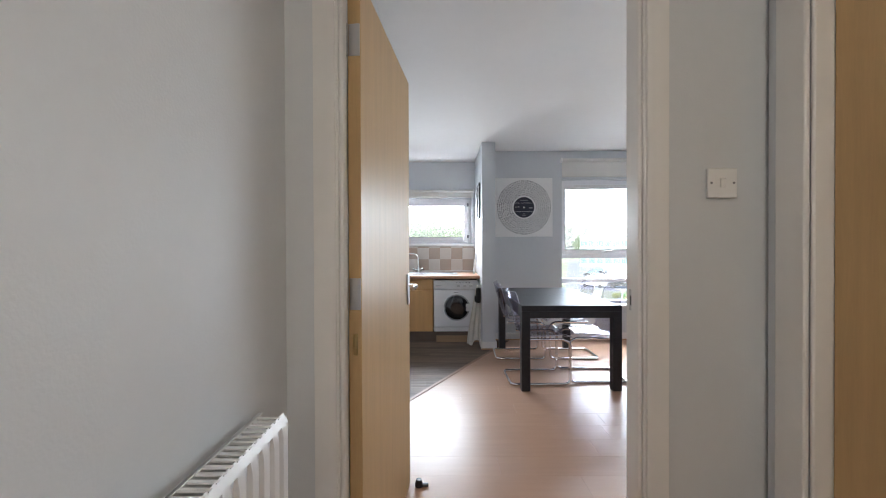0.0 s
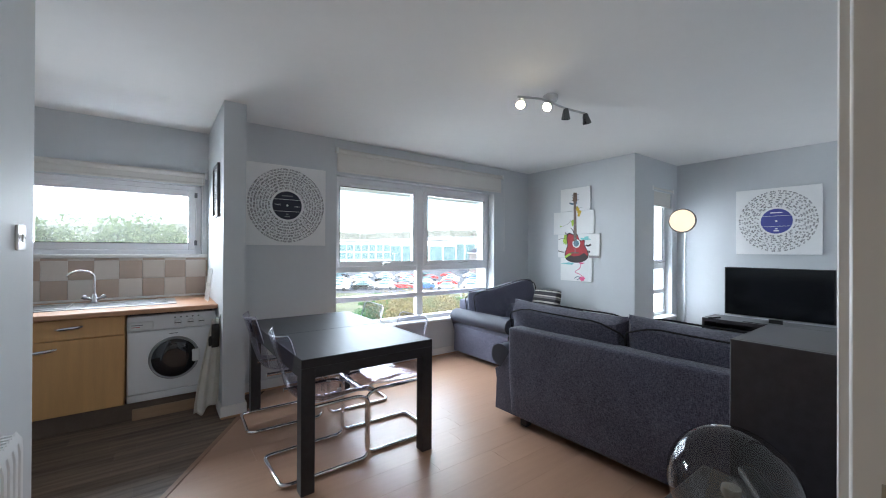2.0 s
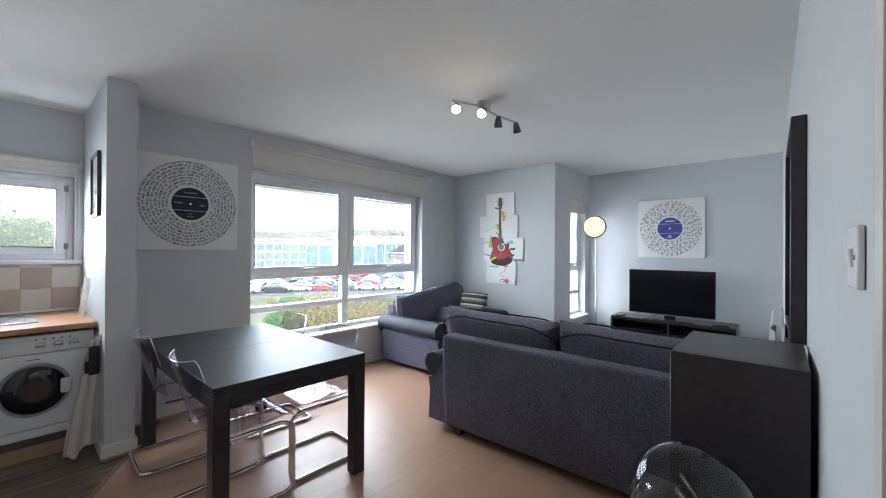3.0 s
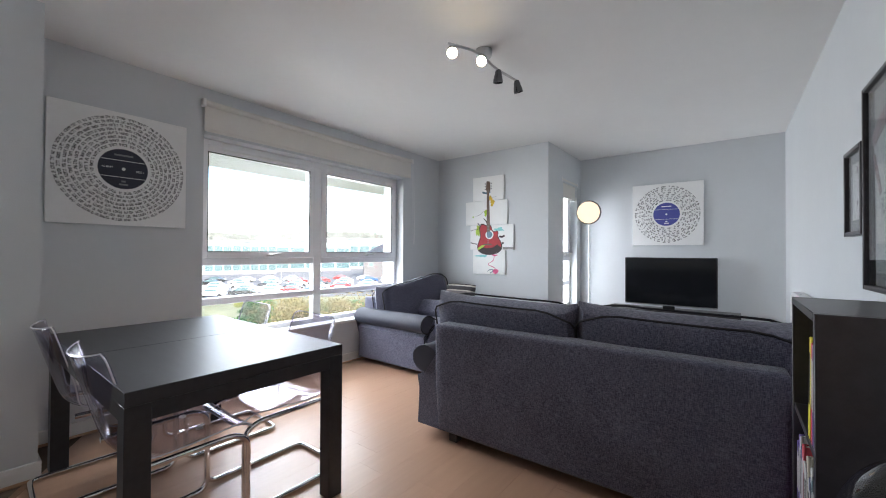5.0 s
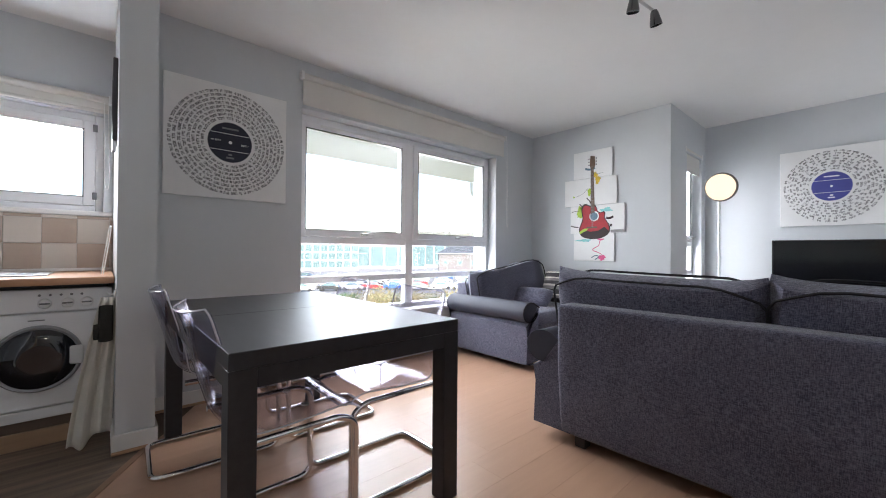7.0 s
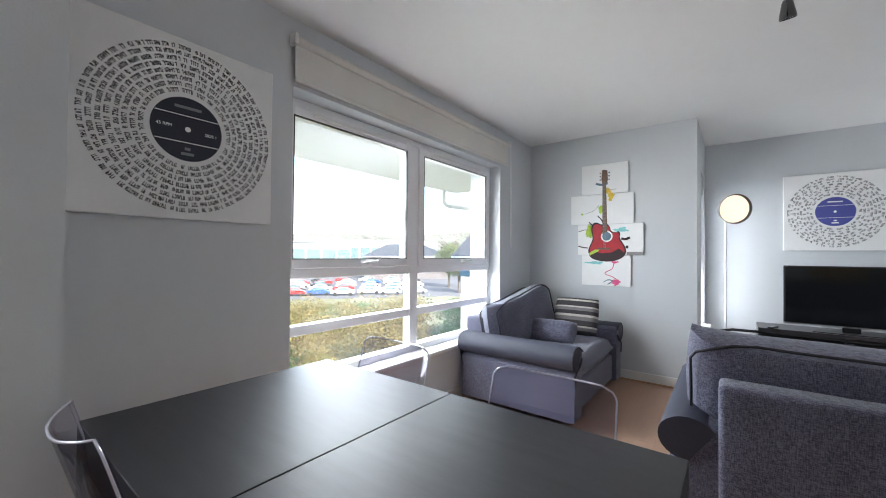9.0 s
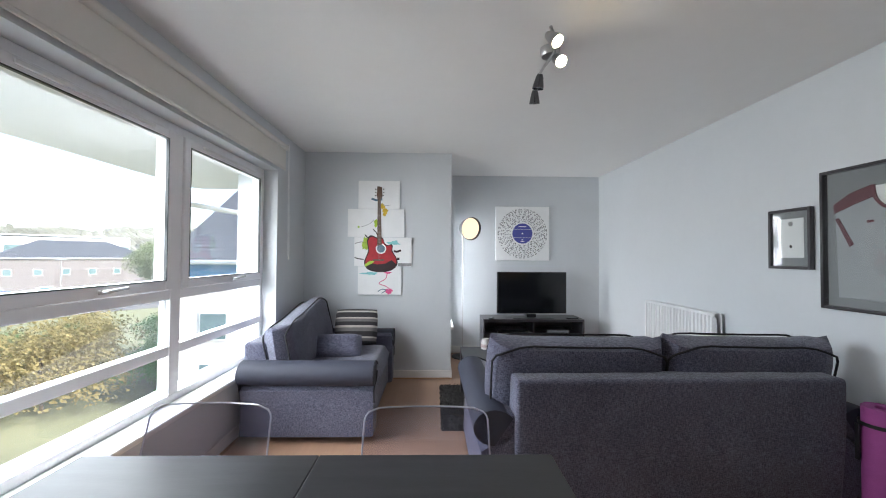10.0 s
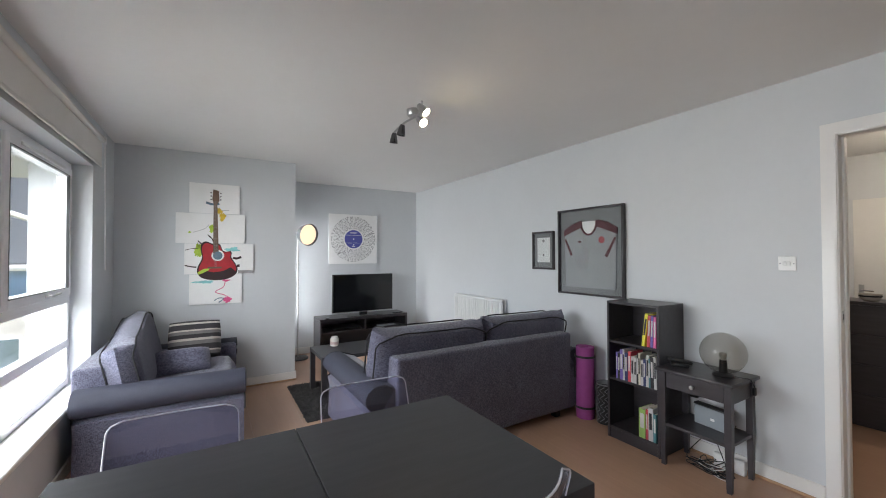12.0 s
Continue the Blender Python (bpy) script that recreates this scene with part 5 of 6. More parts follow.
for k in range(12):
    q = [((0.0715 + 0.0075 * z / 0.32) * math.cos(2 * math.pi * (k / 12 + 0.08 * (i % 2))), (0.0715 + 0.0075 * z / 0.32) * math.sin(2 * math.pi * (k / 12 + 0.08 * (i % 2))), z) for i, z in enumerate([0.02 + 0.033 * j for j in range(10)])]
    part("weave", tube(q, 0.0035, 5), GREYP, bn)

# ---- television corner ----
tu = thing("tv_unit", "long black television bench with open shelves", "tv unit", pose(5.775, 2.45, 0))
for lo, hi, nm in (((-0.205, -0.665, 0.505), (0.205, 0.665, 0.54), "top"), ((-0.205, -0.665, 0.0), (0.205, -0.64, 0.5045), "side_panel"), ((-0.205, 0.64, 0.0), (0.205, 0.665, 0.5045), "side_panel"),
                   ((-0.19, -0.6395, 0.06), (0.205, 0.6395, 0.085), "shelf"), ((-0.19, -0.6395, 0.33), (0.205, 0.6395, 0.35), "shelf"), ((0.195, -0.6395, 0.0855), (0.205, 0.6395, 0.3295), "back"), ((-0.18, -0.01, 0.3505), (0.19, 0.01, 0.5045), "divider"), ((0.195, -0.6395, 0.3505), (0.205, 0.6395, 0.5045), "back")):
    part(nm, box(lo, hi, 0.002, 1), BLACKW, tu)
tv = thing("television", "flat black television on the low bench", "television", pose(5.70, 2.452, 0.54, 0, 0, 0))
part("screen_case", box((-0.02, -0.466, 0.055), (0.03, 0.466, 0.615), 0.006), BLACKP, tv)
part("screen", box((-0.0225, -0.452, 0.07), (-0.0195, 0.452, 0.603)), SCREEN, tv)
# silver strip put in for the light reflected below the screen
part("lower_trim", box((-0.0235, -0.466, 0.053), (-0.0205, 0.466, 0.066)), STEEL, tv, "thin silver strip painting the reflection below the screen")
part("neck", box((-0.01, -0.06, 0.008), (0.02, 0.06, 0.056), 0.004), BLACKP, tv)
part("foot", prism([(-0.10, -0.27), (-0.12, 0.0), (-0.10, 0.27), (0.09, 0.22), (0.09, -0.22)], 0.0, 0.008, 0.003), BLACKP, tv)
for y, label, dims in ((2.72, "black disc player on the bench shelf", (0.15, 0.2, 0.05)), (2.12, "grey set-top box on the bench shelf", (0.13, 0.15, 0.045))):
    pb = thing("media_box", label, "media player", pose(5.75, y, 0.35))
    part("case", box((-dims[0], -dims[1], 0.004), (dims[0], dims[1], dims[2]), 0.004), BLACKP, pb)
    part("front", box((-dims[0] - 0.003, -dims[1] + 0.01, 0.01), (-dims[0] + 0.001, dims[1] - 0.01, dims[2] - 0.006), 0.001), GREYP if dims[1] < 0.18 else SCREEN, pb)
    part("foot", box((-dims[0] + 0.02, -dims[1] + 0.02, 0.0), (dims[0] - 0.02, dims[1] - 0.02, 0.0045)), BLACKP, pb)
for y, a in ((1.93, 10), (3.0, 70)):
    rm = thing("remote_control", "slim black remote control on the bench top", "remote", pose(5.62, y, 0.54, 0, 0, a))
    part("body", box((-0.022, -0.08, 0), (0.022, 0.08, 0.018), 0.006), BLACKP, rm)
    part("keys", box((-0.014, -0.05, 0.0175), (0.014, 0.06, 0.0195), 0.001), GREYP, rm)

ct = thing("coffee_table", "plain black-brown coffee table on the rug", "coffee table", pose(4.16, 3.04, 0.014))
part("tabletop", box((-0.275, -0.45, 0.40), (0.275, 0.45, 0.436), 0.003), BLACKT, ct)
for sx in (-1, 1):
    for sy in (-1, 1):
        part("leg", box((sx * 0.25 - 0.025, sy * 0.425 - 0.025, 0), (sx * 0.25 + 0.025, sy * 0.425 + 0.025, 0.3995), 0.002), BLACKW, ct)
cj = thing("candle_jar", "white patterned candle jar on the coffee table", "candle", pose(4.34, 3.25, 0.45))
part("jar", lathe([(0, 0), (0.040, 0), (0.044, 0.008), (0.046, 0.075), (0.036, 0.088), (0.036, 0.10), (0.032, 0.10), (0.032, 0.085), (0.03, 0.06), (0, 0.06)], 28), mat("milk_glass", (0.74, 0.71, 0.68), 0.25, vary=0.12, scale=40), cj)
part("band", lathe([(0.0445, 0.02), (0.0468, 0.02), (0.0472, 0.05), (0.0449, 0.05), (0.0445, 0.02)], 28), mat("jar_pattern", (0.55, 0.42, 0.40), 0.5, vary=0.4, scale=60), cj)

rug = thing("rug", "shaggy dark grey rug under the coffee table", "rug", pose(4.08, 2.89, 0))
RUGM = mat("rug_pile", (0.075, 0.072, 0.072), 1.0, vary=0.45, scale=30, bump=1.0, bump_scale=150)
part("backing", box((-0.52, -0.80, 0.0005), (0.52, 0.80, 0.010), 0.004), RUGM, rug)
rg = random.Random(2)
verts, faces = [], []
for k in range(15000):
    x, y = rg.uniform(-0.525, 0.525), rg.uniform(-0.805, 0.805)
    a = rg.random() * 6.28
    dx, dy = 0.007 * math.cos(a), 0.007 * math.sin(a)
    lx, ly = rg.uniform(-0.012, 0.012), rg.uniform(-0.012, 0.012)
    i = len(verts)
    verts += [(x - dx, y - dy, 0.008), (x + dx, y + dy, 0.008), (x + lx, y + ly, rg.uniform(0.016, 0.028))]
    faces.append((i, i + 1, i + 2))
me = bpy.data.meshes.new("shag")
me.from_pydata(verts, [], faces)
me.materials.append(RUGM)
pile = new("shag", me)
pile.parent = rug
tagged(pile, "shaggy pile", "", "", "stuff")

fl = thing("floor_lamp", "slim metal floor lamp with a lit bowl shade", "floor lamp", pose(5.76, 3.375, 0))
part("base", lathe([(0, 0), (0.14, 0), (0.142, 0.012), (0.13, 0.024), (0.02, 0.03), (0, 0.03)], 40), mat("lamp_metal", (0.10, 0.10, 0.10), 0.4, 0.6), fl)
part("pole", tube([(0, 0, 0.028), (0, 0, 1.66)], 0.009, 12), STEEL, fl)
part("joint", tube(rounded([(0, 0, 1.655), (0, 0, 1.735), (-0.14, -0.01, 1.74)], 0.03), 0.011, 10), STEEL, fl)
aim = Vector((-0.87, -0.48, -0.14)).normalized()
hm = Matrix.Translation((-0.155, -0.005, 1.735)) @ aim.to_track_quat("Z", "Y").to_matrix().to_4x4()
part("socket", turned(lathe([(0, -0.075), (0.028, -0.07), (0.034, -0.03), (0.036, 0.03), (0, 0.03)], 24), hm), STEEL, fl, "polished metal cap")
part("shade", turned(lathe([(0.034, 0.0), (0.075, 0.02), (0.12, 0.07), (0.147, 0.16), (0.150, 0.17), (0.143, 0.165), (0.115, 0.075), (0.07, 0.026), (0.03, 0.008)], 40), hm), mat("grey_metal_shade", (0.12, 0.12, 0.12), 0.3, 0.6, vary=0.05), fl, "dark grey metal bowl shade")
part("diffuser", turned(lathe([(0, 0.155), (0.06, 0.153), (0.136, 0.140), (0.139, 0.143), (0.06, 0.162), (0, 0.166)], 36), hm), glow("lamp_diffuser", (1.0, 0.82, 0.55), 0.24), fl, "glowing warm diffuser")

sp = thing("ceiling_spotlight", "four-head chrome spotlight bar, two heads lit", "ceiling light", pose(2.665, 3.12, H))
part("rose", turned(lathe([(0, -0.045), (0.045, -0.045), (0.052, -0.035), (0.055, 0.0), (0, 0.0)], 28), pose(0, 0, 0)), STEEL, sp)
part("bar", tube(rounded([(-0.28, 0.08, -0.05), (-0.08, -0.02, -0.05), (0.15, 0.012, -0.05), (0.45, -0.025, -0.05)], 0.2, 8), 0.0085, 10), STEEL, sp)
HEADS = ((-0.255, 0.068, (-0.55, -0.42, -0.72), True), (-0.05, -0.025, (-0.75, -0.2, -0.62), True), (0.20, 0.006, (0.15, 0.12, -0.97), False), (0.425, -0.026, (0.30, -0.05, -0.95), False))
LIT = glow("spot_lens_lit", (1.0, 0.80, 0.50), 30.0)
for x, y, d, on in HEADS:
    dv = Vector(d).normalized()
    pm = Matrix.Translation((x, y, -0.085)) @ dv.to_track_quat("Z", "Y").to_matrix().to_4x4()
    # unlit heads take a darker copy of the metal, their shade in its colour
    hd_ = part("head", turned(lathe([(0, -0.035), (0.016, -0.035), (0.022, -0.02), (0.033, 0.035), (0.034, 0.05), (0.030, 0.05), (0.028, 0.03), (0, 0.02)], 24), pm), mat("shaded_chrome", (0.16, 0.16, 0.165), 0.15, 1.0) if not on else STEEL, sp)
    part("stem", tube([(x, y, -0.052), (x, y, -0.085)], 0.006, 8), STEEL, hd_)
    part("lens", turned(lathe([(0, 0.044), (0.02, 0.043), (0.0292, 0.040), (0.0292, 0.036), (0, 0.036)], 24), pm), LIT if on else mat("spot_lens_off", (0.05, 0.05, 0.05), 0.1), hd_, "lit warm lens" if on else "unlit lens")


# ---- kitchen corner ----
CF = 5.06      # cabinet fronts
WT = 0.87      # worktop height
wt = thing("worktop", "wood-effect worktop along the kitchen wall", "worktop", pose(0, 0, 0))
part("slab", box((-1.945, CF - 0.05, WT - 0.038), (0.697, YK - 0.001, WT), 0.006), WORKTOP, wt)
part("back_strip", box((-1.945, YK - 0.018, WT + 0.0005), (0.697, YK - 0.0085, WT + 0.02), 0.003), GLOSSW, wt)


def base_unit(x0, x1, label, hside):
    u = thing("base_cabinet", label, "cabinet", pose(x0, CF, 0), "kitchen base units")
    w = x1 - x0
    part("body", box((0.001, 0.02, 0.145), (w - 0.001, 0.58, WT - 0.0385)), BEECHK, u)
    df = part("drawer_front", box((0.003, 0.0, 0.684), (w - 0.003, 0.0195, WT - 0.046), 0.004), BEECHK, u)
    do = part("door", box((0.003, 0.0, 0.145), (w - 0.003, 0.0195, 0.678), 0.004), BEECHK, u)

    def pull(x, z, parent):
        q = [(x + 0.07 * t_, -0.026 * (1 - t_**4), z + 0.003 * t_) for t_ in [k / 8 - 1 for k in range(17)]]
        hb = tube(q, 0.0065, 8)
        for v in hb.verts:
            v.co.z = z + (v.co.z - z) * 1.7
        part("handle", hb, CHROME, parent, "curved chrome handle")

    pull(w * 0.44, 0.765, df)
    pull(w * hside, 0.617, do)
    return u


base_unit(-0.46, 0.092, "beech kitchen base unit with drawer and chrome handles", 0.20)
base_unit(-1.02, -0.463, "beech kitchen base unit further along the run", 0.72)
pth = thing("kitchen_plinth", "beech-coloured plinth board under the kitchen units", "plinth", pose(0, CF + 0.06, 0))
part("board", box((-1.9, 0.0, 0.001), (0.69, 0.016, 0.133), 0.001), mat("plinth_dark", (0.14, 0.10, 0.075), 0.6, vary=0.2), pth)
pt2 = thing("loose_plinth", "loose beech plinth board in front of the washing machine", "plinth", pose(0.405, CF + 0.03, 0))
part("board", box((-0.27, 0.0, 0.0), (0.288, 0.016, 0.085), 0.002), mat("plinth_beech", (0.40, 0.26, 0.16), 0.45, vary=0.12, stretch=(0.4, 5, 5)), pt2)

wm = thing("washing_machine", "white front-loading washing machine under the worktop", "washing machine", pose(0.394, CF + 0.03, 0.09))
W2 = 0.295
part("body", box((-W2, 0.02, 0.045), (W2, 0.54, 0.715), 0.012), ENAMEL, wm)
part("front_panel", box((-W2 + 0.002, 0.0, 0.105), (W2 - 0.002, 0.022, 0.595), 0.012, 3), ENAMEL, wm)
cp = part("control_panel", box((-W2, -0.006, 0.598), (W2, 0.022, 0.718), 0.010, 3), ENAMEL, wm)
part("detergent_drawer", box((-W2 + 0.015, -0.010, 0.61), (-W2 + 0.165, -0.004, 0.675), 0.008), WHITEP, cp)
part("drawer_text", box((-W2 + 0.03, -0.0112, 0.645), (-W2 + 0.10, -0.0098, 0.65)), GREYP, cp)
part("drawer_text", box((-W2 + 0.03, -0.0112, 0.63), (-W2 + 0.08, -0.0098, 0.634)), COVERS["red"], cp)
for x in (0.03, 0.115, 0.19):
    k_ = part("dial", turned(lathe([(0, 0), (0.026, 0), (0.026, 0.006), (0.022, 0.018), (0, 0.018)], 24), pose(x, -0.006, 0.645, 90, 0, 0)), WHITEP, cp, "white round dial")
    part("dial_grip", box((x - 0.02, -0.03, 0.641), (x + 0.02, -0.0235, 0.649), 0.002), GREYP, k_)
for k in range(5):
    part("button", turned(lathe([(0, 0), (0.006, 0), (0.006, 0.004), (0, 0.004)], 12), pose(0.01 + 0.04 * k, -0.006, 0.688, 90, 0, 0)), GREYP, cp)
dm = pose(0.008, 0.0, 0.362, 90, 0, 0)
dr_ = part("porthole", turned(lathe([(0.0, 0.004), (0.13, 0.004), (0.15, 0.016), (0.162, 0.022), (0.170, 0.012), (0.172, -0.004), (0, -0.004)], 48), dm), mat("porthole_ring", (0.30, 0.31, 0.32), 0.3), wm)
part("glass", turned(lathe([(0, -0.02 + 0.045), (0.06, 0.04), (0.11, 0.03), (0.150, 0.018), (0.152, 0.0165), (0, 0.0165)], 48), dm), mat("porthole_glass", (0.010, 0.011, 0.016), 0.06, vary=0.3, scale=8, coat=0.5), dr_, "dark bowl of glass")
part("grip", box((0.125, -0.036, 0.315), (0.182, -0.012, 0.415), 0.012, 3), WHITEP, dr_)
part("kick_panel", box((-W2 + 0.003, 0.006, 0.046), (W2 - 0.003, 0.024, 0.102), 0.006), ENAMEL, wm)
part("badge", box((-0.03, -0.0015, 0.556), (0.03, 0.001, 0.562)), GREYP, wm)
for x in (-0.22, 0.22):
    part("foot", turned(lathe([(0, -0.09), (0.02, -0.09), (0.02, 0.02), (0, 0.02)], 14), pose(x, 0.1, 0)), BLACKP, wm)
# black board added in the open gap to stand for its shade
vg = thing("filler_strip", "black board painting the shade in the gap above the washing machine", "trim", pose(0.394, CF + 0.10, 0.795))
part("board", box((-0.278, 0, 0), (0.278, 0.012, 0.036)), BLACKP, vg)

sink = thing("sink", "steel inset sink with drainer in the worktop", "sink", pose(-0.30, 5.46, WT))
SINKM = mat("sink_steel", (0.36, 0.36, 0.37), 0.34, 1.0, vary=0.06, scale=20)
part("rim", box((-0.45, -0.22, 0.0005), (0.72, 0.22, 0.006), 0.003), SINKM, sink)
part("bowl_edge", bar_frame(-0.36, 0.04, -0.16, 0.16, 0.012, 0.0, 0.006, 0.002), STEEL, sink).matrix_world = sink.matrix_world @ Matrix(((1, 0, 0, 0), (0, 0, -1, 0), (0, 1, 0, 0.0065), (0, 0, 0, 1)))
part("bowl", box((-0.35, -0.15, 0.0062), (0.03, 0.15, 0.0075)), mat("sink_bowl", (0.2, 0.2, 0.2), 0.35, 1.0), sink)
for k in range(7):
    part("drain_rib", box((0.12, -0.14 + 0.045 * k, 0.0055), (0.66, -0.125 + 0.045 * k, 0.009), 0.0015), SINKM, sink)
tap = thing("mixer_tap", "chrome swan-neck mixer tap behind the sink", "tap", pose(-0.14, 5.66, WT + 0.006))
part("body", lathe([(0, 0), (0.03, 0), (0.03, 0.008), (0.022, 0.02), (0.022, 0.06), (0.015, 0.075), (0, 0.075)], 24), CHROME, tap)
part("spout", tube([(0.0 - 0.012 * math.sin(a) * 0, 0, 0.07) if k == 0 else (-0.085 + 0.085 * math.cos(a), -0.05 * (1 - math.cos(a)) / 2, 0.07 + 0.135 + 0.065 * math.sin(a)) for k, a in enumerate([0] + [radians(q) for q in range(0, 176, 16)])], 0.011, 10), CHROME, tap)
for s in (-1, 1):
    part("tap_handle", turned(lathe([(0, 0), (0.012, 0), (0.014, 0.03), (0.021, 0.035), (0.018, 0.06), (0, 0.062)], 16), Matrix.Translation((s * 0.02, 0, 0.03)) @ pose(0, 0, 0, 0, s * 68, 0)), CHROME, tap)

TILEA = mat("tile_cream", (0.66, 0.61, 0.55), 0.2, vary=0.05, scale=6, each=0.3)
TILEB = mat("tile_beige", (0.50, 0.405, 0.33), 0.25, vary=0.07, scale=6, each=0.3)
back = tagged(part("splashback", box((-1.94, YK - 0.0045, WT), (0.699, YK - 0.0005, KZ0 - 0.031)), mat("grout", (0.62, 0.60, 0.56), 0.8)), "checked cream and beige tiled splashback", "tiles", "", "structure")
ts = 0.168
tm = {}
for r in range(3):
    for k in range(18):
        x1 = 0.697 - 0.017 - k * ts + ts
        x0, x1 = x1 - ts, min(x1, 0.697)
        z0 = WT + 0.02 + r * ts
        z1 = min(z0 + ts, KZ0 - 0.032)
        if z1 - z0 < 0.01 or x1 - x0 < 0.01 or x0 < -1.9:
            continue
        key = (round(x1 - x0, 3), round(z1 - z0, 3), (r + k + 1) % 2)
        if key not in tm:
            tm[key] = mesh_of("tile", box((0.001, 0, 0.001), (key[0] - 0.001, 0.006, key[1] - 0.001), 0.0015, 1), TILEA if key[2] else TILEB)
        tl = new("tile", tm[key])
        tl.parent = back
        tl.location = (x0, YK - 0.0105, z0)
CLOTH = mat("cream_towel", (0.80, 0.77, 0.70), 0.95, vary=0.08, scale=12, bump=0.8, bump_scale=500)
tw = thing("tea_towel", "cream tea towel hanging at the worktop's end", "towel", pose(0.605, CF - 0.19, 0.05))
b = bmesh.new()
rows = []
for i in range(25):
    z = 0.72 * i / 24
    row = []
    for j in range(21):
        u = j / 20 - 0.5
        wdt = 0.165 * (1 - 0.62 * (i / 24) ** 1.3)
        fold = 0.022 * math.sin(u * 15 + 1.2) * (1 - 0.4 * i / 24)
        row.append(b.verts.new((u * wdt + 0.07 * (i / 24) ** 1.2, fold + 0.01 * math.sin(z * 9), z + (0.07 * u + 0.02 * math.sin(9 * u)) * (1 - i / 24))))
    rows.append(row)
for a, c in zip(rows, rows[1:]):
    for j in range(20):
        b.faces.new((a[j], a[j + 1], c[j + 1], c[j]))
part("cloth", b, CLOTH, tw)
tw.children[0].modifiers.new("thickness", "SOLIDIFY").thickness = 0.004
gv = thing("oven_glove", "dark oven glove hanging over the tea towel", "oven glove", pose(0.662, CF - 0.225, 0.52))
part("mitt", turned(cushion(0.06, 0.19, 0.03, 0.5, 12, 0.004, 4), pose(0, 0, 0.12, 90, 0, 12)), mat("dark_quilt", (0.03, 0.028, 0.026), 0.9, vary=0.2, scale=30, bump=0.5, bump_scale=120), gv)
part("thumb", turned(cushion(0.04, 0.08, 0.025, 0.5, 8), pose(-0.03, 0, 0.08, 90, 0, 25)), gv.children[0].data.materials[0], gv)
hk = thing("wall_hook", "small white hook on the wall end", "hook", pose(0.699, CF - 0.19, 0.785))
part("plate", box((-0.008, -0.012, -0.02), (0.0, 0.012, 0.02), 0.003), WHITEP, hk)
part("prong", tube([(-0.006, 0, 0.0), (-0.03, 0, 0.0), (-0.035, 0, 0.012)], 0.004, 6), WHITEP, hk)
dk = thing("dish_rack", "clear wire rack leaning at the worktop's end", "dish rack", pose(0.64, 5.34, WT))
for k in range(4):
    part("wire", tube(rounded([(0.0, -0.12 + 0.08 * k, 0.003), (0.035, -0.12 + 0.08 * k, 0.29), (0.045, -0.08 + 0.08 * k, 0.29), (0.01, -0.08 + 0.08 * k, 0.003)], 0.02), 0.003, 6), WHITEP, dk)
part("rail", tube([(0.018, -0.14, 0.14), (0.018, 0.22, 0.14)], 0.003, 6), WHITEP, dk)

# ---- hall ----
ch = thing("chest_of_drawers", "black chest of drawers in the hall", "chest of drawers", pose(1.18, -0.45, 0))
part("carcass", box((-0.43, -0.20, 0.0), (0.43, 0.184, 1.015), 0.003), BLACKW, ch)
part("top", box((-0.435, -0.20, 1.0155), (0.435, 0.204, 1.04), 0.003), BLACKW, ch)
for k in range(4):
    part("drawer_front", box((-0.425, 0.1845, 0.03 + 0.246 * k), (0.425, 0.20, 0.271 + 0.246 * k), 0.002), BLACKW, ch)
bo = thing("bowl", "small striped bowl on the hall chest", "bowl", pose(1.06, -0.38, 1.04))
part("bowl", lathe([(0, 0), (0.04, 0), (0.06, 0.02), (0.07, 0.06), (0.066, 0.06), (0.055, 0.024), (0, 0.012)], 28), mat("stoneware", (0.42, 0.38, 0.33), 0.4, vary=0.2, scale=20), bo)
part("band", lathe([(0.0655, 0.035), (0.0685, 0.036), (0.0705, 0.048), (0.0675, 0.048), (0.0655, 0.035)], 28), COVERS["black"], bo)
# added lamp, kept out of view, that brightens the hall
hl = thing("hall_light", "unseen round ceiling light added to brighten the hall", "ceiling light", pose(0.75, -0.75, H))
part("plate", lathe([(0, -0.02), (0.13, -0.02), (0.135, 0.0), (0, 0.0)], 32), WHITEP, hl)
part("shade", lathe([(0, -0.095), (0.06, -0.088), (0.11, -0.06), (0.128, -0.0205), (0, -0.0205)], 32), glow("fill_light_shade", (1.0, 0.85, 0.68), 12.0), hl, "glowing shade of the added hall light")


# ---- outside: eaves, neighbours, car park, planting, hills ----
G = -6.2
GRASS = mat("rough_grass", (0.15, 0.155, 0.085), 0.95, vary=0.4, scale=0.08, bump=0.3, bump_scale=3)
TARMAC = mat("tarmac", (0.11, 0.11, 0.115), 0.9, vary=0.2, scale=0.3)
SLATE = mat("slate_tile", (0.055, 0.062, 0.075), 0.6, vary=0.2, scale=3)
RENDER = mat("pale_render", (0.50, 0.49, 0.46), 0.85, vary=0.06, scale=0.8)
BLUEW = mat("blue_panel", (0.06, 0.22, 0.42), 0.5, vary=0.06, scale=1)
STEELW = mat("pale_cladding", (0.42, 0.45, 0.47), 0.5, vary=0.05, scale=0.5)
DARKGL = mat("office_glass", (0.085, 0.14, 0.15), 0.25, vary=0.2, scale=0.5, spec=0.3)
BRICKF = mat("far_brick", (0.13, 0.12, 0.12), 0.9, vary=0.15, scale=1)


def polar(az, dist, z=0.0):
    a = radians(az)
    return Vector((0.5 + dist * math.sin(a), 3.0 + dist * math.cos(a), z))


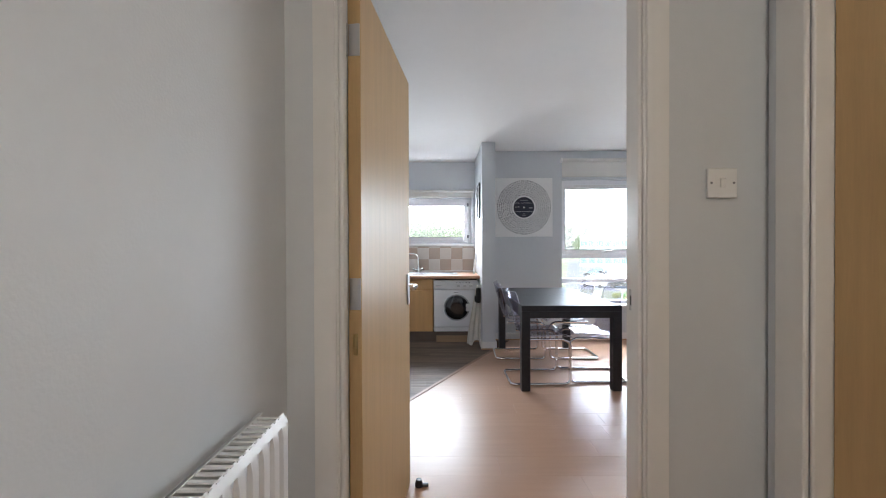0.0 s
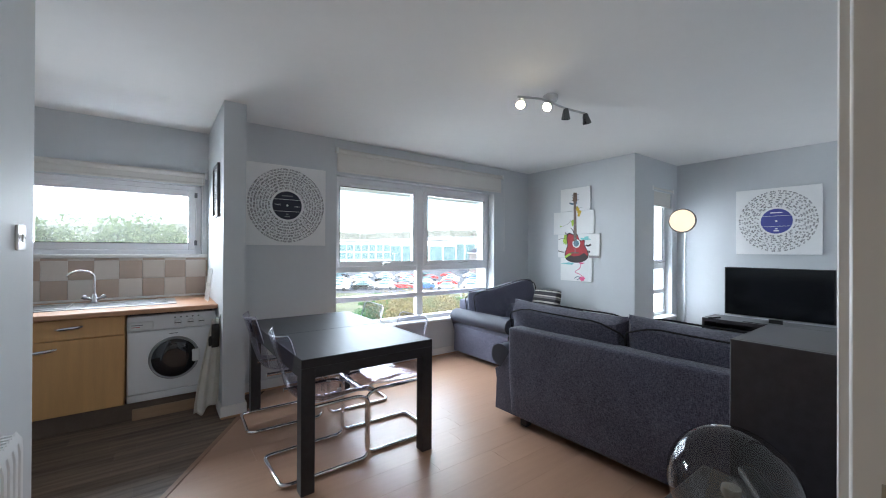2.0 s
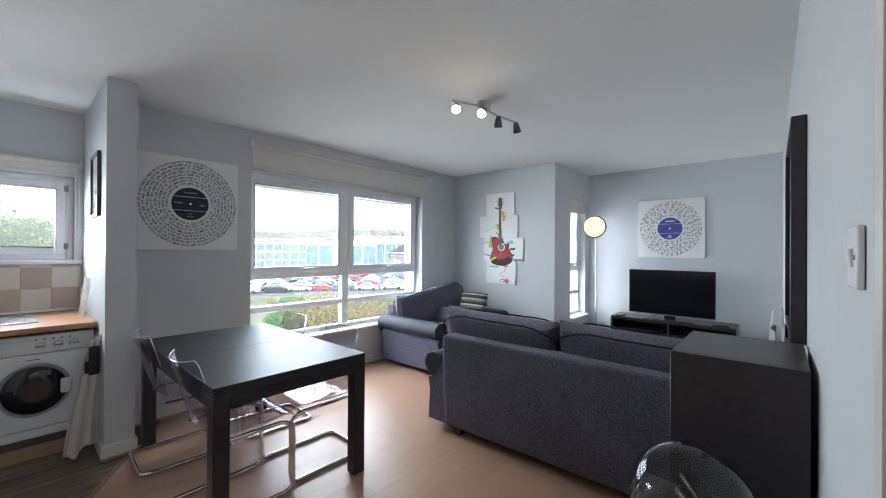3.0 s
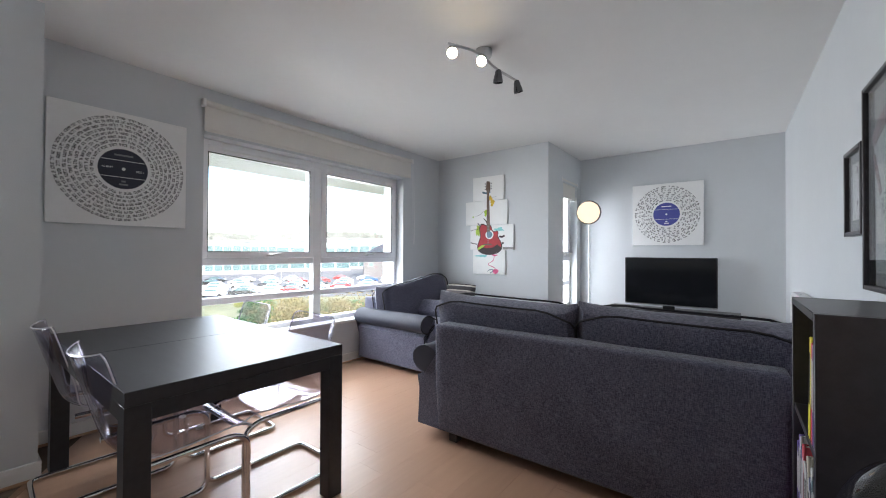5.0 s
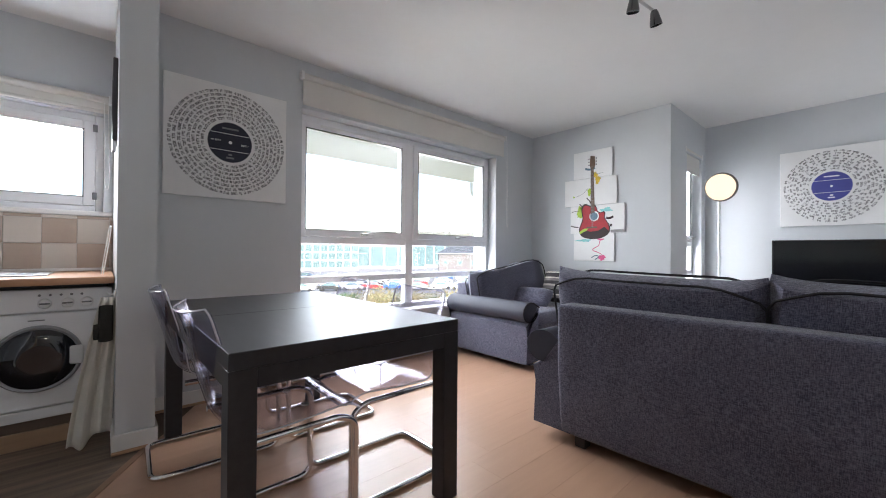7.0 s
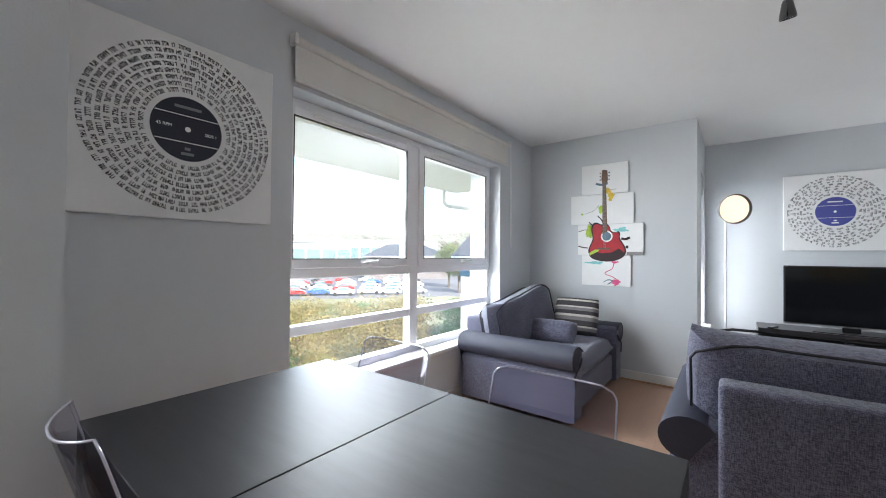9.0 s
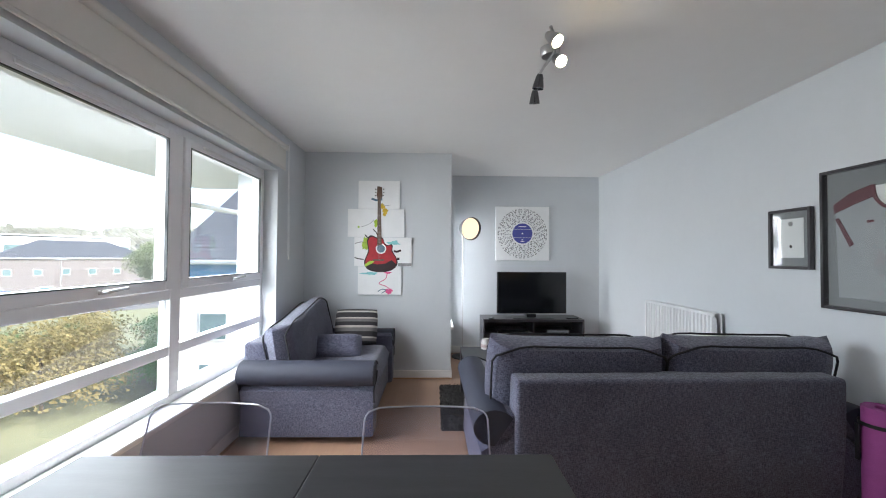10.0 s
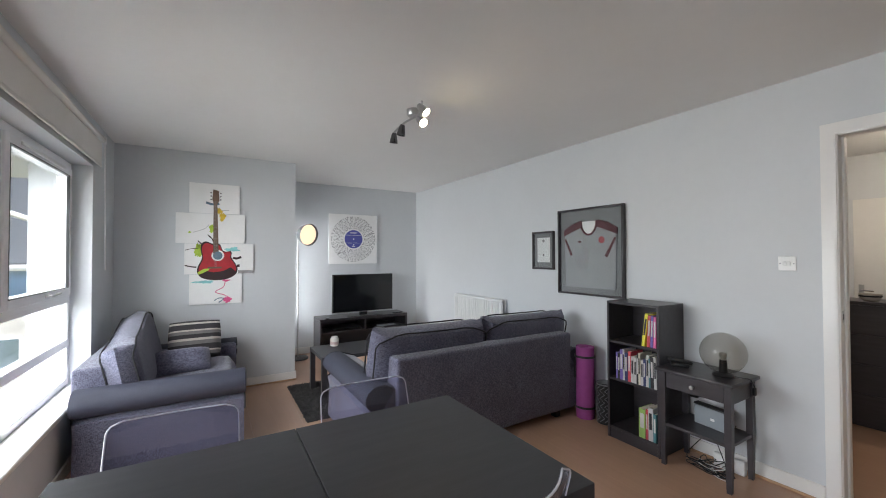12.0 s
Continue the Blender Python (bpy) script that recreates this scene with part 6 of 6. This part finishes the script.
structure("ground", lathe([(0, G), (40, G), (200, G), (1500, G - 0.5), (1500, G - 2), (0, G - 2)], 64), GRASS, "rough grass ground below the flat", "ground")
structure("soffit", box((0.862, YW + 0.362, 2.26), (5.9, 7.0, 2.44), 0.01, 2, box((-2.1, YK + 0.282, 2.26), (0.86, 7.0, 2.44), 0.01)), mat("white_soffit", (0.80, 0.80, 0.80), 0.6, vary=0.04), "white boarded eaves above the window", "soffit")
gut = thing("gutter", "white rainwater gutter along the eaves", "gutter", pose(0, 7.0, 2.28))
part("channel", tube([(-2.1, 0.05, 0.04), (5.9, 0.05, 0.04)], 0.055, 10), WHITEP, gut)
part("downpipe_bend", tube(rounded([(5.6, 0.05, 0.0), (5.6, 0.05, -0.25), (6.6, -0.5, -0.32), (7.4, -0.6, -0.4)], 0.1), 0.035, 8), WHITEP, gut)

structure("road", prism([polar(18, 68).xy, polar(37, 66).xy, polar(56, 70).xy, polar(57, 190).xy, polar(40, 215).xy, polar(18, 190).xy], G, G + 0.05), TARMAC, "tarmac car park with rows of cars", "car park")


def hip_roof(w, d, z0, z1, ridge, over=0.4):
    x, y = w / 2 + over, d / 2 + over
    b = bmesh.new()
    e = [b.verts.new(p) for p in ((-x, -y, z0), (x, -y, z0), (x, y, z0), (-x, y, z0))]
    r = [b.verts.new((-ridge, 0, z1)), b.verts.new((ridge, 0, z1))]
    for f in ((e[0], e[1], r[1], r[0]), (e[1], e[2], r[1]), (e[2], e[3], r[0], r[1]), (e[3], e[0], r[0]), (e[3], e[2], e[1], e[0])):
        b.faces.new(f)
    return b


def courses(w, d, z0, z1, ridge, over, step):
    """Overlapping slate courses on the four slopes of a hip roof."""
    verts, faces = [], []
    x, y = w / 2 + over, d / 2 + over
    n = int(math.hypot(y, z1 - z0) / step)
    for k in range(n):
        t0, t1 = k / n, (k + 1.08) / n
        for lift0, lift1 in ((0.05, 0.02),):
            ring = []
            for tt, lf in ((t0, lift0), (min(t1, 1), lift1)):
                xx, yy, zz = x + (ridge - x) * tt, y * (1 - tt), z0 + (z1 - z0) * tt + lf
                ring.append([(-xx, -yy, zz), (xx, -yy, zz), (xx, yy, zz), (-xx, yy, zz)])
            i = len(verts)
            verts += ring[0] + ring[1]
            for q in range(4):
                faces.append((i + q, i + (q + 1) % 4, i + 4 + (q + 1) % 4, i + 4 + q))
    return verts, faces


def house(name, label, m, w, d, eave, top, ridge, wall, band=None, rows=(), cols=6):
    h = thing(name, label, "building", m)
    part("wall", box((-w / 2, -d / 2, 0), (w / 2, d / 2, eave if band is None else band[0])), wall, h)
    if band is not None:
        part("upper_wall", box((-w / 2 - 0.03, -d / 2 - 0.03, band[0]), (w / 2 + 0.03, d / 2 + 0.03, eave)), band[1], h, "upper storey in another colour")
    rf = part("roof", hip_roof(w, d, eave, top, ridge), SLATE, h, "dark hipped slate roof", True)
    v, f = courses(w, d, eave, top, ridge, 0.42, 0.32 if w < 40 else 0.8)
    me = bpy.data.meshes.new("slates")
    me.from_pydata(v, [], f)
    me.materials.append(SLATE)
    sl = new("slates", me)
    sl.parent = rf
    tagged(sl, "overlapping slate courses", "", "", "stuff")
    part("fascia", box((-w / 2 - 0.42, -d / 2 - 0.42, eave - 0.22), (w / 2 + 0.42, d / 2 + 0.42, eave - 0.002), 0.0), WHITEP, h)
    for z in rows:
        for side in ("f", "l"):
            span = w if side == "f" else d
            n = cols if side == "f" else max(2, int(cols * d / w))
            for k in range(n):
                u = -span / 2 + span * (k + 0.5) / n
                if side == "f":
                    lo, hi = (u - 0.6, -d / 2 - 0.05, z), (u + 0.6, -d / 2 + 0.02, z + 1.2)
                else:
                    lo, hi = (-w / 2 - 0.05, u - 0.6, z), (-w / 2 + 0.02, u + 0.6, z + 1.2)
                wn_ = part("window", box((lo[0] - 0.06, lo[1] - 0.02, lo[2] - 0.06), (hi[0] + 0.06, hi[1] - 0.005, hi[2] + 0.06)) if side == "f" else box((lo[0] - 0.02, lo[1] - 0.06, lo[2] - 0.06), (hi[0] - 0.005, hi[1] + 0.06, hi[2] + 0.06)), WHITEP, h)
                part("pane", box((lo[0], lo[1] - 0.04, lo[2]), (hi[0], hi[1], hi[2])) if side == "f" else box((lo[0] - 0.04, lo[1], lo[2]), (hi[0], hi[1], hi[2])), DARKGL, wn_)
    return h


house("apartment_wing", "pale rendered wing with blue panels and a slate gable roof", pose(25.5, 7.2, G, 0, 0, -90), 17.5, 13.0, 7.35, 11.9, 9.15, RENDER, (6.2, BLUEW), (1.2, 3.6), 5)
p_ = polar(47, 125, G)
house("pub_building", "low brick building with a broad dark hip roof", pose(p_.x, p_.y, G, 0, 0, -40), 25.5, 16, 6.8, 10.7, 5.8, BRICKF, None, (3.2,), 6)


def shed(name, label, az, dist, w, d, h, wall, turn_, glass_rows=0, cols=8):
    p = polar(az, dist, G)
    s = thing(name, label, "building", pose(p.x, p.y, G, 0, 0, turn_))
    part("wall", box((-w / 2, -d / 2, 0), (w / 2, d / 2, h), 0.05), wall, s)
    rf = bmesh.new()
    for k in range(9):
        u0, u1 = -w / 2 + w * k / 9, -w / 2 + w * (k + 1) / 9
        box((u0, -d / 2 - 0.3, h + 0.25 * math.sin(math.pi * k / 8)), (u1, d / 2 + 0.3, h + 0.5 + 0.25 * math.sin(math.pi * k / 8)), 0.0, 1, rf)
    part("roof", rf, STEELW, s)
    for r in range(glass_rows):
        for k in range(cols):
            u = -w / 2 + w * (k + 0.5) / cols
            z = 1.2 + (h - 1.8) * r / glass_rows
            part("window", box((u - w / cols * 0.44, -d / 2 - 0.12, z), (u + w / cols * 0.44, -d / 2 + 0.02, z + (h - 1.8) / glass_rows * 0.82)), DARKGL, s)
    return s


shed("office_building", "glass fronted office block across the car park", 24.5, 150, 24, 14, 10.5, STEELW, -25, 3, 9)
shed("warehouse", "long pale clad warehouse with a shallow roof", 33.0, 170, 34, 25, 11.5, STEELW, -33, 1, 6)
shed("warehouse", "long white clad warehouse beyond the car park", 42.0, 190, 60, 30, 13.0, STEELW, -42, 1, 12)

# cars
CARC = [mat("car_paint_" + n, c, 0.25, vary=0.02, coat=0.6) for n, c in (("white", (0.7, 0.7, 0.7)), ("black", (0.02, 0.02, 0.022)), ("silver", (0.4, 0.42, 0.44)), ("red", (0.35, 0.02, 0.02)), ("blue", (0.03, 0.08, 0.25)))]
RUBBER = mat("tyre_rubber", (0.02, 0.02, 0.02), 0.9)


def car(paint, label):
    c = thing("car", label, "car", pose(0, 0, 0), "cars in the car park")
    prof = [(-2.1, 0.32), (-2.12, 0.75), (-1.3, 0.92), (-0.75, 1.38), (0.7, 1.42), (1.45, 0.98), (2.05, 0.88), (2.12, 0.35)]
    b = prism([(x, z) for x, z in prof], -0.85, 0.85, 0.06)
    part("body", turned(b, pose(0, 0, 0, 90, 0, 0)), paint, c)
    gl_ = prism([(-1.12, 0.98), (-0.72, 1.32), (0.66, 1.35), (1.25, 1.0)], -0.87, 0.87, 0.02)
    part("windows", turned(gl_, pose(0, 0, 0, 90, 0, 0)), DARKGL, c)
    for x in (-1.3, 1.3):
        for y in (-0.78, 0.78):
            wh_ = part("wheel", turned(lathe([(0, -0.1), (0.32, -0.1), (0.33, 0.0), (0.32, 0.1), (0, 0.1)], 14), pose(x, y, 0.33, 90, 0, 0)), RUBBER, c)
    return c


rc = random.Random(7)
protos = []
for k, (pm, nm) in enumerate(zip(CARC, ("white", "black", "silver", "red", "blue"))):
    protos.append(car(pm, nm + " parked car in the car park"))
spots = []
for row, dist in enumerate((72, 79, 87, 95, 104)):
    for k in range(9):
        spots.append((22 + 3.3 * k + rc.uniform(-0.5, 0.5), dist + rc.uniform(-1, 1)))
for k, (az, dist) in enumerate(spots):
    p = polar(az, dist, G + 0.05)
    m = pose(p.x, p.y, p.z, 0, 0, -38 + rc.choice((0, 180)) + rc.uniform(-3, 3))
    if k < 5:
        protos[k].matrix_world = m
    else:
        copy_thing(rc.choice(protos + protos[:1] * 3), m)
for az, dist in ((30, 105), (38, 120), (46, 96), (27, 140)):
    p = polar(az, dist, G)
    lp = thing("lamp_post", "slim grey lamp post in the car park", "street lamp", pose(p.x, p.y, G), "car park lamps")
    part("pole", tube([(0, 0, 0), (0, 0, 6.5)], 0.08, 8), GREYP, lp)
    part("lamp_head", box((-0.9, -0.15, 6.5), (0.9, 0.15, 6.65), 0.04), GREYP, lp)


# planting
def leaf_mesh(name, material, count, rx, ry, rz, size, seed, lobes=7):
    """A crown of many small leaves in uneven clumps."""
    r = random.Random(seed)
    cl = [(r.uniform(-0.6, 0.6), r.uniform(-0.6, 0.6), r.uniform(-0.5, 0.65), r.uniform(0.35, 0.6)) for _ in range(lobes)]
    verts, faces = [], []
    for _ in range(count):
        cx, cy, cz, cr = r.choice(cl)
        d_ = Vector((r.gauss(0, 1), r.gauss(0, 1), r.gauss(0, 1))).normalized() * cr * r.random() ** 0.4
        c = Vector(((cx + d_.x) * rx, (cy + d_.y) * ry, (cz + d_.z) * rz))
        q = Vector((r.gauss(0, 1), r.gauss(0, 1), r.gauss(0, 1) + 0.6)).normalized()
        u = q.orthogonal().normalized() * size * r.uniform(0.5, 1.2)
        v = q.cross(u) * r.uniform(0.4, 0.8)
        i = len(verts)
        verts += [tuple(c - u), tuple(c - v), tuple(c + u), tuple(c + v)]
        faces.append((i, i + 1, i + 2, i + 3))
    me = bpy.data.meshes.new(name)
    me.from_pydata(verts, [], faces)
    me.materials.append(material)
    return me


LEAF = {n: mat("leaf_" + n, c, 0.7, vary=0.15, scale=1.5) for n, c in {"green": (0.075, 0.19, 0.05), "yellow": (0.30, 0.31, 0.09), "olive": (0.13, 0.17, 0.07), "rust": (0.27, 0.22, 0.09)}.items()}
for m_ in LEAF.values():
    # thin leaves let light through
    nt_ = m_.node_tree
    thin = nt_.nodes.new("ShaderNodeBsdfTranslucent")
    both = nt_.nodes.new("ShaderNodeMixShader")
    both.inputs[0].default_value = 0.45
    bs_ = nt_.nodes["Principled BSDF"]
    nt_.links.new(bs_.inputs["Base Color"].links[0].from_socket, thin.inputs[0])
    nt_.links.new(bs_.outputs[0], both.inputs[1])
    nt_.links.new(thin.outputs[0], both.inputs[2])
    nt_.links.new(both.outputs[0], nt_.nodes["Material Output"].inputs[0])
BARK = mat("bark", (0.10, 0.08, 0.06), 0.9, vary=0.3, scale=5)
rp = random.Random(21)
k = 0
for col, seed in (("green", 1), ("yellow", 2), ("olive", 3), ("rust", 4), ("green", 5)):
    sh = thing("bush", {"green": "dense green", "yellow": "yellow-leaved", "olive": "olive green", "rust": "rust-coloured autumn"}[col] + " bush on the bank below the window", "bush", pose(0, 0, 0), "bushes on the bank")
    f = new("foliage", leaf_mesh("foliage", LEAF[col], 13000, 2.2, 2.2, 1.5, 0.055, seed, 18))
    f.parent = sh
    f.location = (0, 0, 1.2)
    tagged(f, "", "", "", "stuff")
    part("stem", tube([(0, 0, 0), (0.1, 0, 0.8), (0.0, 0.1, 1.6)], 0.05, 6), BARK, sh)
    for j in range(9):
        dist = rp.choice((27, 30, 33, 36, 40, 44, 48, 53, 57)) + rp.uniform(-2, 2)
        az = rp.uniform(6, 58)
        p = polar(az, dist, G)
        s = min(rp.uniform(0.8, 1.4), (7.5 - 0.115 * dist) / 2.7)
        m = pose(p.x, p.y, G - 0.1, 0, 0, rp.uniform(0, 360)) @ Matrix.Diagonal((s, s, s * rp.uniform(0.75, 1.15), 1))
        if j == 0:
            sh.matrix_world = pose(p.x, p.y, G - 0.1) @ Matrix.Diagonal((s, s, s, 1))
        else:
            copy_thing(sh, m)

tr = thing("tree", "broad leafy tree beyond the kitchen window", "tree", pose(0, 0, 0), "trees along the boundary")
tk = bmesh.new()
lathe([(0, 0), (0.42, 0), (0.30, 1.2), (0.24, 4.0), (0.12, 7.0), (0, 7.2)], 10, tk)
for q in range(7):
    ang = q * 2.4
    z0 = 3.0 + 0.5 * q
    tube([(0, 0, z0), (1.2 * math.cos(ang), 1.2 * math.sin(ang), z0 + 1.2), (2.6 * math.cos(ang), 2.6 * math.sin(ang), z0 + 2.0)], 0.08, 6, bm=tk)
part("trunk", tk, BARK, tr)
cr = new("crown", leaf_mesh("crown", LEAF["olive"], 12000, 4.2, 4.2, 4.4, 0.2, 31, 20))
cr.parent = tr
cr.location = (0, 0, 7.4)
tagged(cr, "", "", "", "stuff")
first_tree = True
for az, dist, s in ((-9, 70, 1.0), (-4.5, 66, 0.95), (-2.5, 78, 1.1), (1.2, 72, 0.95), (3.2, 66, 0.9), (5.5, 82, 1.1), (9.5, 90, 1.0), (-14, 75, 1.1), (55, 75, 0.8), (53.5, 88, 0.85), (20, 175, 1.0), (34, 215, 1.2), (50, 180, 1.0), (28, 200, 1.1), (14, 120, 1.1), (57, 130, 1.0)):
    p = polar(az, dist, G - 0.2)
    m = pose(p.x, p.y, p.z, 0, 0, az * 37) @ Matrix.Diagonal((s, s, s, 1))
    if first_tree:
        tr.matrix_world = pose(p.x, p.y, p.z)
        first_tree = False
    else:
        copy_thing(tr, m)

hill = bmesh.new()
prev = None
for i in range(121):
    az = -60 + i * 1.4
    rows_ = []
    for dist, base in ((260, 0.0), (340, 0.45), (430, 0.8), (520, 1.0)):
        p = polar(az, dist)
        hgt = 30 + 9 * noise.noise(Vector((az * 0.06, 0, 0))) + 3.5 * noise.noise(Vector((az * 0.4, dist * 0.02, 3)))
        rows_.append(hill.verts.new((p.x, p.y, G - 0.5 + base * hgt + 1.2 * noise.noise(Vector((az * 2.1, dist, 1))) * base)))
    if prev:
        for q in range(3):
            hill.faces.new((prev[q], rows_[q], rows_[q + 1], prev[q + 1]))
    prev = rows_
structure("backdrop", hill, mat("far_woods", (0.13, 0.135, 0.115), 1.0, vary=0.5, scale=0.03, bump=0.6, bump_scale=0.2), "low wooded hills on the horizon", "hills", flat=False)
vw, fw = [], []
rw = random.Random(9)
for _ in range(9000):
    az, dist = rw.uniform(-58, 105), rw.uniform(300, 520)
    t_ = (dist - 260) / 260
    hgt = 30 + 9 * noise.noise(Vector((az * 0.06, 0, 0))) + 3.5 * noise.noise(Vector((az * 0.4, dist * 0.02, 3)))
    base = 0.45 * (dist - 260) / 80 if dist < 340 else 0.45 + 0.35 * (dist - 340) / 90 if dist < 430 else 0.8 + 0.2 * (dist - 430) / 90
    p = polar(az, dist, G + base * hgt)
    q = rw.uniform(1.5, 4.0)
    i = len(vw)
    tone = rw.uniform(0.7, 1.3)
    vw += [(p.x - q, p.y, p.z - 1), (p.x + q, p.y - q * 0.3, p.z - 1), (p.x + q * 0.6, p.y, p.z + q * tone), (p.x - q * 0.5, p.y + q * 0.3, p.z + q * 1.1 * tone), (p.x, p.y - q, p.z + q * 0.4)]
    fw += [(i, i + 4, i + 3), (i + 4, i + 1, i + 2), (i + 4, i + 2, i + 3)]
me = bpy.data.meshes.new("far_woods")
me.from_pydata(vw, [], fw)
me.materials.append(bpy.data.materials["far_woods"])
tagged(new("far_woods", me), "far woods on the hills", "woods", "", "stuff")


boards(floor_base, LAMINATE, XL - 0.12, XT, YS - 0.13, YW, 1.29, 0.193, [(SLOPE, -1, 3.10 - SLOPE * XL)], 4)
boards(floor_base, LAMINATE, -0.225, 1.62, -1.62, YS - 0.13, 1.29, 0.193, [], 5)
boards(kitchen_base, VINYL, -1.95, 0.86, 2.35, YK, 0.92, 0.105, [(-SLOPE, 1, -3.10 + SLOPE * XL)], 6)
